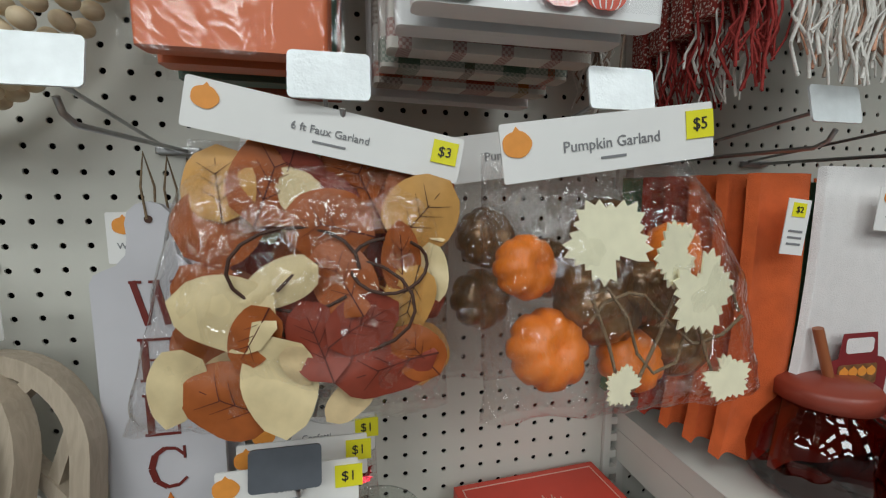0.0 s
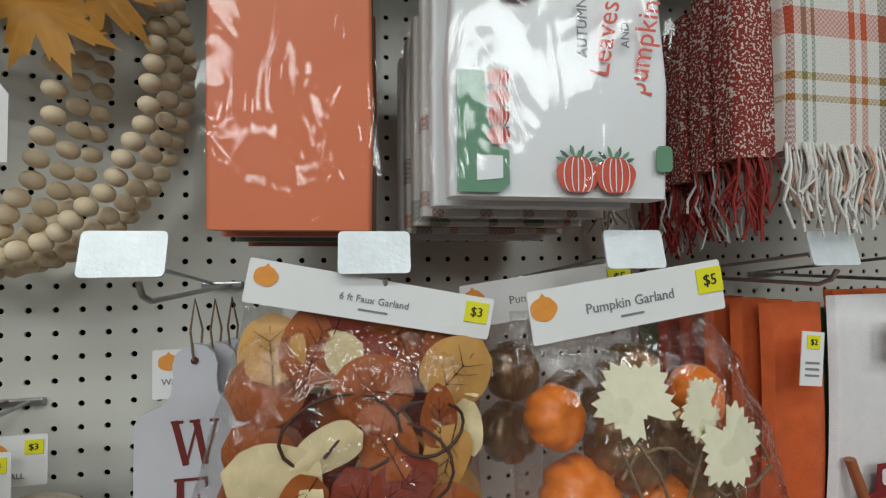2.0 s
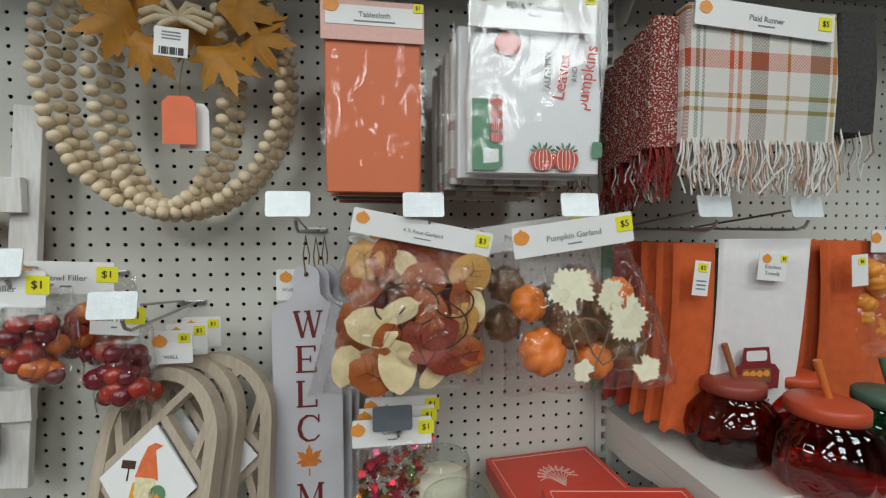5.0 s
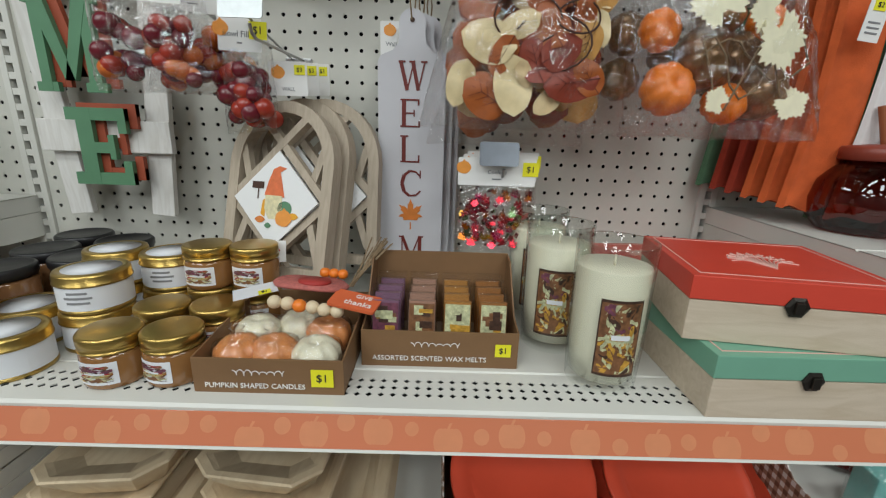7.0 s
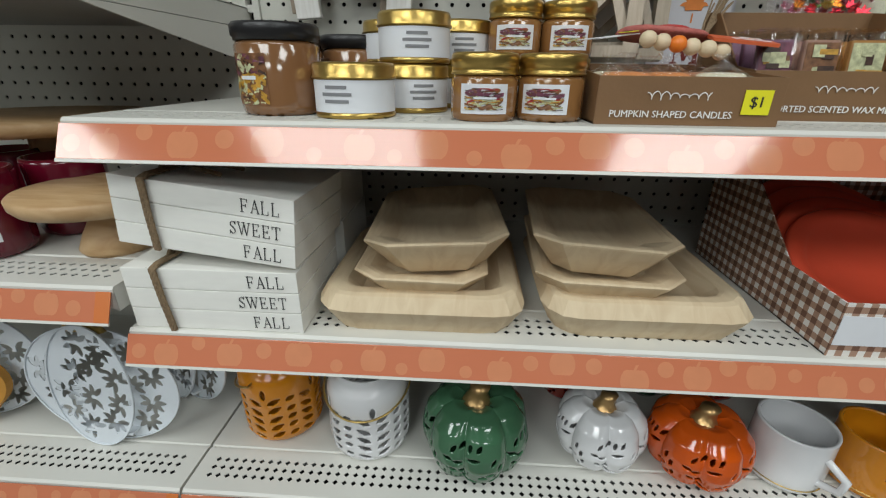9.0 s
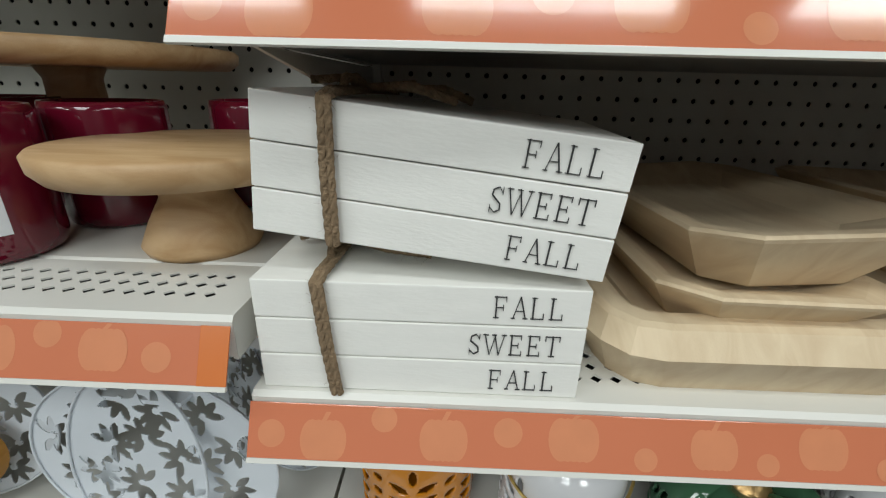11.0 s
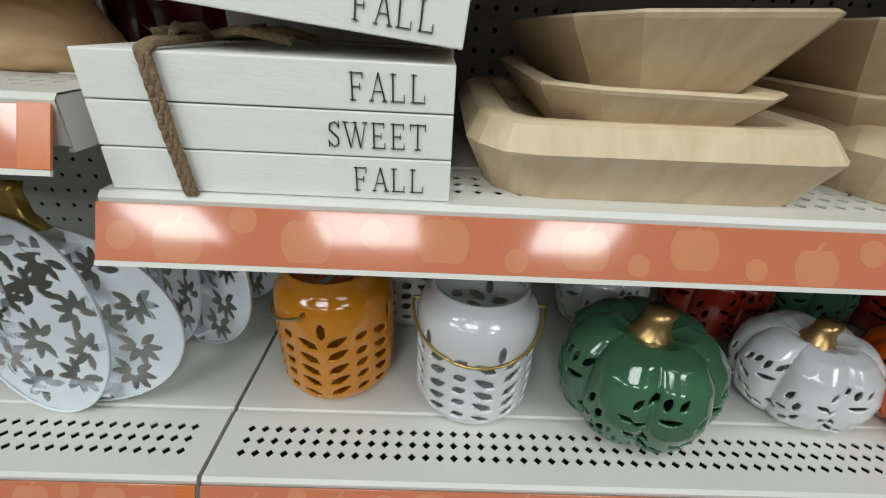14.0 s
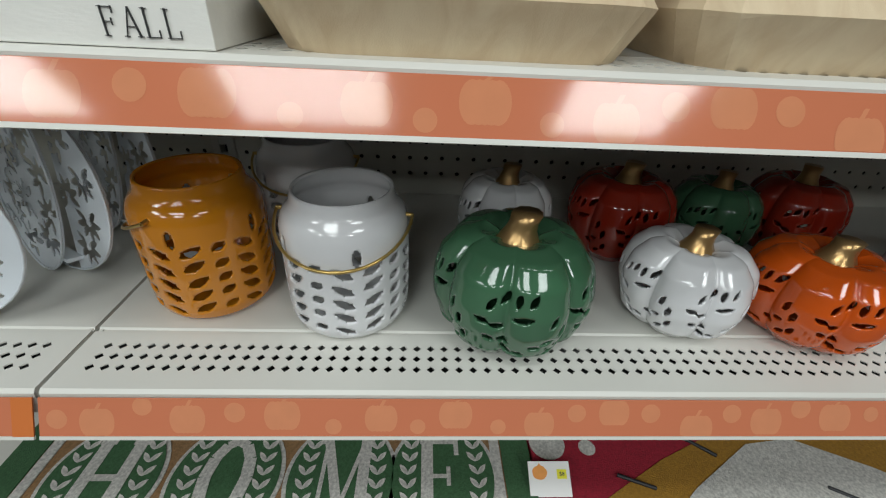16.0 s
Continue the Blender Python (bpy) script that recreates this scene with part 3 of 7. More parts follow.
def fabric_leaf(t, x, y, z, s, k, rnd, aspect=0.75, veins=True, spin=None):
    """A fabric leaf folded along its midrib, with a pointed tip and printed veins."""
    n = 9
    bow, fold = rnd.uniform(-0.16, 0.16), rnd.uniform(0.04, 0.30)

    def lift(xx, yy):
        return bow * yy * yy / s - fold * abs(xx) + 0.05 * s * math.sin(5 * yy / s + 3 * xx / s)

    v, f = [], []
    for j in range(n + 1):
        p = -1 + 2 * j / n
        hw = aspect * 1.02 * max(0, 1 - p) ** 0.56 * max(0, 1 + p) ** 0.45
        for i in range(7):
            u = (i - 3) / 3
            v.append((s * hw * u, s * p, lift(s * hw * u, s * p)))
    for j in range(n):
        for i in range(6):
            a = j * 7 + i
            f.append((a, a + 1, a + 8, a + 7))
    sp = rnd.uniform(-180, 180) if spin is None else spin
    m = UP(x, y, z, sp, rnd.uniform(-9, 9)) @ pose(0, 0, 0, rnd.uniform(-9, 9), 0, 0)
    ob = mesh("leaf", v, f, LEAFCOL[k], t, True, "", m)
    if veins:
        v, f = [], []
        runs = [((0, -1.0), (0, 0.62), 0.020)] + [((0, q), (sd * 0.36 * aspect / 0.75, q + 0.34), 0.011) for q in (-0.45, -0.1, 0.2) for sd in (-1, 1)]
        for (ax, ay), (bx, by), w in runs:
            dx, dy = bx - ax, by - ay
            ln = math.hypot(dx, dy)
            nx, ny = -dy / ln * w, dx / ln * w
            base = len(v)
            for q in range(4):
                g = q / 3
                for sd in (1, -1):
                    px, py = (ax + dx * g + sd * nx * (1 - 0.6 * g)) * s, (ay + dy * g + sd * ny * (1 - 0.6 * g)) * s
                    v.append((px, py, lift(px, py) + 0.0009))
            for q in range(3):
                f.append((base + 2 * q, base + 2 * q + 1, base + 2 * q + 3, base + 2 * q + 2))
        mesh("vein", v, f, M_VEIN if k in (0, 2, 3) else M_DARKVEIN, ob, False, "printed brown veins")
    return ob


M_DARKVEIN = mat("dark_red_vein", (0.10, 0.018, 0.010), 0.7)


def garland_bag(m, label, seed, front=True):
    t = thing("garland_bag", m, label, "garland", "bagged garlands")
    rnd = random.Random(seed)
    for i in range(44 if front else 16):
        x, z = rnd.uniform(-0.088, 0.072), -rnd.uniform(0.020, 0.178)
        if z > -0.08:
            x = max(x, -0.070)
        fabric_leaf(t, x, 0.030 - 0.0012 * i, z, rnd.uniform(0.022, 0.034), rnd.choice((1, 4, 1, 2, 1, 4, 3)), rnd, rnd.uniform(0.75, 0.95), i % 3 == 0)
    if front:
        # the large leaves that press against the film: x, z, half length, colour, turn, aspect
        big = ((0.026, -0.030, 0.040, 1, 25, 0.82), (-0.014, -0.028, 0.032, 0, 160, 0.75), (-0.036, -0.026, 0.037, 1, -20, 0.72), (-0.070, -0.030, 0.028, 2, 5, 0.92), (0.004, -0.058, 0.032, 1, 75, 0.80),
               (0.066, -0.050, 0.031, 2, -40, 0.88), (0.078, -0.056, 0.018, 3, 10, 0.80), (0.050, -0.080, 0.028, 1, 5, 0.50), (0.074, -0.092, 0.026, 0, 190, 0.55), (-0.028, -0.094, 0.032, 0, 115, 0.62),
               (0.010, -0.092, 0.030, 1, 30, 0.72), (0.055, -0.112, 0.029, 2, 165, 0.66), (-0.062, -0.112, 0.041, 0, 75, 0.80), (0.024, -0.122, 0.028, 4, -60, 0.70), (0.040, -0.155, 0.038, 4, 100, 0.62), (-0.045, -0.128, 0.026, 1, 150, 0.60), (-0.006, -0.132, 0.030, 4, 20, 0.66),
               (0.062, -0.148, 0.026, 1, 40, 0.70), (-0.062, -0.172, 0.034, 1, 60, 0.80), (0.014, -0.178, 0.025, 3, 130, 0.70), (-0.094, -0.160, 0.034, 0, 165, 0.66), (-0.030, -0.162, 0.042, 0, 185, 0.76), (-0.018, -0.148, 0.020, 3, 205, 0.62))
        for i, (x, z, r, k, sp, asp) in enumerate(big):
            q = -z / 0.212
            u = min(0.97, abs(x + 0.028 * q) / (0.184 * (0.5 + 0.15 * q)))
            deep = 0.046 * (1 - u ** 4) ** 0.5 * (1 - abs(2 * q - 1.05) ** 4)
            fabric_leaf(t, x, max(-deep, -0.018 if z + r > -0.012 else -1.0) - 0.0004 * i, z, r * (0.84 if k in (0, 3) else 0.96), k, rnd, asp * (0.88 if k in (0, 3) else 1), k in (1, 2, 4), sp)
        for q, (cx, cz, r) in enumerate(((-0.018, -0.086, 0.040), (0.042, -0.084, 0.026), (0.012, -0.112, 0.046))):
            tube("twig", [(cx + r * math.cos(a / 12 * 4.2 + q * 1.7), -0.050 + 0.006 * math.sin(a * 0.6), cz + r * 0.7 * math.sin(a / 12 * 4.2 + q * 1.7)) for a in range(17)], 0.0012, M_VEIN, t)
    bagged(t, 0.184, 0.212, 0.105, seed, flare=0.15, lean=-0.028)
    header(t, 0.184, 0.032, "6 ft Faux Garland", "$3", -0.026, -11, 0.0085, dz=0.004, dx=0.005)
    return t


garland_bag(pose(0.228, -0.178, 1.567), "clear bag of rust and cream leaf garland", 5)
garland_bag(pose(0.240, -0.100, 1.545, 0, 0, 4), "clear bag of dark red leaf garland hanging behind another", 8, False)


def small_pumpkin(t, x, y, z, r, material, rx, ry, name="pumpkin"):
    prof = [(r * 0.16, -0.62 * r), (r * 0.55, -0.74 * r), (r * 0.85, -0.55 * r), (r, -0.1 * r), (r * 0.93, 0.32 * r), (r * 0.65, 0.62 * r), (r * 0.3, 0.66 * r), (r * 0.1, 0.52 * r)]
    return turned(name, prof, material, t, 40, 8, 0.14, "", pose(x, y, z, rx, ry, 20 * x * 100 % 40))


def pumpkin_bag(m, label, seed, full=True):
    t = thing("pumpkin_garland_bag", m, label, "garland", "bagged garlands")
    rnd = random.Random(seed)
    if full:
        for x, z, r, k, a, b in ((-0.054, -0.084, 0.0255, 0, 75, 25), (-0.034, -0.150, 0.033, 0, 70, -15), (0.040, -0.164, 0.027, 0, 60, 10), (0.016, -0.112, 0.042, 1, 75, 10), (0.088, -0.146, 0.039, 1, 70, 40), (0.074, -0.076, 0.026, 0, 80, 30), (0.020, -0.060, 0.030, 1, 60, 0), (0.060, -0.110, 0.034, 1, 100, 20)):
            small_pumpkin(t, x, -0.006 + 0.012 * k, z, r, (M_PORANGE, M_BRONZE)[k], a, b)
        for x, z, s, sp, ry in ((-0.014, -0.060, 0.032, 35, -14), (0.064, -0.100, 0.034, 205, 10), (0.004, -0.165, 0.017, 60, 8), (0.092, -0.166, 0.020, 230, -10), (0.040, -0.070, 0.026, 100, 18)):
            flat("maple_leaf", toothed(s), M_CREAMLEAF, t, UP(x, -0.047 - 0.02 * s, z, sp, ry), 0.0015, "cream felt maple leaf")
        for q in range(3):
            tube("twine", [(-0.02 + 0.014 * k, -0.040 + 0.004 * math.sin(k * 2.0 + q), -0.12 - 0.008 * q + (0.022 + 0.012 * q) * math.sin(k * (0.7 + 0.2 * q) + q)) for k in range(10)], 0.0013, M_TWINE, t)
    else:
        for x, z, r in ((-0.03, -0.07, 0.03), (-0.035, -0.13, 0.03), (0.03, -0.1, 0.03)):
            small_pumpkin(t, x, 0, z, r, M_BRONZE, 70, 20)
    bagged(t, 0.180, 0.208, 0.10, seed, flare=0.22, lean=0.044)
    header(t, 0.166, 0.040, "Pumpkin Garland", "$5", -0.026, 8, 0.0125, dz=0.008, dx=-0.001)
    return t


pumpkin_bag(pose(0.428, -0.205, 1.560), "clear bag of orange and bronze foam pumpkins with cream leaves", 3)
pumpkin_bag(pose(0.40, -0.125, 1.56, 0, 0, -6), "clear bag of bronze foam pumpkins hanging behind another", 9, False)


# ---- packets on the top hooks ----
def packet(m, w, h, d, material, label, title="", tag="", card=M_PINKCARD):
    t = thing("tablecloth_packet", m, label, "tablecloth", "packed tablecloths")
    loft("folded_cloth", [(w / 2 - 0.004, d / 2, 0.003, 0.004), (w / 2 - 0.003, d / 2, h * 0.4, 0.004), (w / 2 - 0.004, d / 2, h - 0.006, 0.004)], material, t, wob=0.0015)
    bagged_flat(t, w, h, d)
    if title:
        c = flat("header_card", rect(w, 0.05), card, t, UP(0, -d / 2 - 0.003, h - 0.027), 0.001, "pink checked header card")
        p = flat("title_panel", rect(w * 0.94, 0.024), M_WHITE, c, pose(0.002, 0.006, 0.0012), 0.0005)
        words(title, 0.0095, M_GREY, p, pose(0, 0.001, 0.001))
        bar(w * 0.4, 0.0015, M_GREY, p, pose(0, -0.007, 0.0008))
        pumpicon(0.010, c, pose(-w * 0.4, 0.017, 0.002))
        price(tag, 0.011, c, pose(w * 0.44, 0.019, 0.002))
    return t


def bagged_flat(t, w, h, d):
    n = 14
    v, f = [], []
    for j in range(n + 1):
        for i in range(n + 1):
            x, z = (i / n - 0.5) * (w + 0.006), h * j / n
            v.append((x, -d / 2 - 0.002 + noise.noise(Vector((x * 40, z * 28, d * 99))) * 0.0022, z))
    for j in range(n):
        for i in range(n):
            a = j * (n + 1) + i
            f.append((a, a + 1, a + n + 2, a + n + 1))
    ob = mesh("wrapper", v, f, M_WRAP, t, True, "shiny clear wrapper")
    ob.visible_shadow = False


packet(pose(0.171, -0.178, 1.622), 0.130, 0.245, 0.022, M_ORANGEV, "folded orange tablecloth in a shiny clear wrapper", "Tablecloth", "$1")
for k, mt in enumerate((M_ORANGEV, M_GREENV, M_RUST)):
    packet(pose(0.172 + 0.003 * k, -0.150 + 0.028 * k, 1.619 - 0.003 * k), 0.128, 0.24, 0.02, mt, "folded tablecloth packet hanging behind the front one")

M_PEVA = mat("white_peva", (0.80, 0.80, 0.80), 0.4, 0, 0.02, 12)
M_PRED = mat("red_pumpkin_print", (0.62, 0.09, 0.05), 0.45, 0, 0.08, 90)
M_TGREEN = mat("truck_green_print", (0.13, 0.28, 0.17), 0.45, 0, 0.06, 60)
M_SCRIPT = mat("coral_script", (0.75, 0.13, 0.09), 0.5)


def red_pumpkin(t, x, y, z, s):
    """A printed pumpkin: a lobed red shape, fine pale ribs, a stem and a spray of leaves."""
    out = []
    for k in range(44):
        a = 2 * math.pi * k / 44
        q = 1 - 0.07 * (1 - abs(math.sin(2.5 * a + 0.78)))
        out.append((s * q * math.cos(a), s * 0.82 * q * math.sin(a)))
    for k, a in enumerate((20, 45, 72, 108, 140, 165)):
        flat("leaf_print", leafpts(s * 0.30, s * 0.085), M_TGREEN if k % 2 else M_GREENV, t, UP(x + s * 0.75 * math.cos(radians(a)), y - 0.0001 * k, z + s * (0.50 + 0.55 * math.sin(radians(a))), a), 0.0003)
    flat("pumpkin_print", out, M_PRED, t, UP(x, y - 0.0010, z), 0.0003)
    for q in (-0.66, -0.30, 0.0, 0.30, 0.66):
        arc = [(s * q * (0.55 + 0.45 * math.cos(radians(a))), s * 0.74 * math.sin(radians(a))) for a in range(-80, 81, 16)]
        w = s * 0.026
        flat("rib_line", [(a - w, b) for a, b in arc] + [(a + w, b) for a, b in arc[::-1]], M_PEVA, t, UP(x, y - 0.0016, z), 0.0002)
    flat("stem_print", [(-s * 0.09, s * 0.7), (s * 0.09, s * 0.7), (s * 0.2, s * 1.05), (s * 0.02, s * 1.05)], M_TGREEN, t, UP(x, y - 0.0016, z), 0.0002)


def peva(m, label):
    t = thing("tablecloth_packet", m, label, "tablecloth", "packed tablecloths")
    w, h = 0.172, 0.218
    loft("folded_cloth", [(w / 2, 0.011, 0, 0.006), (w / 2 + 0.002, 0.013, h * 0.4, 0.006), (w / 2 - 0.008, 0.011, h, 0.006)], M_PEVA, t, wob=0.001)
    y = -0.0145
    # the truck, turned on its side
    g = [(-0.082, 0.002), (-0.082, 0.088), (-0.062, 0.088), (-0.058, 0.036), (-0.044, 0.032), (-0.044, 0.008), (-0.052, 0.002)]
    flat("truck_print", g, M_TGREEN, t, UP(0, y, 0), 0.0004, "green farm truck print")
    flat("truck_window", [(-0.068, 0.010), (-0.068, 0.028), (-0.049, 0.028), (-0.049, 0.012)], M_PEVA, t, UP(0, y - 0.0006, 0), 0.0003)
    for k in range(4):
        red_pumpkin(t, -0.052, y - 0.0003, 0.042 + 0.014 * k, 0.0085)
    red_pumpkin(t, 0.008, y, 0.016, 0.017)
    red_pumpkin(t, 0.038, y - 0.0004, 0.016, 0.017)
    red_pumpkin(t, -0.038, y, 0.155, 0.017)
    for txt, x, z, s, mt in (("AUTUMN", 0.013, 0.125, 0.0115, M_GREY), ("Leaves", 0.031, 0.118, 0.022, M_SCRIPT), ("AND", 0.048, 0.122, 0.0095, M_GREY), ("pumpkins", 0.064, 0.118, 0.022, M_SCRIPT)):
        words(txt, s, mt, t, UP(x, y - 0.0024, z, 90) @ Matrix(((1, 0.28 if mt == M_SCRIPT else 0, 0, 0), (0, 1, 0, 0), (0, 0, 1, 0), (0, 0, 0, 1))), squeeze=0.92)
    flat("wheel_print", rr(0.007, 0.010, 0.004), M_TGREEN, t, UP(0.080, y - 0.0004, 0.030), 0.0003)
    bagged_flat(t, w, h, 0.039)
    c = flat("header_card", rect(w * 0.94, 0.05), M_WHITE, t, UP(-0.006, -0.019, h - 0.022), 0.001, "white header card")
    words("PEVA Tablecloth", 0.0105, M_GREY, c, pose(0, 0.002, 0.0014))
    words("Round", 0.006, M_GREY, c, pose(0, -0.008, 0.0014))
    pumpicon(0.011, c, pose(-w * 0.37, 0.014, 0.0014))
    price("$5", 0.012, c, pose(w * 0.42, 0.016, 0.0014))
    return t


peva(pose(0.371, -0.228, 1.646), "white vinyl tablecloth printed with a green truck and red pumpkins")
# ---- the plaid runner ----
M_PLAIDW = mat("runner_white", (0.76, 0.73, 0.68), 0.95, 0, 0.08, 300, 0.6, 700)
M_PLAID = [mat("runner_" + n, c, 0.95, 0, 0.12, 300, 0.6, 700) for n, c in (("coral", (0.68, 0.36, 0.24)), ("brown", (0.34, 0.25, 0.19)), ("green", (0.22, 0.30, 0.22)), ("mustard", (0.50, 0.36, 0.06)), ("red", (0.30, 0.03, 0.025)))]


def plaid(name, w, xs, zs):
    """A woven plaid: coloured bands across (share of the width) and up (metres), each half hidden where it crosses the other threads."""
    m = mat(name, (0.76, 0.73, 0.68), 0.95, 0, 0.08, 300, 0.9, 900)
    nt = m.node_tree
    tc = nt.nodes.new("ShaderNodeTexCoord")
    sp = nt.nodes.new("ShaderNodeSeparateXYZ")
    nt.links.new(tc.outputs["Object"], sp.inputs[0])
    cols = []
    for axis, lo, hi, bands in (("X", -w / 2, w / 2, xs), ("Z", 0.0, 0.25, zs)):
        ma = nt.nodes.new("ShaderNodeMapRange")
        ma.inputs[1].default_value, ma.inputs[2].default_value = lo, hi
        nt.links.new(sp.outputs[axis], ma.inputs[0])
        ra = nt.nodes.new("ShaderNodeValToRGB")
        ra.color_ramp.interpolation = "CONSTANT"
        ra.color_ramp.elements[0].color = (0.78, 0.75, 0.69, 1)
        ra.color_ramp.elements[1].position = 1.0
        ra.color_ramp.elements[1].color = (0.78, 0.75, 0.69, 1)
        for a, b, c in bands:
            ra.color_ramp.elements.new(a).color = (*c, 1)
            ra.color_ramp.elements.new(b).color = (0.78, 0.75, 0.69, 1)
        nt.links.new(ma.outputs[0], ra.inputs[0])
        cols.append(ra.outputs[0])
    wv = nt.nodes.new("ShaderNodeTexChecker")
    wv.inputs["Scale"].default_value = 420
    nt.links.new(tc.outputs["Object"], wv.inputs["Vector"])
    fa = nt.nodes.new("ShaderNodeMapRange")
    fa.inputs[3].default_value, fa.inputs[4].default_value = 0.32, 0.68
    nt.links.new(wv.outputs["Fac"], fa.inputs[0])
    mx = nt.nodes.new("ShaderNodeMix")
    mx.data_type = "RGBA"
    nt.links.new(fa.outputs[0], mx.inputs[0])
    nt.links.new(cols[0], mx.inputs[6])
    nt.links.new(cols[1], mx.inputs[7])
    nt.links.new(mx.outputs[2], nt.nodes["Principled BSDF"].inputs["Base Color"])
    return m


CORAL, UMBER, SAGE, MUSTARD, RUSTY = (0.60, 0.10, 0.035), (0.16, 0.09, 0.055), (0.12, 0.22, 0.15), (0.42, 0.24, 0.02), (0.30, 0.03, 0.02)
M_PLAIDCLOTH = plaid("woven_plaid", 0.242, [(0.0, 0.03, RUSTY), (0.06, 0.085, SAGE), (0.105, 0.12, SAGE), (0.27, 0.30, CORAL), (0.325, 0.355, CORAL), (0.41, 0.52, UMBER), (0.645, 0.665, MUSTARD), (0.80, 0.93, SAGE), (0.95, 0.98, MUSTARD)],
                     [(0.17, 0.195, MUSTARD), (0.245, 0.27, MUSTARD), (0.40, 0.50, CORAL), (0.70, 0.72, MUSTARD), (0.80, 0.90, UMBER)])

M_CHECKS = [M_PEVA,
            plaid("red_checked_vinyl", 0.176, [(0.06, 0.12, RUSTY), (0.30, 0.36, RUSTY), (0.52, 0.58, RUSTY), (0.76, 0.82, RUSTY)], [(0.04, 0.09, RUSTY), (0.3, 0.35, RUSTY)]),
            plaid("sage_striped_vinyl", 0.176, [(0.10, 0.20, SAGE), (0.42, 0.47, UMBER), (0.62, 0.74, SAGE), (0.86, 0.9, CORAL)], [(0.02, 0.10, SAGE)]),
            plaid("harvest_checked_vinyl", 0.176, [(0.04, 0.16, UMBER), (0.26, 0.31, CORAL), (0.50, 0.66, RUSTY), (0.80, 0.86, MUSTARD)], [(0.03, 0.08, CORAL), (0.2, 0.3, UMBER)]),
            M_PEVA]
for k in range(5):
    packet(pose(0.362 - 0.004 * k, -0.198 + 0.032 * k, 1.640 - 0.005 * k, 0, 0, 1.5 * k), 0.176, 0.2, 0.022, M_CHECKS[k], "folded patterned tablecloth packet behind the front one")


def runner(m, label, body, deep, w, h, fringe=None, seed=1):
    t = thing("table_runner", m, label, "table runner", "plaid table runners")
    rnd = random.Random(seed)
    loft("folded_cloth", [(w / 2, deep / 2, 0, 0.006), (w / 2 + 0.002, deep / 2 + 0.002, h * 0.5, 0.008), (w / 2 - 0.004, deep / 2, h, 0.006)], body, t, wob=0.004)
    for k in range(fringe[1]):
        x = -w / 2 + w * (k + 0.5) / fringe[1] + rnd.uniform(-0.003, 0.003)
        L = rnd.uniform(0.035, 0.075)
        y = rnd.uniform(-deep / 2, deep / 2) if fringe[2] else -deep / 2 + rnd.uniform(-0.003, 0.01)
        mt = fringe[0][k % len(fringe[0])]
        tube("fringe", [(x, y, 0.006), (x + rnd.uniform(-0.006, 0.006), y - 0.004, -L * 0.3), (x + rnd.uniform(-0.008, 0.008), y + rnd.uniform(-0.005, 0.005), -L * 0.65), (x + rnd.uniform(-0.012, 0.012), y, -L)], rnd.uniform(0.0007, 0.0014), mt, t)
    return t


run = runner(pose(0.703, -0.215, 1.692), "white, brown and coral plaid table runner with a white fringe", M_PLAIDCLOTH, 0.03, 0.242, 0.185, ([M_PLAIDW, M_PLAIDW, M_PLAIDW, M_PLAID[1], M_PLAIDW, M_PLAID[0], M_PLAIDW], 170, False), 4)
header(run, 0.215, 0.036, "Plaid Runner", "$5", -0.021, -3, 0.012, dz=0.166, dx=-0.006)
M_TWEED = mat("red_tweed", (0.26, 0.07, 0.05), 0.95, 0, 0.5, 240, 0.7, 500)
nt = M_TWEED.node_tree
nz = nt.nodes.new("ShaderNodeTexNoise")
nz.inputs["Scale"].default_value = 420
nt.links.new(nt.nodes["Mapping"].outputs[0], nz.inputs["Vector"])
th = nt.nodes.new("ShaderNodeMapRange")
th.inputs[1].default_value, th.inputs[2].default_value = 0.54, 0.60
nt.links.new(nz.outputs["Fac"], th.inputs[0])
mx = nt.nodes.new("ShaderNodeMix")
mx.data_type = "RGBA"
mx.inputs[6].default_value, mx.inputs[7].default_value = (0.22, 0.022, 0.014, 1), (0.62, 0.52, 0.46, 1)
nt.links.new(th.outputs[0], mx.inputs[0])
nt.links.new(mx.outputs[2], nt.nodes["Principled BSDF"].inputs["Base Color"])
for k in range(5):
    runner(pose(0.565 + 0.004 * k, -0.205 + 0.034 * k, 1.688 - 0.004 * k), "folded red tweed table runner with a matted red fringe", M_TWEED, 0.026, 0.045, 0.175, ([M_PLAID[4], M_PLAIDW] if k % 2 else [M_PLAID[4]], 34, True), 20 + k)
for k in range(3):
    runner(pose(0.50 + 0.006 * k, -0.10 + 0.03 * k, 1.69), "folded dark brown table runner behind the red ones", M_PLAID[1], 0.026, 0.03, 0.16, ([M_PLAIDW, M_PLAID[1]], 8, True), 40 + k)

runner(pose(0.862, -0.20, 1.715), "dark charcoal table runner with a brown fringe", mat("charcoal_weave", (0.045, 0.042, 0.04), 0.95, 0, 0.4, 240, 0.7, 500), 0.05, 0.07, 0.17, ([M_PLAID[1], M_PLAIDW], 20, True), 60)

# ---- the bead wreath ----
M_MAPLE = mat("golden_fabric_leaf", (0.50, 0.22, 0.025), 0.6, 0, 0.25, 30, 0.2, 120)
wreath = thing("bead_garland", pose(-0.117, -0.03, 1.80), "wooden bead wreath with golden leaves and an orange tag", "wreath")


def loop_pts(a, b, cx, cz, n0):
    peri = math.pi * (3 * (a + b) - math.sqrt((3 * a + b) * (a + 3 * b)))
    n = int(peri / n0)
    return [(cx + a * math.cos(2 * math.pi * k / n), cz + b * math.sin(2 * math.pi * k / n), 360 * k / n) for k in range(n)]


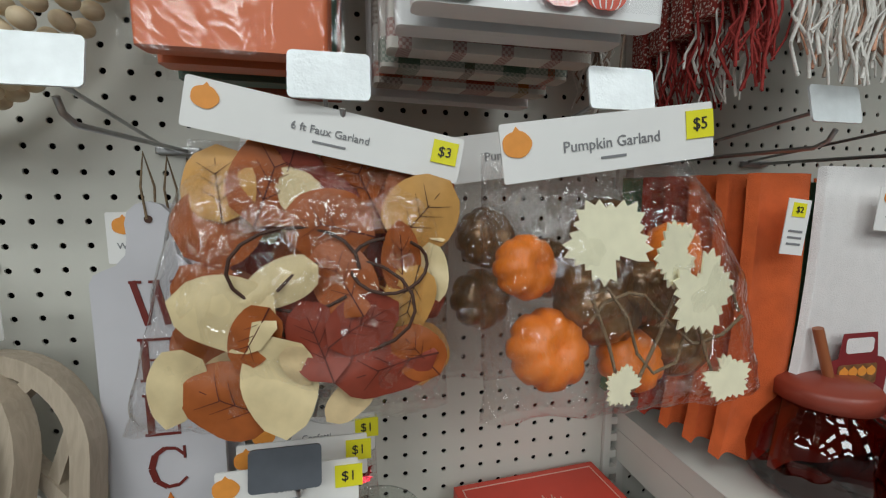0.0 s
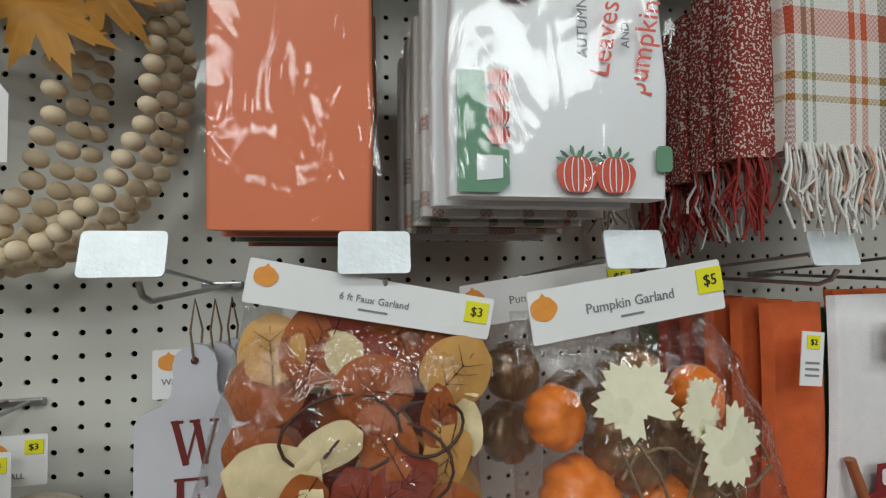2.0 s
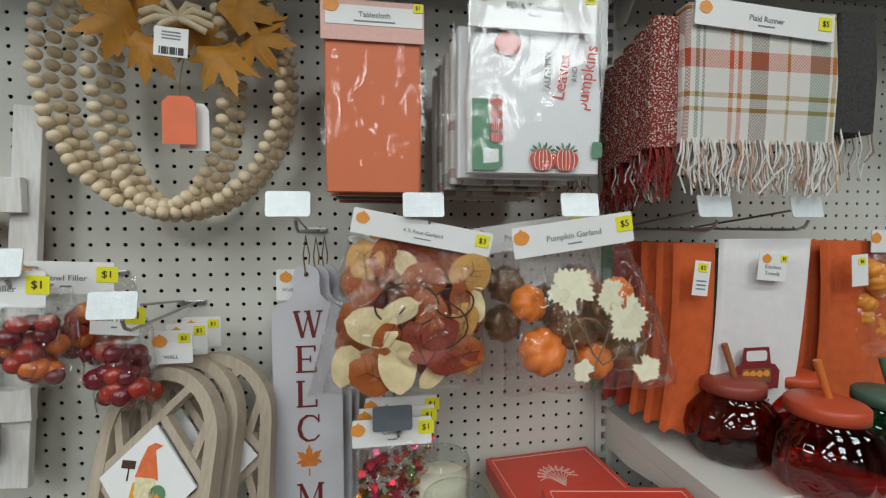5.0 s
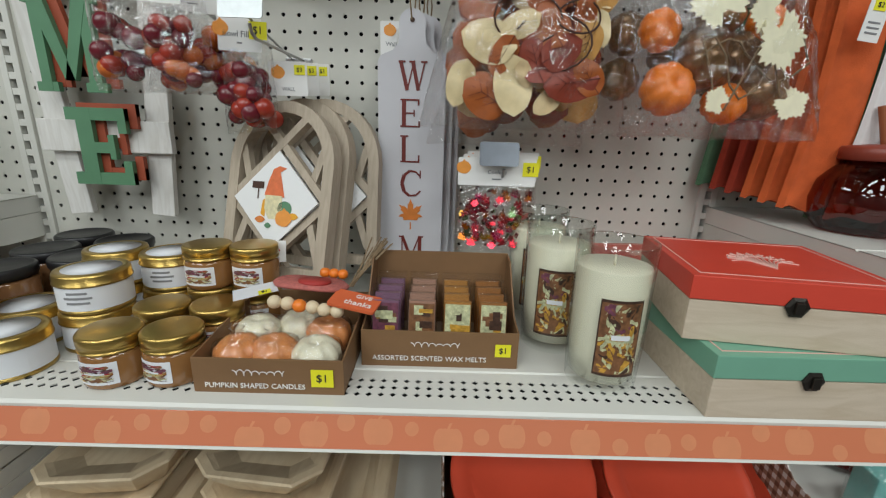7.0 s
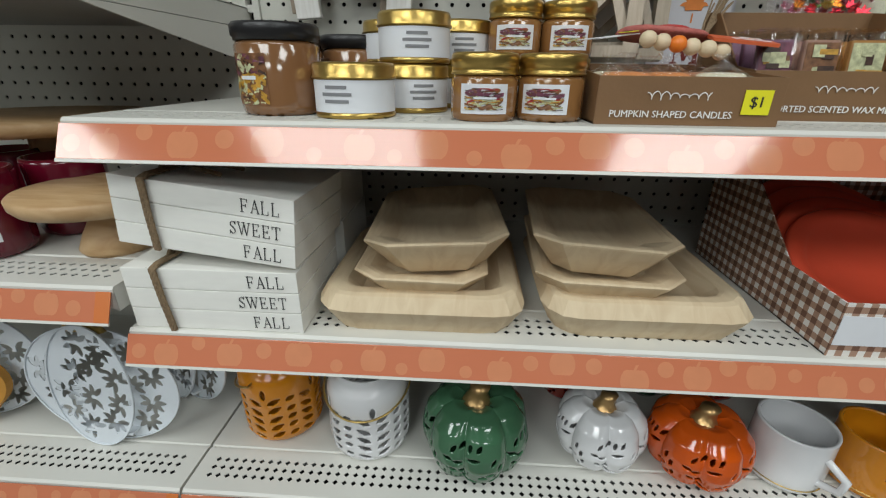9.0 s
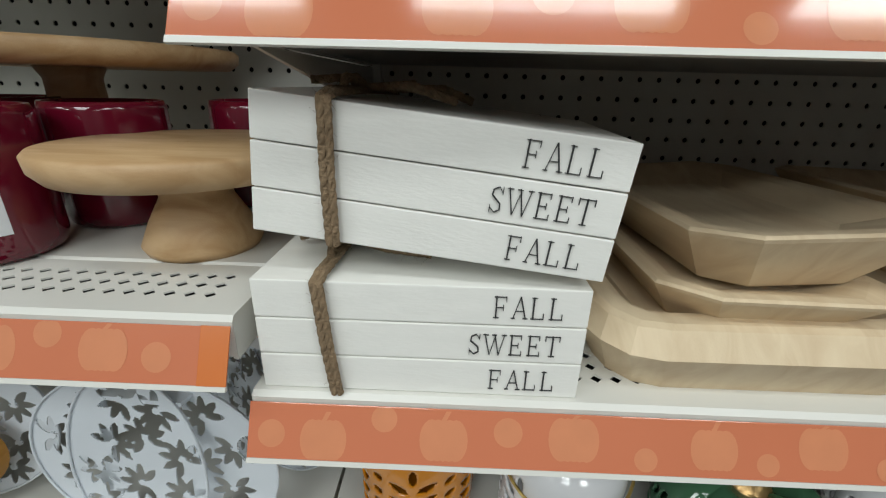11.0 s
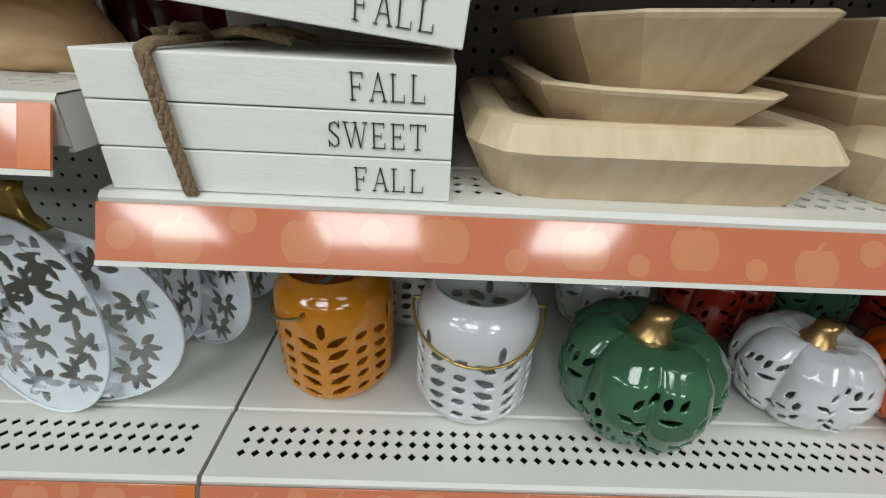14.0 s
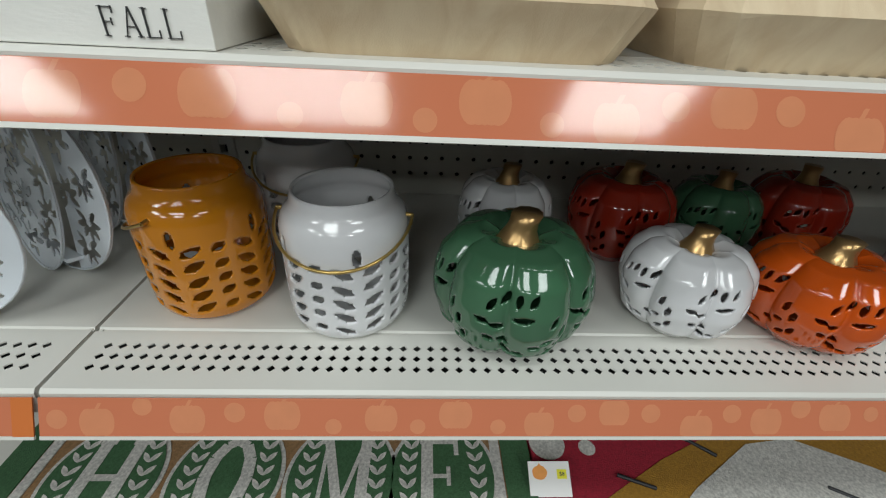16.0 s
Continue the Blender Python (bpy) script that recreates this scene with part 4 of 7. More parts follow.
BR = 0.0086
bead0 = None
ball = [(BR * math.sin(math.pi * k / 10) * 0.98 + 0.0008, -BR * 0.93 * math.cos(math.pi * k / 10)) for k in range(11)]
for layer, (y, dx, dz) in enumerate(((-0.075, 0, 0), (-0.048, 0.003, -0.005), (-0.022, 0.006, -0.002))):
    for a, b, cx, cz in ((0.157, 0.200, 0.0, 0.0), (0.086, 0.190, -0.006, -0.002)):
        pts = loop_pts(a, b, cx + dx, cz + dz, 2 * BR * 0.97)
        if layer < 2:
            for x, z, ang in pts:
                m = pose(x, y + 0.004 * math.sin(ang * 0.3), z, 90, 0, 0) @ pose(0, 0, 0, 0, 0, ang) @ pose(0, 0, 0, 90, 0, 0)
                if bead0 is None:
                    bead0 = turned("bead", ball, M_BEAD, wreath, 14)
                    bead0.matrix_basis = m
                else:
                    again(bead0, wreath, m)
        else:
            v, f = [], []
            for x, z, ang in pts:
                bv, bf = lathe(ball, 10)
                s = len(v)
                v += [(x + p, y + q, z + r) for p, q, r in bv]
                f += [tuple(s + i for i in q) for q in bf]
            tagged(mesh("bead_string", v, f, M_BEAD, wreath, True), kind="stuff")
rnd = random.Random(4)
M_RAFFIA = mat("pale_raffia", (0.66, 0.54, 0.36), 0.8, 0, 0.15, 200, 0.4, 500, stretch=(1, 1, 5))


def soft_leaf(x, y, z, s, spin, parent):
    """A large maple leaf of fabric, its lobes curling forward."""
    v = [(0, 0, 0.004)] + [(a, b, -0.010 * math.hypot(a, b) / s + 0.006 * math.sin(a * 70 + b * 50)) for k in (0.5, 1.0) for a, b in [(p * k, q * k) for p, q in maple(s)]]
    n = (len(v) - 1) // 2
    f = [(0, 1 + k, 1 + (k + 1) % n) for k in range(n)] + [(1 + k, 1 + n + k, 1 + n + (k + 1) % n, 1 + (k + 1) % n) for k in range(n)]
    return mesh("maple_leaf", v, f, M_MAPLE, parent, True, "", UP(x, y, z, spin, rnd.uniform(-18, 18)) @ pose(0, 0, 0, rnd.uniform(-14, 14), 0, 0))


for x, z, s, sp in ((0.105, 0.075, 0.068, -50), (0.125, 0.040, 0.060, -100), (0.085, 0.010, 0.058, 200), (0.050, 0.050, 0.055, 150), (-0.010, 0.085, 0.062, 60), (-0.035, 0.045, 0.060, 110), (-0.005, 0.015, 0.052, 165), (0.105, 0.115, 0.060, -20), (0.025, 0.120, 0.060, 20), (-0.045, 0.105, 0.055, 80)):
    soft_leaf(x, -0.092 - 0.012 * rnd.random(), z, s, sp, wreath)
for a in (20, 50, 110, 160, 200, 235, 320, 345):
    c, d = math.cos(radians(a)), math.sin(radians(a))
    tube("raffia", [(0.038, -0.112, 0.050), (0.038 + 0.024 * c, -0.124, 0.050 + 0.016 * d), (0.038 + 0.045 * c, -0.116, 0.046 + 0.020 * d)], 0.0046, M_RAFFIA, wreath, "pale raffia bow")
tg = flat("paper_tag", [(-0.020, -0.031), (0.020, -0.031), (0.020, 0.022), (0.012, 0.030), (-0.012, 0.030), (-0.020, 0.022)], mat("orange_paper", (0.80, 0.17, 0.07), 0.6), wreath, UP(0.042, -0.128, -0.084), 0.0012, "orange paper tag")
flat("paper_tag", [(-0.018, -0.031), (0.018, -0.031), (0.018, 0.022), (0.012, 0.030), (-0.012, 0.030), (-0.018, 0.022)], M_WHITE, wreath, UP(0.056, -0.118, -0.090), 0.001, "white paper tag behind")
tube("tag_string", [(0.042, -0.128, -0.055), (0.040, -0.12, -0.03), (0.042, -0.11, 0.0)], 0.0009, M_TWINE, wreath)
wt = flat("price_label", rect(0.04, 0.036), M_WHITE, wreath, UP(0.036, -0.13, 0.012, -4), 0.001, "white bar code label")
for k in range(9):
    bar(0.0012 + 0.0012 * (k % 3), 0.009, M_INK, wt, pose(-0.013 + 0.0033 * k, -0.011, 0.0012))
for k in range(3):
    bar(0.022, 0.0016, M_GREY, wt, pose(0, 0.012 - 0.004 * k, 0.0012))

# ---- the picket sign with letters ----
pk = thing("picket_sign", pose(-0.424, -0.052, 1.195), "white picket hanging sign with green letters and an orange pumpkin", "sign")
for x, tl in ((-0.082, -2), (0.072, 2)):
    part("picket", box(-0.019, 0.019, -0.006, 0.006, 0, 0.56, 0.0015), M_FENCE, pk, "", pose(x * 0.9, 0, 0.0, 0, tl * 2.2, 0))
    part("picket_back", box(-0.019, 0.019, 0.016, 0.022, 0.01, 0.56, 0.001), M_TAUPED, pk, "bare brown slat behind", pose(x * 0.9 - 0.014, 0, 0.0, 0, tl * 2.2, 0))
for z in (0.105, 0.405):
    part("cross_bar", box(-0.105, 0.105, -0.006, 0.006, 0, 0.05, 0.0015), M_FENCE, pk, "", pose(-0.002, -0.0135, z))


def serif_letter(ch, h, x, y, z, material, parent):
    w = h * 0.78
    S = 0.16
    P = {"E": [(0, 0, 1, S), (0, 1 - S, 1, 1), (.16, 0, .42, 1), (.42, .42, .72, .56), (.86, 0, 1, .32), (.86, .68, 1, 1), (.66, .34, .76, .66)],
         "M": [(0, 0, .3, .1), (.7, 0, 1, .1), (.08, 0, .22, 1), (.76, 0, .94, 1), (0, .9, .28, 1), (.74, .9, 1, 1)]}[ch]
    bm = bmesh.new()
    for k, (a, b, c, d) in enumerate(P):
        add_box(bm, (a - .5) * w, (c - .5) * w, -0.004 - 0.0002 * k, 0.004, b * h, d * h)
    if ch == "M":
        for sx in (-1, 1):
            vs = [bm.verts.new((sx * a * w, yy, b * h)) for yy in (-0.0052, 0.0038) for a, b in ((.42, 1), (.22, 1), (-.07, .12), (.07, .12))]
            for q in range(4):
                bm.faces.new((vs[q], vs[(q + 1) % 4], vs[4 + (q + 1) % 4], vs[4 + q]))
            bm.faces.new(vs[:4])
            bm.faces.new(vs[4:])
    return part("letter", bm, material, parent, "", pose(x, y, z))


for dx, dy, mt in ((0.012, 0.003, M_RUST), (0, -0.007, M_SGREEN)):
    serif_letter("M", 0.135, -0.025 + dx, -0.024 + dy, 0.195 + dx * 0.6, mt, pk)
    serif_letter("E", 0.118, 0.0 + dx, -0.024 + dy, 0.055 + dx * 0.6, mt, pk)
pm = flat("pumpkin_cutout", pump(0.056, 0.052), M_GOLDP, pk, UP(0.008, -0.024, 0.405), 0.008, "orange wooden pumpkin cut-out")
for q in (-0.6, -0.2, 0.2, 0.6):
    flat("rib_line", [(q * 0.05 - 0.0006, -0.04), (q * 0.05 + 0.0006, -0.04), (q * 0.072 + 0.0006, 0), (q * 0.05 + 0.0006, 0.04), (q * 0.05 - 0.0006, 0.04), (q * 0.072 - 0.0006, 0)], mat("pale_rib", (0.85, 0.55, 0.2), 0.6), pm, pose(0, 0, 0.0082), 0.0004)


# ---- arched window signs ----
def bar_between(bm, a, b, w, y0, y1):
    (x0, z0), (x1, z1) = a, b
    L = math.hypot(x1 - x0, z1 - z0)
    nx, nz = -(z1 - z0) / L * w / 2, (x1 - x0) / L * w / 2
    vs = [bm.verts.new((x, y, z)) for y in (y0, y1) for x, z in ((x0 + nx, z0 + nz), (x1 + nx, z1 + nz), (x1 - nx, z1 - nz), (x0 - nx, z0 - nz))]
    for q in range(4):
        bm.faces.new((vs[q], vs[(q + 1) % 4], vs[4 + (q + 1) % 4], vs[4 + q]))
    bm.faces.new(vs[:4])
    bm.faces.new(vs[4:])


M_DIAM = mat("white_panel", (0.80, 0.80, 0.80), 0.45, 0, 0.02, 20)


def arch(m, label, front=True):
    t = thing("arch_sign", m, label, "sign", "arched window signs")
    W, Hs, T = 0.176, 0.160, 0.017
    hw = W / 2
    path = [(-hw, 0)] + [(-hw, Hs * k / 4) for k in range(1, 5)]
    path += [(-hw * math.cos(a) , Hs + 0.094 * math.sin(a)) for a in [math.pi * k / 18 for k in range(1, 18)]]
    path += [(hw, Hs * k / 4) for k in range(4, -1, -1)]
    inn = []
    for x, z in path:
        k = (hw - T) / hw
        inn.append((x * k, z if z <= Hs else Hs + (z - Hs) * (0.094 - T) / 0.094))
    v, f = [], []
    n = len(path)
    for y in (-0.011, 0.011):
        v += [(x, y, z) for x, z in path] + [(x, y, z) for x, z in inn]
    for i in range(n - 1):
        f += [(i, i + 1, n + i + 1, n + i), (2 * n + i, 3 * n + i, 3 * n + i + 1, 2 * n + i + 1), (i, 2 * n + i, 2 * n + i + 1, i + 1), (n + i, n + i + 1, 3 * n + i + 1, 3 * n + i)]
    f += [(0, n, 3 * n, 2 * n), (n - 1, 2 * n - 1 + 0, 4 * n - 1, 3 * n - 1)]
    mesh("arch_frame", v, f, M_TAUPE, t, False)
    part("bottom_rail", box(-hw + T, hw - T, -0.011, 0.011, 0, 0.014, 0.001), M_TAUPE, t)
    c = 0.109
    d = 0.074
    for k, (a, b) in enumerate((((-d - 0.006, c), (0.042, c + d + 0.052)), ((d + 0.006, c), (-0.042, c + d + 0.052)), ((-d - 0.006, c), (0.024, c - d - 0.028)), ((d + 0.006, c), (-0.024, c - d - 0.028)),
                                ((-d + 0.02, c + 0.03), (-hw + T, c + 0.085)), ((d - 0.02, c + 0.03), (hw - T, c + 0.085)), ((-d + 0.02, c - 0.03), (-hw + T, c - 0.082)), ((d - 0.02, c - 0.03), (hw - T, c - 0.082)))):
        bm = bmesh.new()
        bar_between(bm, a, b, 0.011, -0.010 + 0.0006 * k, 0.004)
        part("lattice_bar", bm, M_TAUPE, t)
    dm = flat("diamond_panel", [(0, -d + 0.003), (d - 0.003, 0), (0, d - 0.003), (-d + 0.003, 0)], M_DIAM, t, UP(0, -0.012, c), 0.003, "white diamond panel with a painted gnome shape")
    if front:

        def pr(name, pts, mt, k=0):
            flat(name, pts, mt, dm, pose(0, 0, 0.0034 + 0.0004 * k), 0.0003)

        pr("hat_print", [(-0.018, 0.006), (0.016, 0.004), (0.010, 0.026), (0.006, 0.040), (0.016, 0.046), (0.004, 0.049), (-0.006, 0.044), (-0.013, 0.026)], mat("gnome_hat_print", (0.72, 0.16, 0.05), 0.5, 0, 0.2, 80))
        pr("beard_print", [(-0.016, 0.006), (0.012, 0.006), (0.014, -0.012), (0.008, -0.028), (-0.008, -0.028), (-0.016, -0.014)], mat("beard_print", (0.70, 0.64, 0.40), 0.6, 0, 0.2, 150), 1)
        pr("coat_print", [(-0.020, -0.002), (-0.014, 0.002), (-0.015, -0.026), (-0.022, -0.022)], M_GOLDP, 0)
        pr("pumpkin_print", [(0.018 + x, -0.026 + y) for x, y in pump(0.014, 0.012, 24)], M_ICON, 2)
        pr("gourd_print", [(0.018 + x, -0.012 + y) for x, y in ell(0.012, 0.011, 16)], M_SGREEN, 1)
        pr("leaf_print", [(-0.022 + x, -0.030 + y) for x, y in leafpts(0.009, 0.005)], M_LEAFO, 1)
        pr("leaf_print", [(0.033 + x, -0.022 + y) for x, y in leafpts(0.009, 0.005)], M_GOLDP, 1)
        pr("leaf_print", [(-0.008 + x, -0.038 + y) for x, y in leafpts(0.006, 0.004)], M_SGREEN, 1)
        pr("small_sign_print", rect_at(-0.030, 0.020, 0.020, 0.010), M_VEIN, 1)
        pr("post_print", rect_at(-0.029, 0.008, 0.002, 0.016), M_VEIN, 0)
    return t


def rect_at(x, y, w, h):
    return [(x - w / 2, y - h / 2), (x + w / 2, y - h / 2), (x + w / 2, y + h / 2), (x - w / 2, y + h / 2)]


ARCH = pose(-0.121, -0.150, 1.243, 0, 0, -17) @ pose(0, 0, 0, -15, 0, 0) @ pose(0, 0, -0.109)
arch(ARCH, "taupe wooden arched window sign with a white diamond panel")
arch(pose(0.014, 0.036, 0.006) @ ARCH, "taupe wooden arched window sign hanging behind the first", False)
arch(pose(0.036, 0.066, 0.004, 0, 0, 6) @ pose(-0.121, -0.150, 1.243, 0, 0, -14) @ pose(0, 0, 0, -8, 0, 0) @ pose(0, 0, -0.109), "taupe wooden arched window sign hanging behind the others", False)
for k in range(3):
    t = thing("price_card", pose(-0.107 + 0.008 * k, -0.128 + 0.03 * k, 1.415 + 0.003 * k), "white hang card with a yellow three dollar price", "price card", "hang cards")
    c = flat("card", rect(0.055, 0.046, 0.002), M_WHITE, t, UP(0, 0, 0), 0.0008)
    pumpicon(0.010, c, pose(-0.014, 0.008, 0.001))
    price("$3", 0.013, c, pose(0.017, 0.012, 0.001))
    words("WALL", 0.007, M_GREY, c, pose(0.0, -0.014, 0.0012))


# ---- welcome boards ----
def welcome(m, label, front=True):
    t = thing("welcome_board", m, label, "sign", "welcome boards")
    hw, top = 0.052, 0.375
    out = [(-hw, 0), (hw, 0), (hw, top - 0.012), (hw - 0.004, top - 0.004), (hw - 0.012, top), (0.030, top + 0.004), (0.021, top + 0.014), (0.019, top + 0.03)]
    out += [(0.020 * math.cos(a), top + 0.042 + 0.020 * math.sin(a)) for a in [radians(d) for d in range(0, 91, 30)]]
    out += [(-x, y) for x, y in out[-2:1:-1]]
    flat("board", out, M_SIGN, t, UP(0, 0.004, 0), 0.007, "pale grey painted board")
    tube("twine", [(-0.001, -0.004, top + 0.046), (-0.004, -0.004, top + 0.075), (0.0, -0.004, top + 0.105), (0.004, 0.004, top + 0.075), (0.001, 0.008, top + 0.046)], 0.0011, M_TWINE, t)
    flat("hole", ell(0.0035, 0.0035, 16), M_VEIN, t, UP(0, -0.0036, top + 0.046), 0.0005)
    if front:
        for k, ch in enumerate("WELCOME"):
            z = top - 0.031 - 0.0545 * k
            if ch == "O":
                flat("leaf_print", maple(0.027), M_LEAFO, t, UP(0, -0.0036, z + 0.002), 0.0005, "orange maple leaf")
                bar(0.002, 0.012, M_LEAFO, t, UP(0, -0.0036, z - 0.016))
            else:
                letter(ch, 0.042, M_MAROON, t, 0, -0.0036, z, 0.037)
    return t


def letter(ch, h, material, t, x, y, z, w=None, weight=1.0):
    """A serif capital of thick and thin strokes, standing at a place."""
    S = {"W": [((0, 1), (.28, 0), .13), ((.28, 0), (.5, .8), .05), ((.5, 1), (.74, 0), .13), ((.74, 0), (1, 1), .05), ((-.08, .97), (.2, .97), .06), ((.36, .97), (.6, .97), .06), ((.84, .97), (1.1, .97), .06)],
         "E": [((.15, 0), (.15, 1), .15), ((0, .03), (.8, .03), .06), ((0, .97), (.76, .97), .06), ((.15, .5), (.6, .5), .05), ((.8, 0), (.8, .22), .06), ((.76, .78), (.76, 1), .06), ((.58, .38), (.58, .62), .05)],
         "L": [((.15, 0), (.15, 1), .15), ((0, .03), (.8, .03), .06), ((0, .97), (.34, .97), .06), ((.8, 0), (.8, .28), .06)],
         "C": [((.88, .78), (.68, .95), .06), ((.68, .95), (.42, .98), .07), ((.42, .98), (.18, .82), .10), ((.18, .82), (.08, .5), .14), ((.08, .5), (.18, .18), .14), ((.18, .18), (.42, .02), .10), ((.42, .02), (.7, .05), .07), ((.7, .05), (.9, .22), .06), ((.88, .7), (.88, 1), .05)],
         "M": [((.1, 0), (.1, 1), .05), ((.1, 1), (.5, .1), .12), ((.5, .1), (.88, 1), .05), ((.9, 0), (.9, 1), .14), ((-.04, .03), (.24, .03), .06), ((.72, .03), (1.06, .03), .06), ((-.04, .97), (.14, .97), .06), ((.86, .97), (1.06, .97), .06)],
         "F": [((.15, 0), (.15, 1), .14), ((0, .03), (.34, .03), .06), ((0, .97), (.76, .97), .06), ((.15, .5), (.6, .5), .05), ((.76, .76), (.76, 1), .06), ((.6, .38), (.6, .62), .05)],
         "A": [((.06, 0), (.48, 1), .06), ((.48, 1), (.86, 0), .14), ((.2, .36), (.72, .36), .05), ((-.06, .03), (.2, .03), .06), ((.68, .03), (1.0, .03), .06)],
         "S": [((.72, .76), (.5, .97), .07), ((.5, .97), (.2, .88), .09), ((.2, .88), (.14, .66), .12), ((.14, .66), (.64, .36), .14), ((.64, .36), (.66, .14), .12), ((.66, .14), (.38, .02), .09), ((.38, .02), (.08, .2), .07), ((.08, 0), (.08, .28), .05), ((.72, .72), (.72, 1), .05)],
         "T": [((.45, 0), (.45, 1), .15), ((.0, .97), (.9, .97), .06), ((.0, .74), (.0, 1), .06), ((.9, .74), (.9, 1), .06), ((.26, .03), (.64, .03), .06)],
         "H": [((.15, 0), (.15, 1), .15), ((.82, 0), (.82, 1), .15), ((.15, .5), (.82, .5), .08), ((0, .03), (.32, .03), .07), ((.66, .03), (1, .03), .07), ((0, .97), (.32, .97), .07), ((.66, .97), (1, .97), .07)],
         "O": [((.48 + .4 * math.cos(a), .5 + .48 * math.sin(a)), (.48 + .4 * math.cos(a + .524), .5 + .48 * math.sin(a + .524)), .10 + .05 * abs(math.cos(a + .26))) for a in [.5236 * k for k in range(12)]]}[ch]
    bm = bmesh.new()
    w = w or h * 0.74
    for k, (a, b, tk) in enumerate(S):
        bar_between(bm, ((a[0] - .47) * w, (a[1] - .5) * h), ((b[0] - .47) * w, (b[1] - .5) * h), tk * h * weight, -0.0004 - 0.00004 * k, 0.0004)
    return part("lettering", bm, material, t, "", pose(x, y, z))


welcome(pose(0.0655, -0.078, 1.086), "pale grey hanging board lettered WELCOME with a maple leaf")
for k in range(2):
    welcome(pose(0.078 + 0.011 * k, -0.062 + 0.017 * k, 1.084, 0, 0, 3), "pale grey hanging board behind the front one", False)
t = thing("price_card", pose(0.038, -0.045, 1.487), "white hang card of the welcome boards", "price card", "hang cards")
c = flat("card", rect(0.05, 0.05, 0.002), M_WHITE, t, UP(0, 0, 0), 0.0008)
pumpicon(0.010, c, pose(-0.010, 0.012, 0.001))
words("Wall", 0.009, M_GREY, c, pose(-0.008, -0.008, 0.001))

# ---- candles on the main shelf ----
M_GOLD = mat("brushed_gold_lid", (0.50, 0.34, 0.10), 0.28, 0.9, 0.15, 40, 0.05, 200)
M_LABEL = mat("white_paper_label", (0.74, 0.75, 0.78), 0.5, 0, 0.02, 40)
M_AMBER = mat("caramel_wax_glass", (0.26, 0.12, 0.04), 0.12, 0, 0.08, 20, coat=0.6)
M_BLACKLID = mat("black_lid", (0.018, 0.017, 0.018), 0.35, 0.2, 0.1, 60)
M_BROWNW = mat("brown_wax_glass", (0.22, 0.105, 0.045), 0.12, 0, 0.08, 20, coat=0.6)
M_KRAFT = mat("brown_display_card", (0.20, 0.105, 0.045), 0.6, 0, 0.06, 40, 0.1, 300)
M_KRAFTIN = mat("grey_card_inside", (0.34, 0.25, 0.17), 0.8, 0, 0.05, 40)
M_PHOTO = [mat("photo_" + n, c, 0.35, 0, 0.5, 150) for n, c in (("brown", (0.20, 0.09, 0.04)), ("cream", (0.66, 0.52, 0.30)), ("orange", (0.70, 0.27, 0.04)), ("plum", (0.16, 0.05, 0.08)), ("dark", (0.06, 0.03, 0.02)), ("red", (0.36, 0.03, 0.03)))]


def arc_label(name, r, z0, z1, a0, a1, material, parent, label=""):
    n = max(6, int(abs(a1 - a0) / 6))
    v = [(r * math.cos(radians(a0 + (a1 - a0) * k / n)), r * math.sin(radians(a0 + (a1 - a0) * k / n)), z) for z in (z0, z1) for k in range(n + 1)]
    f = [(k, k + 1, n + 2 + k, n + 1 + k) for k in range(n)]
    return mesh(name, v, f, material, parent, True, label)


def picture(t, r, z0, z1, a0, a1, seed, plain=False):
    """A printed photograph wrapped on a jar: dark fruit above, pale and orange crumble below; plain: on a white label."""
    p = arc_label("photo_label", r, z0, z1, a0, a1, M_LABEL if plain else M_PHOTO[0], t, "photo label of baked fruit")
    rnd = random.Random(seed)
    sets = {}
    edge = 0.10 if plain else 0.01
    da, dz = (a1 - a0) * edge, (z1 - z0) * edge * 1.4
    b0, b1, y0, y1 = a0 + da, a1 - da, z0 + dz, z1 - dz
    for k in range(110):
        w, h = (b1 - b0) * rnd.uniform(0.06, 0.17), (y1 - y0) * rnd.uniform(0.05, 0.12)
        a, z = rnd.uniform(b0 + w * 0.6, b1 - w * 0.6), rnd.uniform(y0, y1)
        up = (z - y0) / (y1 - y0)
        c = rnd.choice(((3, 4, 3, 0, 5) if plain else (4, 0, 1, 0, 3)) if up > 0.62 else ((1, 2, 1, 0, 5) if plain else (1, 2, 1, 0, 2)) if up > 0.25 else (0, 2, 1, 0, 4))
        v, f = sets.setdefault(c, ([], []))
        q = r + 0.00015 + 0.000008 * k
        s = len(v)
        tw = rnd.uniform(0, 3)
        for i in range(9):
            u = 2 * math.pi * i / 9
            e, g = w * math.cos(u), h * math.sin(u) * (1 + 0.4 * math.sin(2 * u + tw))
            ae = radians(max(b0, min(b1, a + e)))
            v.append((q * math.cos(ae), q * math.sin(ae), max(y0, min(y1, z + g + h * 0.5 * math.cos(u + tw)))))
        f.append(tuple(range(s, s + 9)))
    for c, (v, f) in sets.items():
        tagged(mesh("photo_print", v, f, M_PHOTO[c], p), kind="stuff")
    arc_label("printed_line", r + 0.0013, z0 + (z1 - z0) * 0.50, z0 + (z1 - z0) * 0.57, a0 + (a1 - a0) * 0.3, a0 + (a1 - a0) * 0.74, M_LABEL, t)


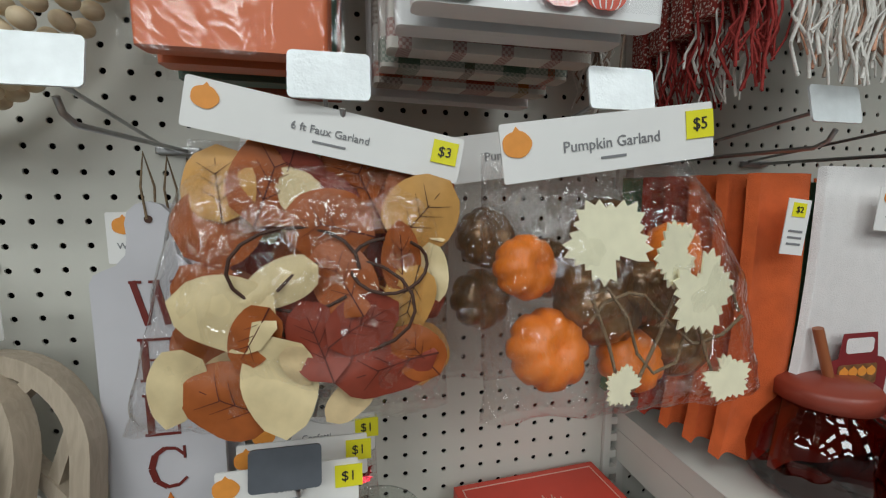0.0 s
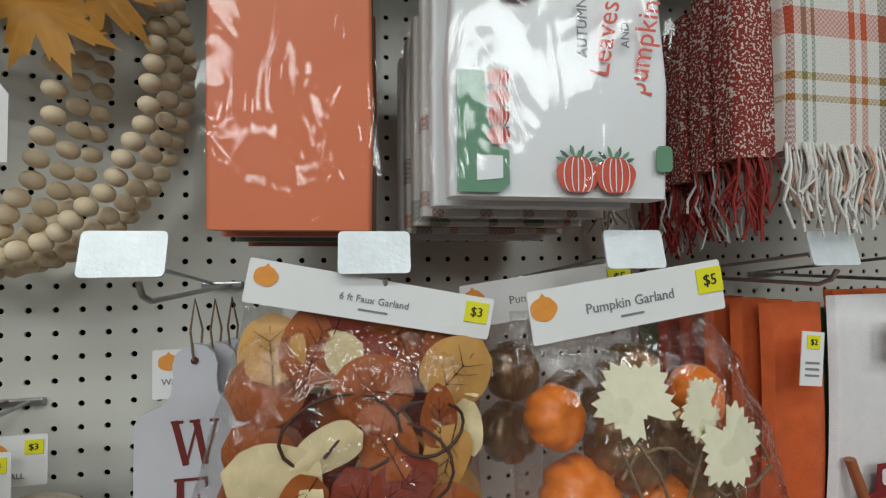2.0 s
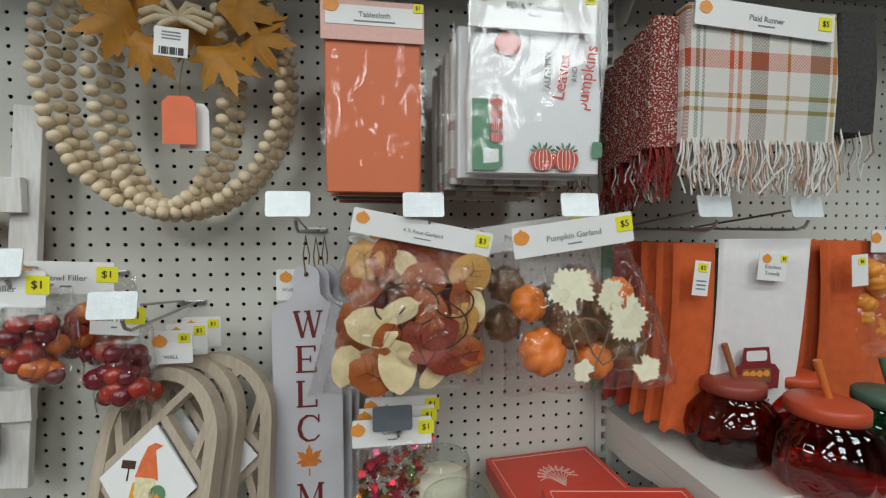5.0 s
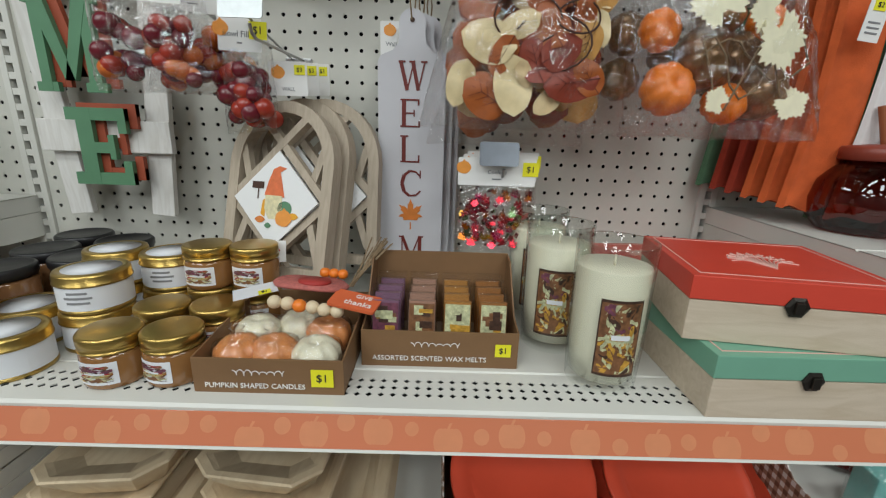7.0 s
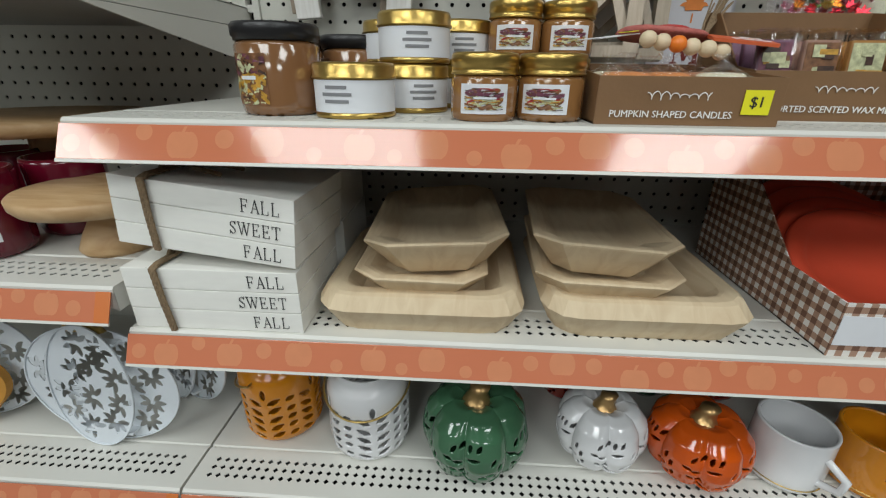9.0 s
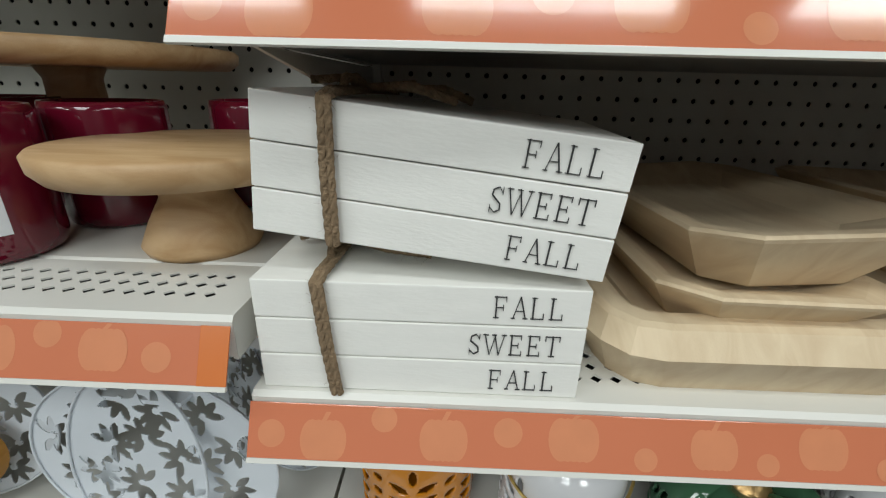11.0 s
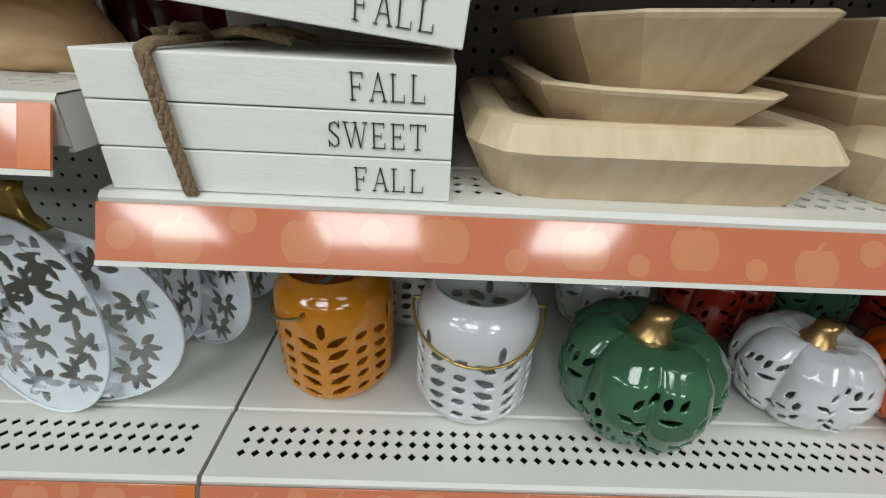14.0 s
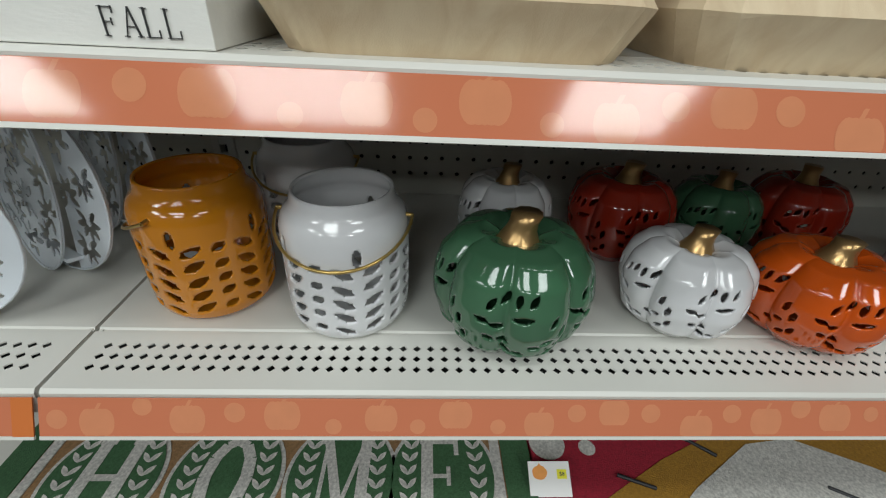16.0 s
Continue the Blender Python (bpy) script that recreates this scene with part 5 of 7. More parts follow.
def tin(m, label, turn=0):
    t = thing("candle_tin", m @ pose(0, 0, 0, 0, 0, turn), label, "candle", "gold tins with white labels")
    r = 0.0385
    turned("tin_body", [(r - 0.002, 0), (r, 0.001), (r, 0.004), (r - 0.001, 0.005), (r - 0.001, 0.035)], M_GOLD, t, 40)
    arc_label("paper_band", r - 0.0004, 0.0055, 0.0335, 0, 360, M_LABEL, t, "white paper band")
    for k, w in enumerate((16, 22, 18)):
        arc_label("printed_line", r + 0.0001, 0.026 - 0.006 * k, 0.0288 - 0.006 * k, -78 - w, -78 + w, M_GREY, t)
    turned("lid", [(r - 0.001, 0.034), (r + 0.0012, 0.0345), (r + 0.0012, 0.036), (r + 0.0002, 0.037), (r + 0.0002, 0.045), (r - 0.0012, 0.048), (r - 0.006, 0.0485), (r - 0.007, 0.0478), (0.001, 0.0478)], M_GOLD, t, 40, label="gold lid")
    turned("lid_label", [(r - 0.0085, 0.0481), (0.001, 0.0484)], M_LABEL, t, 32, label="white round lid label")
    return t


TINS = [(-0.357, -0.352, 0), (-0.309, -0.283, 0), (-0.309, -0.283, 1), (-0.345, -0.195, 0), (-0.345, -0.195, 1), (-0.262, -0.203, 0), (-0.262, -0.203, 1), (-0.395, -0.285, 0), (-0.225, -0.150, 0), (-0.305, -0.120, 0)]
tin0 = None
for k, (x, y, lv) in enumerate(TINS):
    m = pose(x + 0.002 * lv, y, S1 + 0.0490 * lv, 0, 0, (k * 37) % 50 - 25)
    tin0 = tin(m, "gold candle tin with a white paper label") if tin0 is None else (copy_thing(tin0, m) and tin0)


def small_jar(m, label):
    t = thing("candle_jar", m, label, "candle", "small gold-lidded candle jars")
    r = 0.0305
    turned("glass", [(r - 0.003, 0), (r - 0.0005, 0.002), (r, 0.006), (r, 0.035), (r - 0.002, 0.038), (r - 0.004, 0.040)], M_AMBER, t, 36, label="caramel brown wax in glass")
    turned("lid", [(r - 0.003, 0.039), (r, 0.0395), (r + 0.0003, 0.041), (r - 0.0006, 0.0415), (r - 0.0006, 0.046), (r + 0.0002, 0.0465), (r + 0.0002, 0.055), (r - 0.001, 0.057), (r - 0.004, 0.0575), (0.001, 0.0575)], M_GOLD, t, 40, label="gold screw lid")
    picture(t, r + 0.0004, 0.007, 0.032, -140, -58, 5, True)
    return t


sj = small_jar(pose(-0.233, -0.362, S1, 0, 0, 8), "small brown candle jar with a gold lid")
for k, (x, y) in enumerate(((-0.171, -0.356), (-0.222, -0.292), (-0.158, -0.287), (-0.196, -0.225), (-0.135, -0.222))):
    copy_thing(sj, pose(x, y, S1, 0, 0, 13 * k % 30 - 10))
for x, y in ((-0.196, -0.225), (-0.135, -0.222)):
    copy_thing(sj, pose(x, y, S1 + 0.058, 0, 0, 5))


def dark_jar(m, label):
    t = thing("candle_jar", m, label, "candle", "black-lidded candle jars")
    r = 0.040
    turned("glass", [(r - 0.004, 0), (r - 0.001, 0.003), (r, 0.009), (r, 0.062), (r - 0.004, 0.067)], M_BROWNW, t, 40, label="brown wax in clear glass")
    turned("lid", [(r - 0.004, 0.066), (r - 0.0005, 0.0665), (r - 0.0005, 0.069), (r + 0.001, 0.07), (r + 0.001, 0.079), (r - 0.001, 0.0815), (r - 0.004, 0.0815), (r - 0.005, 0.0805), (0.001, 0.0805)], M_BLACKLID, t, 40, label="black lid")
    picture(t, r + 0.0005, 0.010, 0.055, -135, -80, 11)
    return t


dj = dark_jar(pose(-0.436, -0.335, S1, 0, 0, -5), "brown glass candle jar with a black lid")
for x, y in ((-0.465, -0.245), (-0.400, -0.185), (-0.480, -0.155), (-0.405, -0.095), (-0.495, -0.065)):
    copy_thing(dj, pose(x, y, S1, 0, 0, 100 * x))


def open_tray(t, x0, x1, y0, y1, front, back, mo, mi):
    """A card display tray: low front, sides that rise to the back."""
    th = 0.0018
    part("front_panel", box(x0, x1, y0, y0 + th, 0, front, 0.0004), mo, t)
    part("back_panel", box(x0, x1, y1 - th, y1, 0, back, 0.0004), mo, t)
    part("base", box(x0, x1, y0 + th, y1 - th, 0, th), mi, t)
    for x in (x0, x1 - th):
        bm = bmesh.new()
        prof = [(y0 + th, 0), (y1 - th, 0), (y1 - th, back), (y1 - 0.25 * (y1 - y0), back * 0.96), (y0 + 0.3 * (y1 - y0), front + 0.004), (y0 + th, front)]
        vs = [bm.verts.new((x + dx, y, z)) for dx in (0, th) for y, z in prof]
        n = len(prof)
        for a in range(n):
            bm.faces.new((vs[a], vs[(a + 1) % n], vs[n + (a + 1) % n], vs[n + a]))
        bm.faces.new(vs[:n])
        bm.faces.new(vs[n:])
        part("side_panel", bm, mo, t)


def swash(t, x0, x1, y, z, s, material):
    """A brand mark drawn as a plain looping line."""
    n = 70
    tube("brand_swash", [(x0 + (x1 - x0) * k / n + 0.35 * s * math.sin(k * 0.62), y, z + s * (0.55 + 0.25 * math.sin(k * 0.11)) * math.cos(k * 0.62)) for k in range(n + 1)], 0.00042, material, t)


M_WLET = mat("white_lettering", (0.82, 0.80, 0.77), 0.6)
M_CANDO = mat("orange_wax", (0.62, 0.24, 0.08), 0.35, 0, 0.08, 60)
M_CANDW = mat("cream_wax", (0.72, 0.68, 0.52), 0.35, 0, 0.06, 60)
pb = thing("display_box", pose(-0.058, -0.30, S1), "brown card tray of pumpkin shaped candles with a yellow price", "display box")
open_tray(pb, -0.078, 0.078, -0.088, 0.075, 0.040, 0.052, M_KRAFT, M_KRAFTIN)
words("PUMPKIN SHAPED CANDLES", 0.0082, M_WLET, pb, UP(-0.014, -0.0888, 0.009))
swash(pb, -0.036, 0.018, -0.0890, 0.0245, 0.0045, M_WLET)
price("$1", 0.020, pb, UP(0.056, -0.0888, 0.020))
for k, (x, y, mt) in enumerate(((-0.045, -0.052, M_CANDO), (0.040, -0.052, M_CANDW), (-0.008, -0.05, M_CANDO), (-0.045, 0.0, M_CANDW), (0.04, 0.0, M_CANDO), (0.0, 0.02, M_CANDW))):
    q = thing("pumpkin_candle", pose(-0.058 + x, -0.30 + y, S1 + 0.003), "small wax pumpkin candle wrapped in clear film", "candle", "pumpkin candles in the tray")
    small_pumpkin(q, 0, 0, 0.022, 0.028, mt, 0, 0, "wax_pumpkin")
    b = turned("film", [(0.029, 0.004), (0.031, 0.02), (0.028, 0.036), (0.012, 0.044), (0.004, 0.050), (0.010, 0.056)], M_BAG, q, 18, 5, 0.2, cap=False)
    b.visible_shadow = False

# the little hanging charm thrown on top of the candles
M_REDCL = mat("dusty_red_cloth", (0.46, 0.13, 0.11), 0.9, 0, 0.25, 200, 0.5, 500)
ch = thing("hanging_charm", pose(-0.045, -0.27, S1 + 0.072, -8, 4, 0), "red cloth charm with wooden beads lying on the candles", "ornament")
loft("cloth_disc", [(0.046, 0.028, 0, 0.027), (0.048, 0.030, 0.003, 0.029), (0.044, 0.026, 0.006, 0.025)], M_REDCL, ch, "dusty red cloth disc", pose(0.0, 0, 0.004), True, 0.002)
turned("badge", [(0.020, 0.0), (0.020, 0.003), (0.001, 0.003)], mat("dark_red_badge", (0.40, 0.035, 0.03), 0.6), ch, 28, label="round red badge", m=pose(0.004, -0.004, 0.0095))
flat("paper_label", rect(0.05, 0.034), M_LABEL, ch, pose(-0.062, -0.022, -0.004, 6, -14, 25), 0.0008, "white paper label")
price("$1", 0.012, ch, pose(-0.046, -0.034, -0.0005, 6, -14, 25))
for k, mt in enumerate((0, 0, 1, 0, 0, 0)):
    small = turned("bead", [(0.0078 * math.sin(math.pi * i / 8) + 0.0004, -0.0078 * math.cos(math.pi * i / 8)) for i in range(9)], (M_BEAD, M_PORANGE)[mt], ch, 14, label="", m=pose(-0.030 + 0.0145 * k, -0.045 + 0.002 * (k % 2), -0.008 - 0.001 * k))
for k in range(3):
    turned("bead", [(0.0068 * math.sin(math.pi * i / 8) + 0.0004, -0.0068 * math.cos(math.pi * i / 8)) for i in range(9)], M_PORANGE, ch, 14, m=pose(0.006 + 0.012 * k, 0.038, 0.014))
gt = flat("wooden_tag", rect(0.058, 0.034, 0.004), mat("orange_tag", (0.62, 0.115, 0.035), 0.6, 0, 0.06, 40), ch, pose(0.062, -0.038, -0.002, 18, 4, -12), 0.003, "orange tag lettered GIVE thanks")
words("GIVE", 0.010, M_WLET, gt, pose(0.008, 0.008, 0.0036))
words("thanks", 0.013, M_WLET, gt, pose(0.006, -0.006, 0.0036))
rnd = random.Random(3)
for k in range(14):
    a, b = rnd.uniform(-0.004, 0.004), rnd.uniform(-0.014, 0.014)
    tube("twig", [(0.046 + a, 0.012 + a, 0.004), (0.060 + b * 0.4, 0.03, 0.03), (0.078 + b, 0.046 + b * 0.4, 0.060 + rnd.uniform(-0.008, 0.01))], 0.0009, M_TWINE, ch)
cardp = thing("price_card", pose(-0.125, -0.205, S1 + 0.10, -14, 0, 8), "white card with red script standing among the jars", "price card", "hang cards")
cc = flat("card", rect(0.05, 0.03), M_WHITE, cardp, UP(0, 0, 0), 0.0008)
tube("red_script", [(-0.016 + 0.003 * k, -0.0012, 0.003 + 0.003 * math.sin(k * 2.1)) for k in range(12)], 0.0008, M_SCRIPT, cardp)

wb = thing("display_box", pose(0.119, -0.266, S1), "brown card tray of scented wax melts with a yellow price", "display box")
open_tray(wb, -0.092, 0.092, -0.062, 0.060, 0.046, 0.108, M_KRAFT, M_KRAFTIN)
words("ASSORTED SCENTED WAX MELTS", 0.0088, M_WLET, wb, UP(-0.012, -0.0628, 0.011))
swash(wb, -0.034, 0.024, -0.0630, 0.0295, 0.0040, M_WLET)
price("$1", 0.016, wb, UP(0.074, -0.0628, 0.024))
M_MELT = [mat("melt_" + n, c, 0.4, 0, 0.1, 60) for n, c in (("plum", (0.20, 0.10, 0.16)), ("butter", (0.36, 0.20, 0.14)), ("amber", (0.40, 0.18, 0.04)), ("rust", (0.30, 0.12, 0.03)))]
for i in range(4):
    for j in range(4):
        q = thing("wax_melt", pose(0.119 - 0.066 + 0.043 * i, -0.266 - 0.046 + 0.025 * j, S1 + 0.004, -9, 0, (i * 7 + j * 5) % 7 - 3), "scented wax melt in a clear clamshell pack", "wax melt", "wax melts in the tray")
        loft("wax_block", [(0.016, 0.004, 0.002, 0.002), (0.016, 0.004, 0.070, 0.002)], M_MELT[i], q)
        c = loft("clamshell", [(0.0185, 0.0062, 0.0, 0.003), (0.0185, 0.0062, 0.068, 0.003), (0.0195, 0.0062, 0.080, 0.003)], M_WRAP, q, "clear plastic pack")
        c.visible_shadow = False
        if j == 0:
            lb = flat("photo_label", rect(0.030, 0.055), M_PHOTO[(3, 0, 1, 1)[i]], q, UP(0, -0.0048, 0.040), 0.0004)
            rr_ = random.Random(i)
            for k in range(9):
                bar(rr_.uniform(0.006, 0.018), rr_.uniform(0.004, 0.012), M_PHOTO[rr_.choice((1, 2, 2, 4, 0))], lb, pose(rr_.uniform(-0.006, 0.006), rr_.uniform(-0.020, 0.02), 0.0005 + 0.0001 * k), "photo_patch")


# ---- tall candles in glass ----
M_CWAX = mat("ivory_wax", (0.80, 0.74, 0.58), 0.45, 0, 0.02, 20)


def tall_candle(m, label):
    t = thing("glass_candle", m, label, "candle", "tall glass candles")
    r, h = 0.041, 0.165
    g = turned("glass", [(r * 0.9, 0), (r * 0.94, 0.003), (r * 0.95, 0.012), (r, 0.05), (r * 1.02, h - 0.003), (r * 1.01, h), (r * 0.97, h - 0.002), (r * 0.93, 0.05), (r * 0.88, 0.014), (0.001, 0.012)], M_GLASS, t, 48, label="clear glass tumbler", cap=False)
    g.visible_shadow = False
    turned("wax", [(r * 0.86, 0.013), (r * 0.925, 0.05), (r * 0.95, h - 0.028), (r * 0.93, h - 0.0265), (0.001, h - 0.028)], M_CWAX, t, 48, label="ivory wax")
    turned("wick", [(0.0012, h - 0.028), (0.0012, h - 0.016)], M_CWAX, t, 8)
    b = arc_label("label_border", r * 1.012, 0.026, 0.112, -132, -70, M_PHOTO[4], t, "dark framed photo label")
    picture(t, r * 1.016, 0.029, 0.109, -130, -72, 21)
    return t


tc = tall_candle(pose(0.304, -0.340, S1, 0, 0, 8), "tall ivory candle in a clear glass with a photo label")
copy_thing(tc, pose(0.268, -0.252, S1, 0, 0, -4))
copy_thing(tc, pose(0.262, -0.160, S1, 0, 0, 2))

# ---- keepsake boxes ----
M_BOXW = wood("pale_box_wood", (0.60, 0.50, 0.39), (0.52, 0.42, 0.31), 12, (1, 6, 6), 0.6)
M_CLASP = mat("black_iron_clasp", (0.03, 0.025, 0.02), 0.4, 0.6, 0.2, 60)


def keepsake(m, label, col, w=0.215, d=0.165, h=0.044, lid=0.026):
    t = thing("keepsake_box", m, label, "box", "wooden keepsake boxes")
    part("body", box(0, w, 0, d, 0, h, 0.0012), M_BOXW, t, "bare pale wood body")
    part("lid", box(-0.001, w + 0.001, -0.001, d + 0.001, h + 0.0008, h + lid, 0.0012), col, t, "painted lid")
    z = h + lid + 0.0006
    e = 0.008
    for x0, x1, y0, y1 in ((e, w - e, e, e + 0.0014), (e, w - e, d - e - 0.0014, d - e), (e, e + 0.0014, e + 0.002, d - e - 0.002), (w - e - 0.0014, w - e, e + 0.002, d - e - 0.002)):
        part("border_line", box(x0, x1, y0, y1, z - 0.0006, z), M_PINKCARD, t)
    rnd = random.Random(2)
    for k in range(9):
        a = radians(30 + 15 * k)
        L = 0.045 * (0.7 + 0.3 * math.sin(a))
        tube("branch_print", [(w / 2, d * 0.25, z), (w / 2 + 0.4 * L * math.cos(a), d * 0.25 + 0.016 + 0.4 * L * math.sin(a), z), (w / 2 + L * math.cos(a), d * 0.25 + 0.016 + L * math.sin(a), z)], 0.0009, M_PINKCARD, t)
        for s in (-1, 1):
            tube("branch_print", [(w / 2 + 0.6 * L * math.cos(a), d * 0.25 + 0.016 + 0.6 * L * math.sin(a), z), (w / 2 + 0.9 * L * math.cos(a + 0.35 * s), d * 0.25 + 0.016 + 0.9 * L * math.sin(a + 0.35 * s), z)], 0.0008, M_PINKCARD, t)
    turned("clasp", [(0.011, 0), (0.0115, 0.002), (0.008, 0.0035), (0.001, 0.004)], M_CLASP, t, 6, m=pose(w * 0.5, -0.0008, h + 0.001, 90, 0, 0), smooth=False, label="black iron clasp")
    part("clasp_bolt", box(-0.004, 0.004, -0.007, -0.004, -0.006, 0.006, 0.001), M_CLASP, t, "", pose(w * 0.5, -0.0006, h + 0.001))
    return t


keepsake(pose(0.388, -0.408, S1), "pale wood box with a sage green lid and black clasp", mat("sage_lid", (0.17, 0.38, 0.27), 0.45, 0, 0.04, 30), 0.194)
M_REDLID = mat("red_lid", (0.62, 0.06, 0.035), 0.42, 0, 0.04, 30)
keepsake(pose(0.369, -0.376, S1 + 0.0708, 0, 0, -9), "pale wood box with a red lid on another box", M_REDLID, 0.194)
keepsake(pose(0.374, -0.165, S1, 0, 0, 4), "pale wood box with a red lid against the pegboard", M_REDLID, 0.2, 0.14, 0.05, 0.03)

# ---- bagged decorations ----
M_FOIL = [mat("foil_" + n, c, 0.22, 0.85, 0.2, 100) for n, c in (("red", (0.55, 0.03, 0.05)), ("gold", (0.75, 0.45, 0.08)), ("orange", (0.75, 0.22, 0.03)), ("pink", (0.6, 0.04, 0.16)), ("green", (0.12, 0.25, 0.08)))]
for s in range(3):
    cf = thing("confetti_bag", pose(0.192 + 0.008 * s, -0.168 + 0.03 * s, 1.296 + 0.003 * s), "clear bag of foil leaf confetti with a white header", "confetti", "confetti bags")
    rnd = random.Random(70 + s)
    for k in range(90 if s == 0 else 20):
        x, z = rnd.uniform(-0.045, 0.045), -rnd.uniform(0.035, 0.105)
        flat("foil_leaf", maple(rnd.uniform(0.007, 0.011)), M_FOIL[rnd.choice((0, 0, 1, 2, 3, 0, 4))], cf, pose(x, rnd.uniform(-0.014, 0.008), z, rnd.uniform(50, 130), rnd.uniform(-40, 40), rnd.uniform(-40, 40)), 0.0004)
    bagged(cf, 0.108, 0.115, 0.032, 30 + s)
    header(cf, 0.108, 0.038, "Confetti", "$1", -0.010, 0, 0.009, dz=0.002)

M_BERRY = [mat("berry_" + n, c, 0.25, 0, 0.2, 60, coat=0.3) for n, c in (("wine", (0.14, 0.012, 0.02)), ("red", (0.32, 0.03, 0.015)), ("orange", (0.60, 0.14, 0.02)))]


def berry_bag(m, label, seed, cols, w=0.125, hw=0.105):
    t = thing("bowl_filler_bag", m, label, "bowl filler", "bowl filler bags")
    rnd = random.Random(seed)
    first = {}
    for k in range(46):
        z = -rnd.uniform(0.040, 0.108)
        x = rnd.uniform(-w / 2, w / 2) * (0.75 - z * 1.6)
        r = rnd.uniform(0.0095, 0.014)
        c = rnd.choice(cols)
        mm = pose(x, rnd.uniform(-0.022, 0.018), z, rnd.uniform(0, 180), rnd.uniform(0, 180), 0) @ Matrix.Diagonal((r / 0.012, r / 0.012, r / 0.012, 1))
        if c not in first:
            first[c] = turned("berry", [(0.012 * math.sin(math.pi * i / 8) + 0.0003, -0.0125 * math.cos(math.pi * i / 8)) for i in range(9)], M_BERRY[c], t, 14, m=mm)
        else:
            again(first[c], t, mm)
    bagged(t, w * 1.12, 0.122, 0.055, seed)
    header(t, hw, 0.042, "Bowl Filler", "$1", -0.016, -3, 0.012, dz=0.002)
    return t


berry_bag(pose(-0.255, -0.188, 1.508), "clear bag of dark red and orange berries with a white header", 2, (0, 0, 1, 2))
berry_bag(pose(-0.225, -0.125, 1.512, 0, 0, 8), "clear bag of dark red berries hanging behind another", 6, (0, 1, 2))
berry_bag(pose(-0.152, -0.150, 1.462, 0, 0, -6), "clear bag of small brown pine cones and berries", 12, (0, 0, 1), 0.055, 0.06)

# ---- right bay: towels and pumpkin jars ----
def cloth_panel(t, name, x0, x1, z0, z1, y, material, waves, amp, th=0.006, taper=0.0, label="", lean=0.0):
    n, k = 26, 8
    v, f = [], []
    for s in (0, 1):
        for j in range(k + 1):
            for i in range(n + 1):
                u, q = i / n, j / k
                cx, hw = (x0 + x1) / 2, (x1 - x0) / 2 * (1 - taper * q)
                x = cx + (u * 2 - 1) * hw + lean * q
                v.append((x + 0.004 * math.sin(q * 3 + u), y + s * th + amp * math.sin(waves * math.pi * u) * (1 - 0.45 * q) - 0.004 * math.sin(q * 3.1), z0 + (z1 - z0) * q + 0.004 * math.sin(u * 9) * (1 - q)))
    w = (n + 1) * (k + 1)
    for s in (0, 1):
        for j in range(k):
            for i in range(n):
                a = s * w + j * (n + 1) + i
                f.append((a, a + 1, a + n + 2, a + n + 1))
    for j in range(k):
        for i in (0, n):
            a = j * (n + 1) + i
            f.append((a, a + n + 1, w + a + n + 1, w + a))
    for i in range(n):
        for j in (0, k):
            a = j * (n + 1) + i
            f.append((a, a + 1, w + a + 1, w + a))
    return mesh(name, v, f, material, t, True, label)


M_TOWELO = mat("orange_terry", (0.56, 0.10, 0.022), 0.95, 0, 0.12, 60, 0.5, 700)
M_TOWELR = mat("crimson_terry", (0.34, 0.035, 0.014), 0.95, 0, 0.12, 60, 0.5, 700)
M_TOWELG = mat("green_terry", (0.10, 0.20, 0.11), 0.95, 0, 0.12, 60, 0.5, 700)
M_TOWELW = mat("white_waffle", (0.74, 0.71, 0.70), 0.95, 0, 0.04, 60, 0.5, 700)
tn = thing("towel_pair", pose(0.648, -0.13, 1.255), "orange kitchen towels folded on a hook with a price card", "towel", "kitchen towels")
for k in range(6):
    cloth_panel(tn, "towel_fold", -0.080 + 0.009 * k, 0.010 + 0.004 * k, 0.003 * (6 - k), 0.298, 0.10 - 0.027 * k, M_TOWELG if k == 0 else M_TOWELR if k < 3 else M_TOWELO, 2.2 if k == 5 else 3, 0.004, 0.014, -0.02, lean=0.018)
cloth_panel(tn, "towel_fold", 0.006, 0.036, 0.03, 0.290, 0.005, M_TOWELG, 2, 0.004, 0.012, 0.0, lean=0.016)
pc = flat("price_card", rect(0.026, 0.052), M_WHITE, tn, UP(0.002, -0.058, 0.247, -6), 0.0008)
price("$2", 0.013, pc, pose(0, 0.016, 0.001))
for k in range(3):
    bar(0.016, 0.002, M_GREY, pc, pose(0, -0.004 - 0.006 * k, 0.001))
tw = thing("kitchen_towel", pose(0.775, -0.175, 1.255), "white kitchen towel printed with a red truck", "towel", "kitchen towels")
cloth_panel(tw, "towel", -0.102, 0.034, -0.01, 0.305, 0.0, M_TOWELW, 1.3, 0.005, 0.008, -0.16, lean=0.034)
cloth_panel(tw, "towel_behind", -0.114, 0.020, -0.012, 0.29, 0.02, M_TOWELG, 1.5, 0.005, 0.008, -0.05, lean=0.034)
M_TRUCK = mat("dark_red_truck_print", (0.20, 0.015, 0.018), 0.7, 0, 0.1, 60)
yk = -0.011
flat("truck_print", [(-0.040, 0.072), (0.040, 0.072), (0.042, 0.100), (0.034, 0.110), (0.026, 0.112), (0.022, 0.138), (-0.022, 0.138), (-0.026, 0.112), (-0.034, 0.110), (-0.042, 0.100)], M_TRUCK, tw, UP(-0.025, yk, 0), 0.0006, "dark red truck print")
flat("truck_window", rr(0.018, 0.008, 0.004), M_TOWELW, tw, UP(-0.025, yk - 0.0009, 0.125), 0.0004)
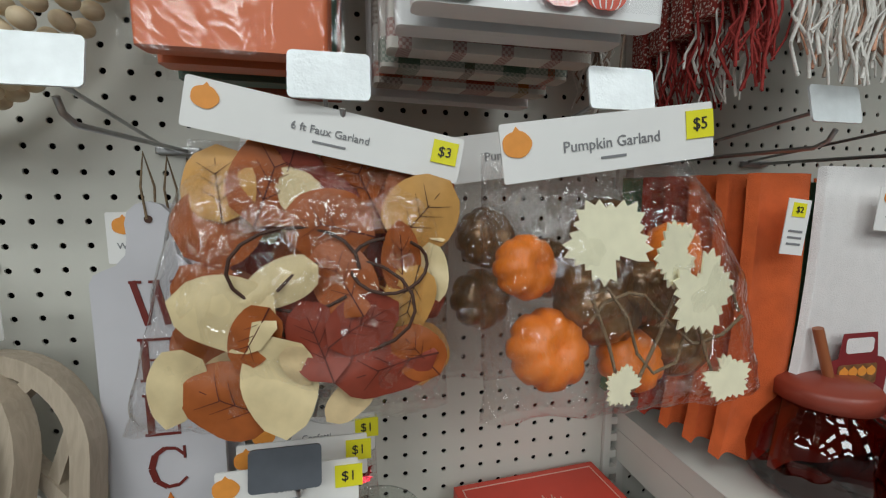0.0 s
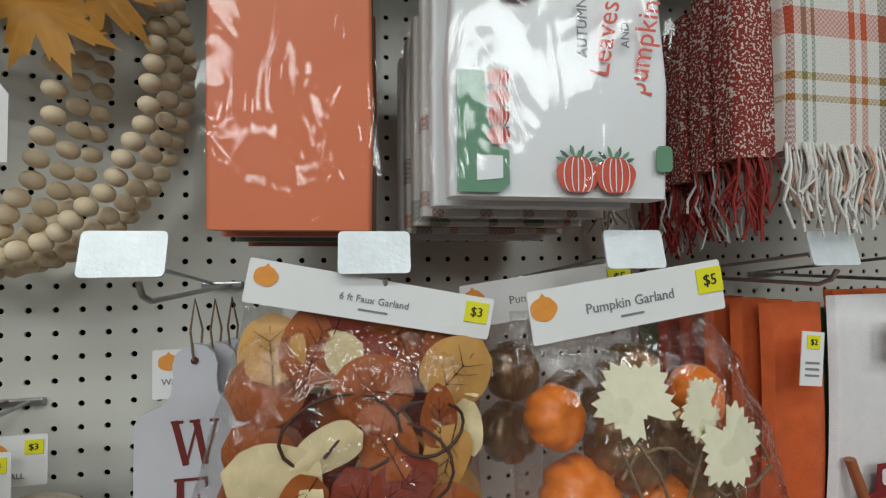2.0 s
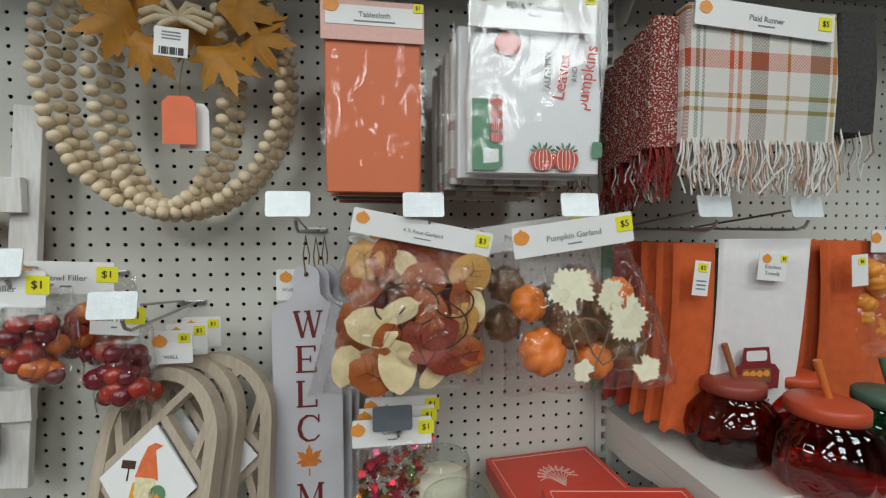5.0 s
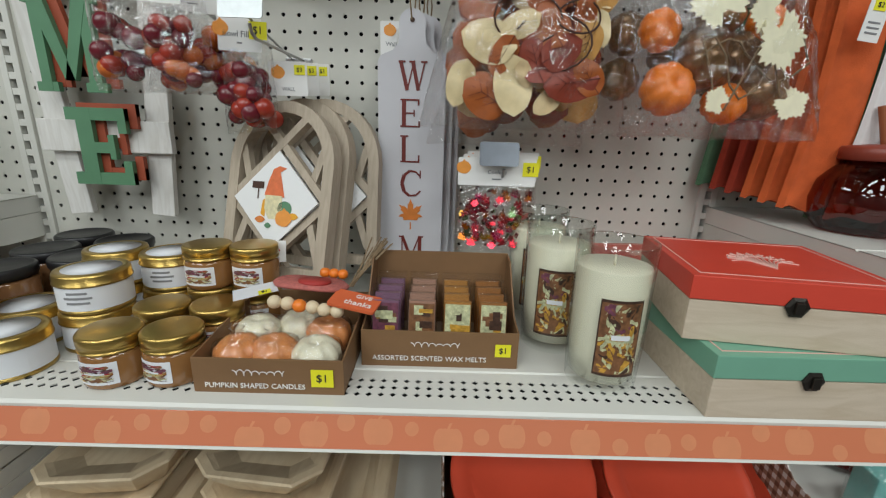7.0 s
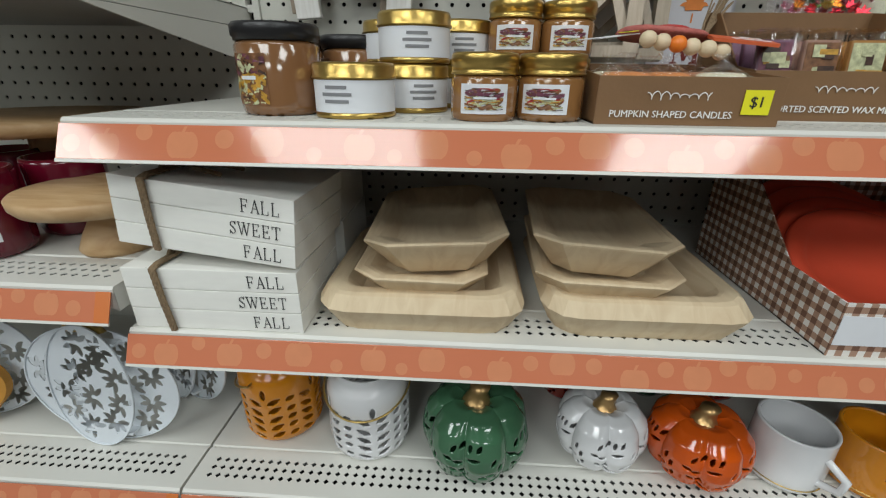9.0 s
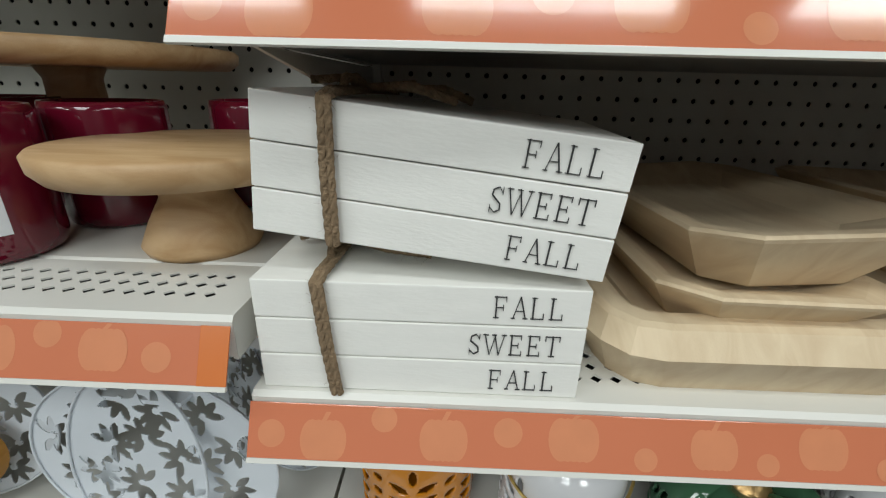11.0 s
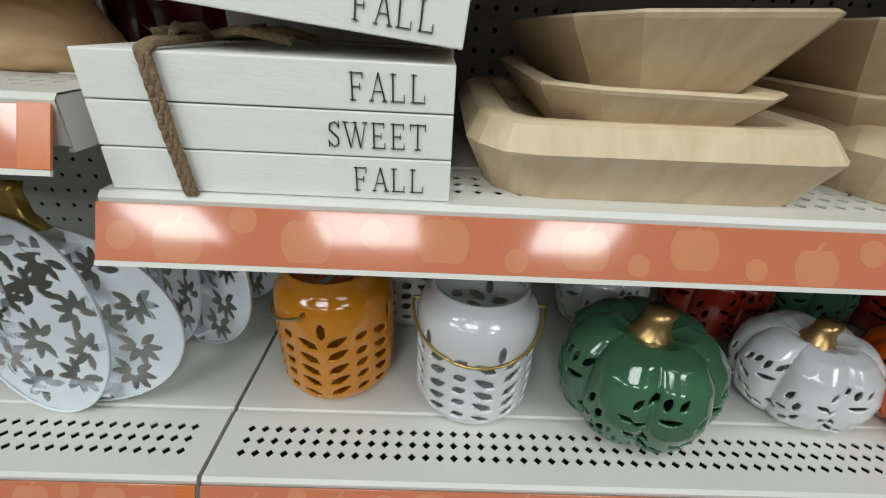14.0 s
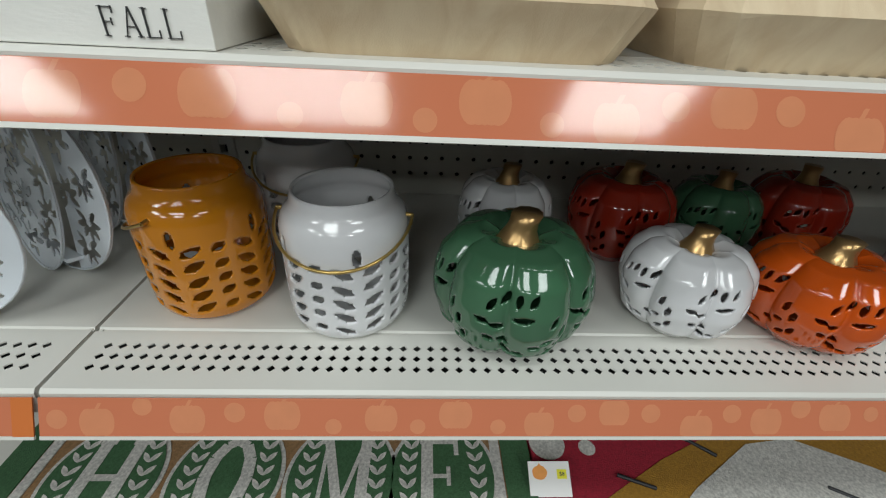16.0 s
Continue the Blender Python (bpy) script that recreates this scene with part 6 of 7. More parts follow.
flat("truck_bed", rr(0.026, 0.011, 0.003), M_PHOTO[0], tw, UP(-0.025, yk - 0.0009, 0.094), 0.0004)
for k in range(4):
    flat("pumpkin_print", pump(0.006, 0.005, 20), M_ICON, tw, UP(-0.043 + 0.012 * k, yk - 0.0014, 0.097), 0.0004)
tube("script_print", [(-0.057 + 0.004 * k, yk - 0.001, 0.052 + 0.004 * math.sin(k * 1.9)) for k in range(15)], 0.0011, M_TRUCK, tw)
kc = flat("price_card", rect(0.050, 0.042), M_WHITE, tw, UP(-0.004, yk - 0.002, 0.262, -5), 0.0008)
pumpicon(0.008, kc, pose(-0.012, 0.012, 0.001))
words("Kitchen", 0.009, M_GREY, kc, pose(0, 0.000, 0.001))
words("Towels", 0.009, M_GREY, kc, pose(0, -0.010, 0.001))
price("$5", 0.010, kc, pose(0.018, 0.014, 0.001))
to = thing("towel_pair", pose(0.905, -0.13, 1.275), "orange kitchen towels on a hook beside the white towel", "towel", "kitchen towels")
for k in range(5):
    cloth_panel(to, "towel_fold", -0.060 + 0.012 * k, 0.050 + 0.02 * k, 0.004 * (6 - k), 0.28, 0.07 - 0.026 * k, M_TOWELO, 3, 0.006, 0.012, 0.05)
pc = flat("price_card", rect(0.03, 0.05), M_WHITE, to, UP(0.02, -0.062, 0.235, 4), 0.0008)
price("$2", 0.011, pc, pose(0.003, 0.014, 0.001))


def pumpkin_jar(m, label, glass, lidm, straw):
    t = thing("pumpkin_jar", m, label, "jar", "pumpkin-shaped glass jars")
    r = 0.062
    turned("glass", [(0.03, 0), (0.045, 0.002), (0.058, 0.018), (r, 0.042), (0.057, 0.066), (0.044, 0.082), (0.036, 0.087), (0.036, 0.094)], glass, t, 64, 12, 0.07, "ribbed coloured glass")
    turned("lid", [(0.038, 0.092), (0.041, 0.0925), (0.041, 0.106), (0.0385, 0.109), (0.012, 0.112), (0.001, 0.1125)], lidm, t, 36, label="painted screw lid")
    tube("straw", [(0.004, 0, 0.111), (-0.010, 0.004, 0.158)], 0.0045, straw, t, "plastic straw")
    return t


M_GBROWN = clear("brown_ribbed_glass", 0.2, 0.02, (0.34, 0.075, 0.035))
M_GORANGE = clear("orange_ribbed_glass", 0.2, 0.02, (0.62, 0.085, 0.018))
M_GGREEN = clear("green_ribbed_glass", 0.2, 0.02, (0.06, 0.20, 0.12))
M_LIDR = mat("rust_lid", (0.26, 0.05, 0.03), 0.4)
M_LIDO = mat("orange_lid", (0.50, 0.07, 0.025), 0.4)
M_STRAWO = mat("orange_straw", (0.62, 0.16, 0.03), 0.4)
M_STRAWB = mat("brown_straw", (0.30, 0.10, 0.04), 0.4)
pumpkin_jar(pose(0.705, -0.190, SR) @ Matrix.Scale(1.07, 4), "dark brown ribbed pumpkin jar with a rust lid and straw", M_GBROWN, M_LIDR, M_STRAWB)
pumpkin_jar(pose(0.756, -0.285, SR) @ Matrix.Scale(1.08, 4), "orange ribbed pumpkin jar with an orange lid and straw", M_GORANGE, M_LIDO, M_STRAWO)
pumpkin_jar(pose(0.845, -0.160, SR), "orange ribbed pumpkin jar with an orange lid and straw", M_GORANGE, M_LIDO, M_STRAWO)
pumpkin_jar(pose(0.90, -0.255, SR), "dark green ribbed pumpkin jar with a green lid", M_GGREEN, M_GREENV, M_GREENV)

# ---- right bay: plates and packs on the lower shelf, and a bag of small pumpkins ----
M_PLRED = mat("dark_red_plate_glaze", (0.11, 0.012, 0.010), 0.18, 0, 0.1, 20, coat=0.5)
SRL = S2 + 0.03
for k, (x, y) in enumerate(((0.745, -0.235), (0.815, -0.26), (0.90, -0.23), (0.99, -0.25))):
    q = thing("dinner_plate", pose(x, y, SRL + 0.135, 72, 0, -38), "dark red plate with a white rim band standing on edge", "plate", "dark red plates on edge")
    turned("plate", [(0.001, -0.004), (0.080, -0.004), (0.094, 0.004), (0.132, 0.010), (0.135, 0.007), (0.094, 0.0), (0.080, -0.010), (0.001, -0.010)], M_PLRED, q, 56)
    turned("rim_band", [(0.104, 0.0070), (0.120, 0.0094)], M_CREAMWHITE, q, 56, label="white rim band", cap=False)
for k, x in enumerate((0.690, 0.765, 0.845, 0.93)):
    q = thing("napkin_pack", pose(x, -0.345, SRL, 0, 0, 4 * k - 6), "clear pack of printed paper napkins", "napkins", "napkin packs")
    part("napkins", box(-0.034, 0.034, -0.018, 0.018, 0, 0.075, 0.003), (M_NAPT, M_LABEL, M_NAPP, M_LABEL)[k], q)
    for j in range(4):
        flat("flower_print", pump(0.006 + 0.002 * (j % 2), 0.007, 20), (M_PINKCARD, M_SGREEN, M_WHITE)[(j + k) % 3], q, UP(-0.02 + 0.013 * j, -0.0186, 0.02 + 0.017 * ((j * 2 + k) % 4)), 0.0004)
    w = loft("wrapper", [(0.037, 0.021, -0.0, 0.004), (0.037, 0.021, 0.078, 0.004), (0.030, 0.006, 0.092, 0.003)], M_BAG, q, "clear plastic wrapper", None, True, 0.003)
    w.visible_shadow = False
mb = thing("pumpkin_bag", pose(1.02, -0.16, 1.555), "clear bag of small yellow-orange pumpkins", "bowl filler", "bowl filler bags")
rnd = random.Random(31)
for k in range(22):
    small_pumpkin(mb, rnd.uniform(-0.055, 0.055), rnd.uniform(-0.02, 0.02), -0.045 - 0.11 * k / 22, 0.019, M_MINI, rnd.uniform(0, 90), rnd.uniform(0, 60))
bagged(mb, 0.13, 0.19, 0.08, 17)
header(mb, 0.12, 0.036, "", "$1", -0.02, 0, 0.01, sub=True)

# ---- stacked block books ----
M_BOOK = mat("chalky_white_paint", (0.82, 0.81, 0.76), 0.6, 0, 0.03, 30, 0.12, 160, stretch=(1, 4, 4))
M_BLETTER = mat("soft_black_print", (0.03, 0.03, 0.03), 0.6)


def rope(name, pts, r, parent, label="", hairs=40):
    """Jute twine: three twisted strands along a line, with loose hairs."""
    P = [Vector(p) for p in pts]
    fine = []
    for a, b in zip(P, P[1:]):
        n = max(1, int((b - a).length / 0.0022))
        fine += [a.lerp(b, k / n) for k in range(n)]
    fine.append(P[-1])
    strands, run = [[], [], []], 0.0
    for i, p in enumerate(fine):
        d = (fine[min(i + 1, len(fine) - 1)] - fine[max(i - 1, 0)]).normalized()
        u = d.cross(Vector((0.31, 0.22, 0.925) if abs(d.z) < 0.8 else (1, 0, 0))).normalized()
        w = d.cross(u)
        run += 2.2 / 19.0 * 2 * math.pi
        for q in range(3):
            a = run + q * 2.094
            strands[q].append(tuple(p + (u * math.cos(a) + w * math.sin(a)) * r * 0.33))
    for st in strands:
        tube(name, st, r * 0.60, M_TWINE, parent, label)
    rnd_ = random.Random(len(fine))
    v, f = [], []
    for k in range(hairs):
        p = rnd_.choice(fine)
        e = p + Vector((rnd_.uniform(-1, 1), rnd_.uniform(-1, 0.2), rnd_.uniform(-1, 1))) * r * 2.6
        s = len(v)
        v += [tuple(p), tuple(p + Vector((0.0004, 0, 0.0002))), tuple(e)]
        f.append((s, s + 1, s + 2))
    tagged(mesh("fuzz", v, f, M_TWINE, parent), kind="stuff")


def book_stack(m, label):
    t = thing("block_books", m, label, "books", "stacks of lettered block books")
    w, d, h = 0.189, 0.135, 0.0243
    for k, word in enumerate(("FALL", "SWEET", "FALL")):
        b = part("book", box(0, w, 0, d, 0.0004 + h * k, h * (k + 1) - 0.0004, 0.0008), M_BOOK, t, "white painted wooden block book")
        x = w - 0.0155
        for c in word[::-1]:
            x -= 0.0103 if c != "W" else 0.0130
            letter(c, 0.0138, M_BLETTER, b, x + 0.0075, -0.0006, h * (k + 0.5), 0.0088 if c != "W" else 0.0112, 0.38)
    for x, tl in ((0.040, 0.0),):
        pts = [(x + 0.004, -0.0035, 0.0), (x, -0.004, h * 1.5), (x - 0.003, -0.0035, 3 * h), (x - 0.002, 0.004, 3 * h + 0.003), (x + 0.002, d * 0.5, 3 * h + 0.004), (x + 0.004, d - 0.002, 3 * h + 0.002), (x + 0.003, d + 0.003, 3 * h - 0.003), (x + 0.002, d + 0.003, 0.0)]
        rope("twine", pts, 0.0030, t, "jute twine tied round", 60)
        rope("twine", [(a + 0.0034, b - 0.0005, c) for a, b, c in pts], 0.0024, t, "jute twine tied round", 40)
    rnd = random.Random(5)
    for k in range(5):
        a = k * 1.3
        rope("bow", [(x + 0.004, 0.055, 3 * h + 0.005), (x + 0.030 * math.cos(a) + 0.02, 0.05 + 0.028 * math.sin(a), 3 * h + 0.010), (x + 0.05 * math.cos(a + 0.4) + 0.02, 0.05 + 0.03 * math.sin(a + 0.4), 3 * h + 0.005)], 0.0028, t, "loose bow", 12)
    return t


book_stack(pose(-0.607, -0.404, S2, 0, 0, 0), "stack of three white block books lettered FALL SWEET FALL")
book_stack(pose(-0.6035, -0.398, S2 + 0.0990, 0, 6.0, -3), "tilted stack of three white block books tied with twine")
t = thing("block_books", pose(-0.605, -0.24, S2), "white block books stacked behind the front ones", "books", "stacks of lettered block books")
part("book", box(0, 0.19, 0, 0.13, 0, 0.073, 0.001), M_BOOK, t)
part("book", box(0.004, 0.188, 0, 0.13, 0.0735, 0.145, 0.001), M_BOOK, t)

# ---- hewn wooden trays ----
M_PAUL = wood("raw_paulownia", (0.68, 0.55, 0.37), (0.58, 0.44, 0.28), 7, (6, 1.0, 3.5), 0.65)


def dough_tray(m, label, hx, hy, h, flared=True):
    """A hewn tray with cut corners; flared: widest at its rim, like a dough bowl, else with a broad bevel above an undercut face."""
    t = thing("wooden_tray", m, label, "tray", "hewn wooden trays")
    if flared:
        rows, n = [(hx - 0.027, hy - 0.030, 0, 0.020), (hx - 0.025, hy - 0.028, 0.002, 0.021), (hx - 0.001, hy - 0.001, h * 0.90, 0.026), (hx, hy, h * 0.96, 0.026), (hx - 0.002, hy - 0.002, h, 0.026), (hx - 0.009, hy - 0.010, h, 0.024)], 1
    else:
        rows, n = [(hx - 0.014, hy - 0.016, 0, 0.034), (hx - 0.001, hy - 0.001, h * 0.60, 0.038), (hx, hy, h * 0.66, 0.038), (hx - 0.008, hy - 0.012, h * 0.96, 0.036), (hx - 0.012, hy - 0.017, h, 0.036), (hx - 0.022, hy - 0.028, h * 0.98, 0.032)], 3
    e = rows[-1]
    rows += [(e[0] - 0.006, e[1] - 0.006, h * 0.95, 0.022), (hx * 0.62, hy * 0.66, h * 0.66, 0.018), (hx * 0.3, hy * 0.3, h * 0.60, 0.01)]
    loft("bowl", rows, M_PAUL, t, "hand-cut pale wood", None, False, 0.0022, n)
    return t


dough_tray(pose(-0.292, -0.280, S2), "large pale hewn wooden tray lying on the shelf", 0.116, 0.125, 0.046, False)
dough_tray(pose(-0.293, -0.268, S2 + 0.026), "smaller pale hewn wooden tray stacked on a larger one", 0.074, 0.125, 0.038)
dough_tray(pose(-0.279, -0.264, S2 + 0.058, -1, -3, 3), "smaller pale hewn wooden tray on top of its stack", 0.078, 0.125, 0.044)
dough_tray(pose(-0.046, -0.275, S2), "large pale hewn wooden tray lying on the shelf", 0.113, 0.125, 0.046, False)
dough_tray(pose(-0.082, -0.262, S2 + 0.026, 0, 0, -3), "smaller pale hewn wooden tray stacked on a larger one", 0.080, 0.125, 0.038)
dough_tray(pose(-0.088, -0.258, S2 + 0.058, -1, 2, -4), "smaller pale hewn wooden tray on top of its stack", 0.078, 0.125, 0.044)

# ---- the party display ----
def gingham():
    m = mat("brown_gingham_card", (0.70, 0.62, 0.57), 0.6)
    nt = m.node_tree
    b = nt.nodes["Principled BSDF"]
    tc = nt.nodes.new("ShaderNodeTexCoord")
    sp = nt.nodes.new("ShaderNodeSeparateXYZ")
    nt.links.new(tc.outputs["Object"], sp.inputs[0])
    hv = []
    for ax, off in (("xy", 0), ("z", 0)):
        src = sp.outputs["Z"]
        if ax == "xy":
            ad = nt.nodes.new("ShaderNodeMath")
            ad.operation = "ADD"
            nt.links.new(sp.outputs["X"], ad.inputs[0])
            nt.links.new(sp.outputs["Y"], ad.inputs[1])
            src = ad.outputs[0]
        mu = nt.nodes.new("ShaderNodeMath")
        mu.operation = "MULTIPLY"
        mu.inputs[1].default_value = 1 / 0.0145
        nt.links.new(src, mu.inputs[0])
        fr = nt.nodes.new("ShaderNodeMath")
        fr.operation = "FRACT"
        nt.links.new(mu.outputs[0], fr.inputs[0])
        gt_ = nt.nodes.new("ShaderNodeMath")
        gt_.operation = "GREATER_THAN"
        gt_.inputs[1].default_value = 0.5
        nt.links.new(fr.outputs[0], gt_.inputs[0])
        hv.append(gt_.outputs[0])
    ad = nt.nodes.new("ShaderNodeMath")
    ad.operation = "ADD"
    nt.links.new(hv[0], ad.inputs[0])
    nt.links.new(hv[1], ad.inputs[1])
    ra = nt.nodes.new("ShaderNodeValToRGB")
    ra.color_ramp.interpolation = "CONSTANT"
    ra.color_ramp.elements[0].color = (0.74, 0.70, 0.66, 1)
    ra.color_ramp.elements[1].position = 0.9
    ra.color_ramp.elements[1].color = (0.16, 0.075, 0.045, 1)
    e = ra.color_ramp.elements.new(0.4)
    e.color = (0.38, 0.23, 0.16, 1)
    dv = nt.nodes.new("ShaderNodeMath")
    dv.operation = "MULTIPLY"
    dv.inputs[1].default_value = 0.5
    nt.links.new(ad.outputs[0], dv.inputs[0])
    nt.links.new(dv.outputs[0], ra.inputs[0])
    nt.links.new(ra.outputs[0], b.inputs["Base Color"])
    return m


M_GING = gingham()
hb = thing("party_display", pose(0.360, -0.27, S2), "brown gingham card display lettered Harvest Party", "display box")
open_tray(hb, -0.232, 0.232, -0.132, 0.14, 0.062, 0.175, M_GING, M_KRAFTIN)
ht = flat("title_band", rect(0.462, 0.034), M_LABEL, hb, UP(0, -0.1325, 0.031), 0.0006, "pale grey title band")
words("Harvest Party", 0.026, M_GREY, ht, pose(-0.012, 0.0, 0.001))
M_PLO = mat("coral_paper_plate", (0.72, 0.085, 0.04), 0.3, 0, 0.05, 20, coat=0.3)
for cx, n, far in ((-0.125, 4, 0.0), (0.082, 4, 0.0), (-0.02, 2, 0.06), (0.165, 2, 0.06)):
    for k in range(n):
        q = thing("paper_plate", pose(0.360 + cx + 0.004 * (k % 2), -0.312 + 0.0300 * k + far, S2 + 0.058 + 0.0074 * k - 0.3 * far, 30, 1.2 * (k % 2) - 0.6, 0), "round coral paper plate stacked in its display", "plate", "coral paper plates")
        turned("plate", [(0.001, -0.007), (0.068, -0.007), (0.075, 0.0), (0.094, 0.003), (0.0965, 0.0015), (0.0965, -0.005), (0.074, -0.009), (0.068, -0.012), (0.001, -0.012)], M_PLO, q, 56)


# ---- pierced ceramics ----
def leaf_level(p, q, a, b):
    return (p / a) ** 2 + abs(q) / b


def pierced_turned(name, prof, holes, material, parent, ribs=0, amp=0.0, nu=168, nv=72, thick=0.003, label=""):
    """A turned shell with leaf-shaped openings; holes are (angle, height, half length, half width, tilt), in degrees and metres."""
    prof = np.array(prof, float)
    s = np.r_[0, np.cumsum(np.hypot(*np.diff(prof, axis=0).T))]
    t = np.linspace(0, s[-1], nv)
    R, Z = np.interp(t, s, prof[:, 0]), np.interp(t, s, prof[:, 1])
    for _ in range(3):
        R[1:-1] = (R[:-2] + 2 * R[1:-1] + R[2:]) / 4
        Z[1:-1] = (Z[:-2] + 2 * Z[1:-1] + Z[2:]) / 4
    rm = float(prof[:, 0].max())
    A = np.linspace(-math.pi, math.pi, nu, endpoint=False)
    U, V = np.meshgrid(A * rm, t)
    cell = max(2 * math.pi * rm / nu, s[-1] / nv)
    U0, V0 = U.copy(), V.copy()
    inside = np.zeros_like(U, bool)
    order = np.argsort(Z)
    for ang, z, a, b, tilt in holes:
        k = int(np.argmin(np.abs(Z - z) + 0.6 * (R < rm * 0.55)))
        cu, cv, th = radians(ang) * rm, t[k], radians(tilt)
        du = (U0 - cu + math.pi * rm) % (2 * math.pi * rm) - math.pi * rm
        dv = V0 - cv
        near = (np.abs(du) < a + cell * 2) & (np.abs(dv) < a + cell * 2)
        p, q = du * math.cos(th) + dv * math.sin(th), -du * math.sin(th) + dv * math.cos(th)
        Aq, Bq = (p / a) ** 2, np.abs(q) / b
        kk = np.where(Aq > 1e-9, (-Bq + np.sqrt(Bq ** 2 + 4 * Aq)) / (2 * Aq + 1e-12), 1 / (Bq + 1e-9))
        move = np.abs(kk - 1) * np.hypot(du, dv)
        sn = near & (move < cell * 0.62)
        U[sn] = (U0 + du * (kk - 1))[sn]
        V[sn] = (V0 + dv * (kk - 1))[sn]
        inside |= near & (leaf_level(p, q, a, b) < 0.999) & ~sn
    r = np.interp(V, t, R)
    z = np.interp(V, t, Z)
    ang = U / rm
    k = 1 - amp * (1 - np.abs(np.sin(ribs * ang / 2 + 0.9)) ** 0.8) ** 1.5 if ribs else 1.0
    X, Y = r * k * np.sin(ang), -r * k * np.cos(ang)
    verts = np.stack([X, Y, z], -1).reshape(-1, 3)
    faces = []
    for j in range(nv - 1):
        for i in range(nu):
            q = (j * nu + i, j * nu + (i + 1) % nu, (j + 1) * nu + (i + 1) % nu, (j + 1) * nu + i)
            cu = [(U0.flat[w], V0.flat[w]) for w in q]
            if any(inside.flat[w] for w in q):
                continue
            faces.append(q)
    ob = mesh(name, verts.tolist(), faces, material, parent, True, label)
    so = ob.modifiers.new("thickness", "SOLIDIFY")
    so.thickness, so.offset = thick, -1
    return ob


def ceramic(name, col):
    return mat(name, col, 0.10, 0, 0.05, 15, 0.03, 40, coat=0.5)


M_MUST, M_CWHITE, M_CGREEN, M_CORANGE, M_CRED = ceramic("mustard_glaze", (0.60, 0.215, 0.008)), ceramic("white_glaze", (0.74, 0.74, 0.75)), ceramic("green_glaze", (0.05, 0.135, 0.07)), ceramic("orange_glaze", (0.58, 0.085, 0.006)), ceramic("red_glaze", (0.30, 0.02, 0.008))
M_STEM = mat("gold_stem_glaze", (0.52, 0.33, 0.14), 0.28, 0.75, 0.15, 40)
M_BAIL = mat("gold_wire", (0.60, 0.42, 0.14), 0.3, 0.9)


def vine_holes(n, z0, z1, rows, a, b):
    hs = []
    for k in range(n):
        c = 360.0 * k / n
        for j in range(rows):
            z = z0 + (z1 - z0) * j / (rows - 1)
            hs += [(c - 13, z, a, b, -28), (c + 13, z + 0.003, a, b, 28)]
        hs.append((c, z1 + (z1 - z0) / (rows - 1) * 0.9, a * 0.8, b * 0.9, 90))
        c2 = c + 180.0 / n
        hs += [(c2, z0 + (z1 - z0) * j / (rows - 1) + 0.004, a * 0.62, b, 10) for j in range(rows)]
    return hs


def lantern(m, label, glaze, turn, bail):
    t = thing("ceramic_lantern", m @ pose(0, 0, 0, 0, 0, turn), label, "lantern", "pierced ceramic lanterns")
    r, h = 0.0590, 0.138
    pierced_turned("shell", [(0.004, 0.002), (r * 0.74, 0.0), (r * 0.9, 0.004), (r * 0.985, 0.016), (r, 0.04), (r, 0.098), (r * 0.985, 0.109), (r * 0.93, 0.118), (r * 0.84, 0.124), (r * 0.80, 0.128), (r * 0.79, h - 0.004), (r * 0.76, h)], vine_holes(5, 0.017, 0.080, 5, 0.0115, 0.0046), glaze, t, 0, 0, 190, 90, 0.003, "glazed ceramic with leaf openings")
    pts = []
    c, sn = math.cos(radians(bail)), math.sin(radians(bail))
    for k in range(21):
        a = math.pi * k / 20
        x, y = math.cos(a) * 0.0625, -math.sin(a) * 0.0625
        pts.append((x * c - y * sn, x * sn + y * c, 0.112 - 0.026 * math.sin(a)))
    tube("bail_handle", pts, 0.0015, M_BAIL, t, "gold wire handle")
    for s in (-1, 1):
        tube("handle_eye", [(s * 0.050 * c, s * 0.050 * sn, 0.113), (s * 0.063 * c, s * 0.063 * sn, 0.112)], 0.002, M_BAIL, t)
    return t


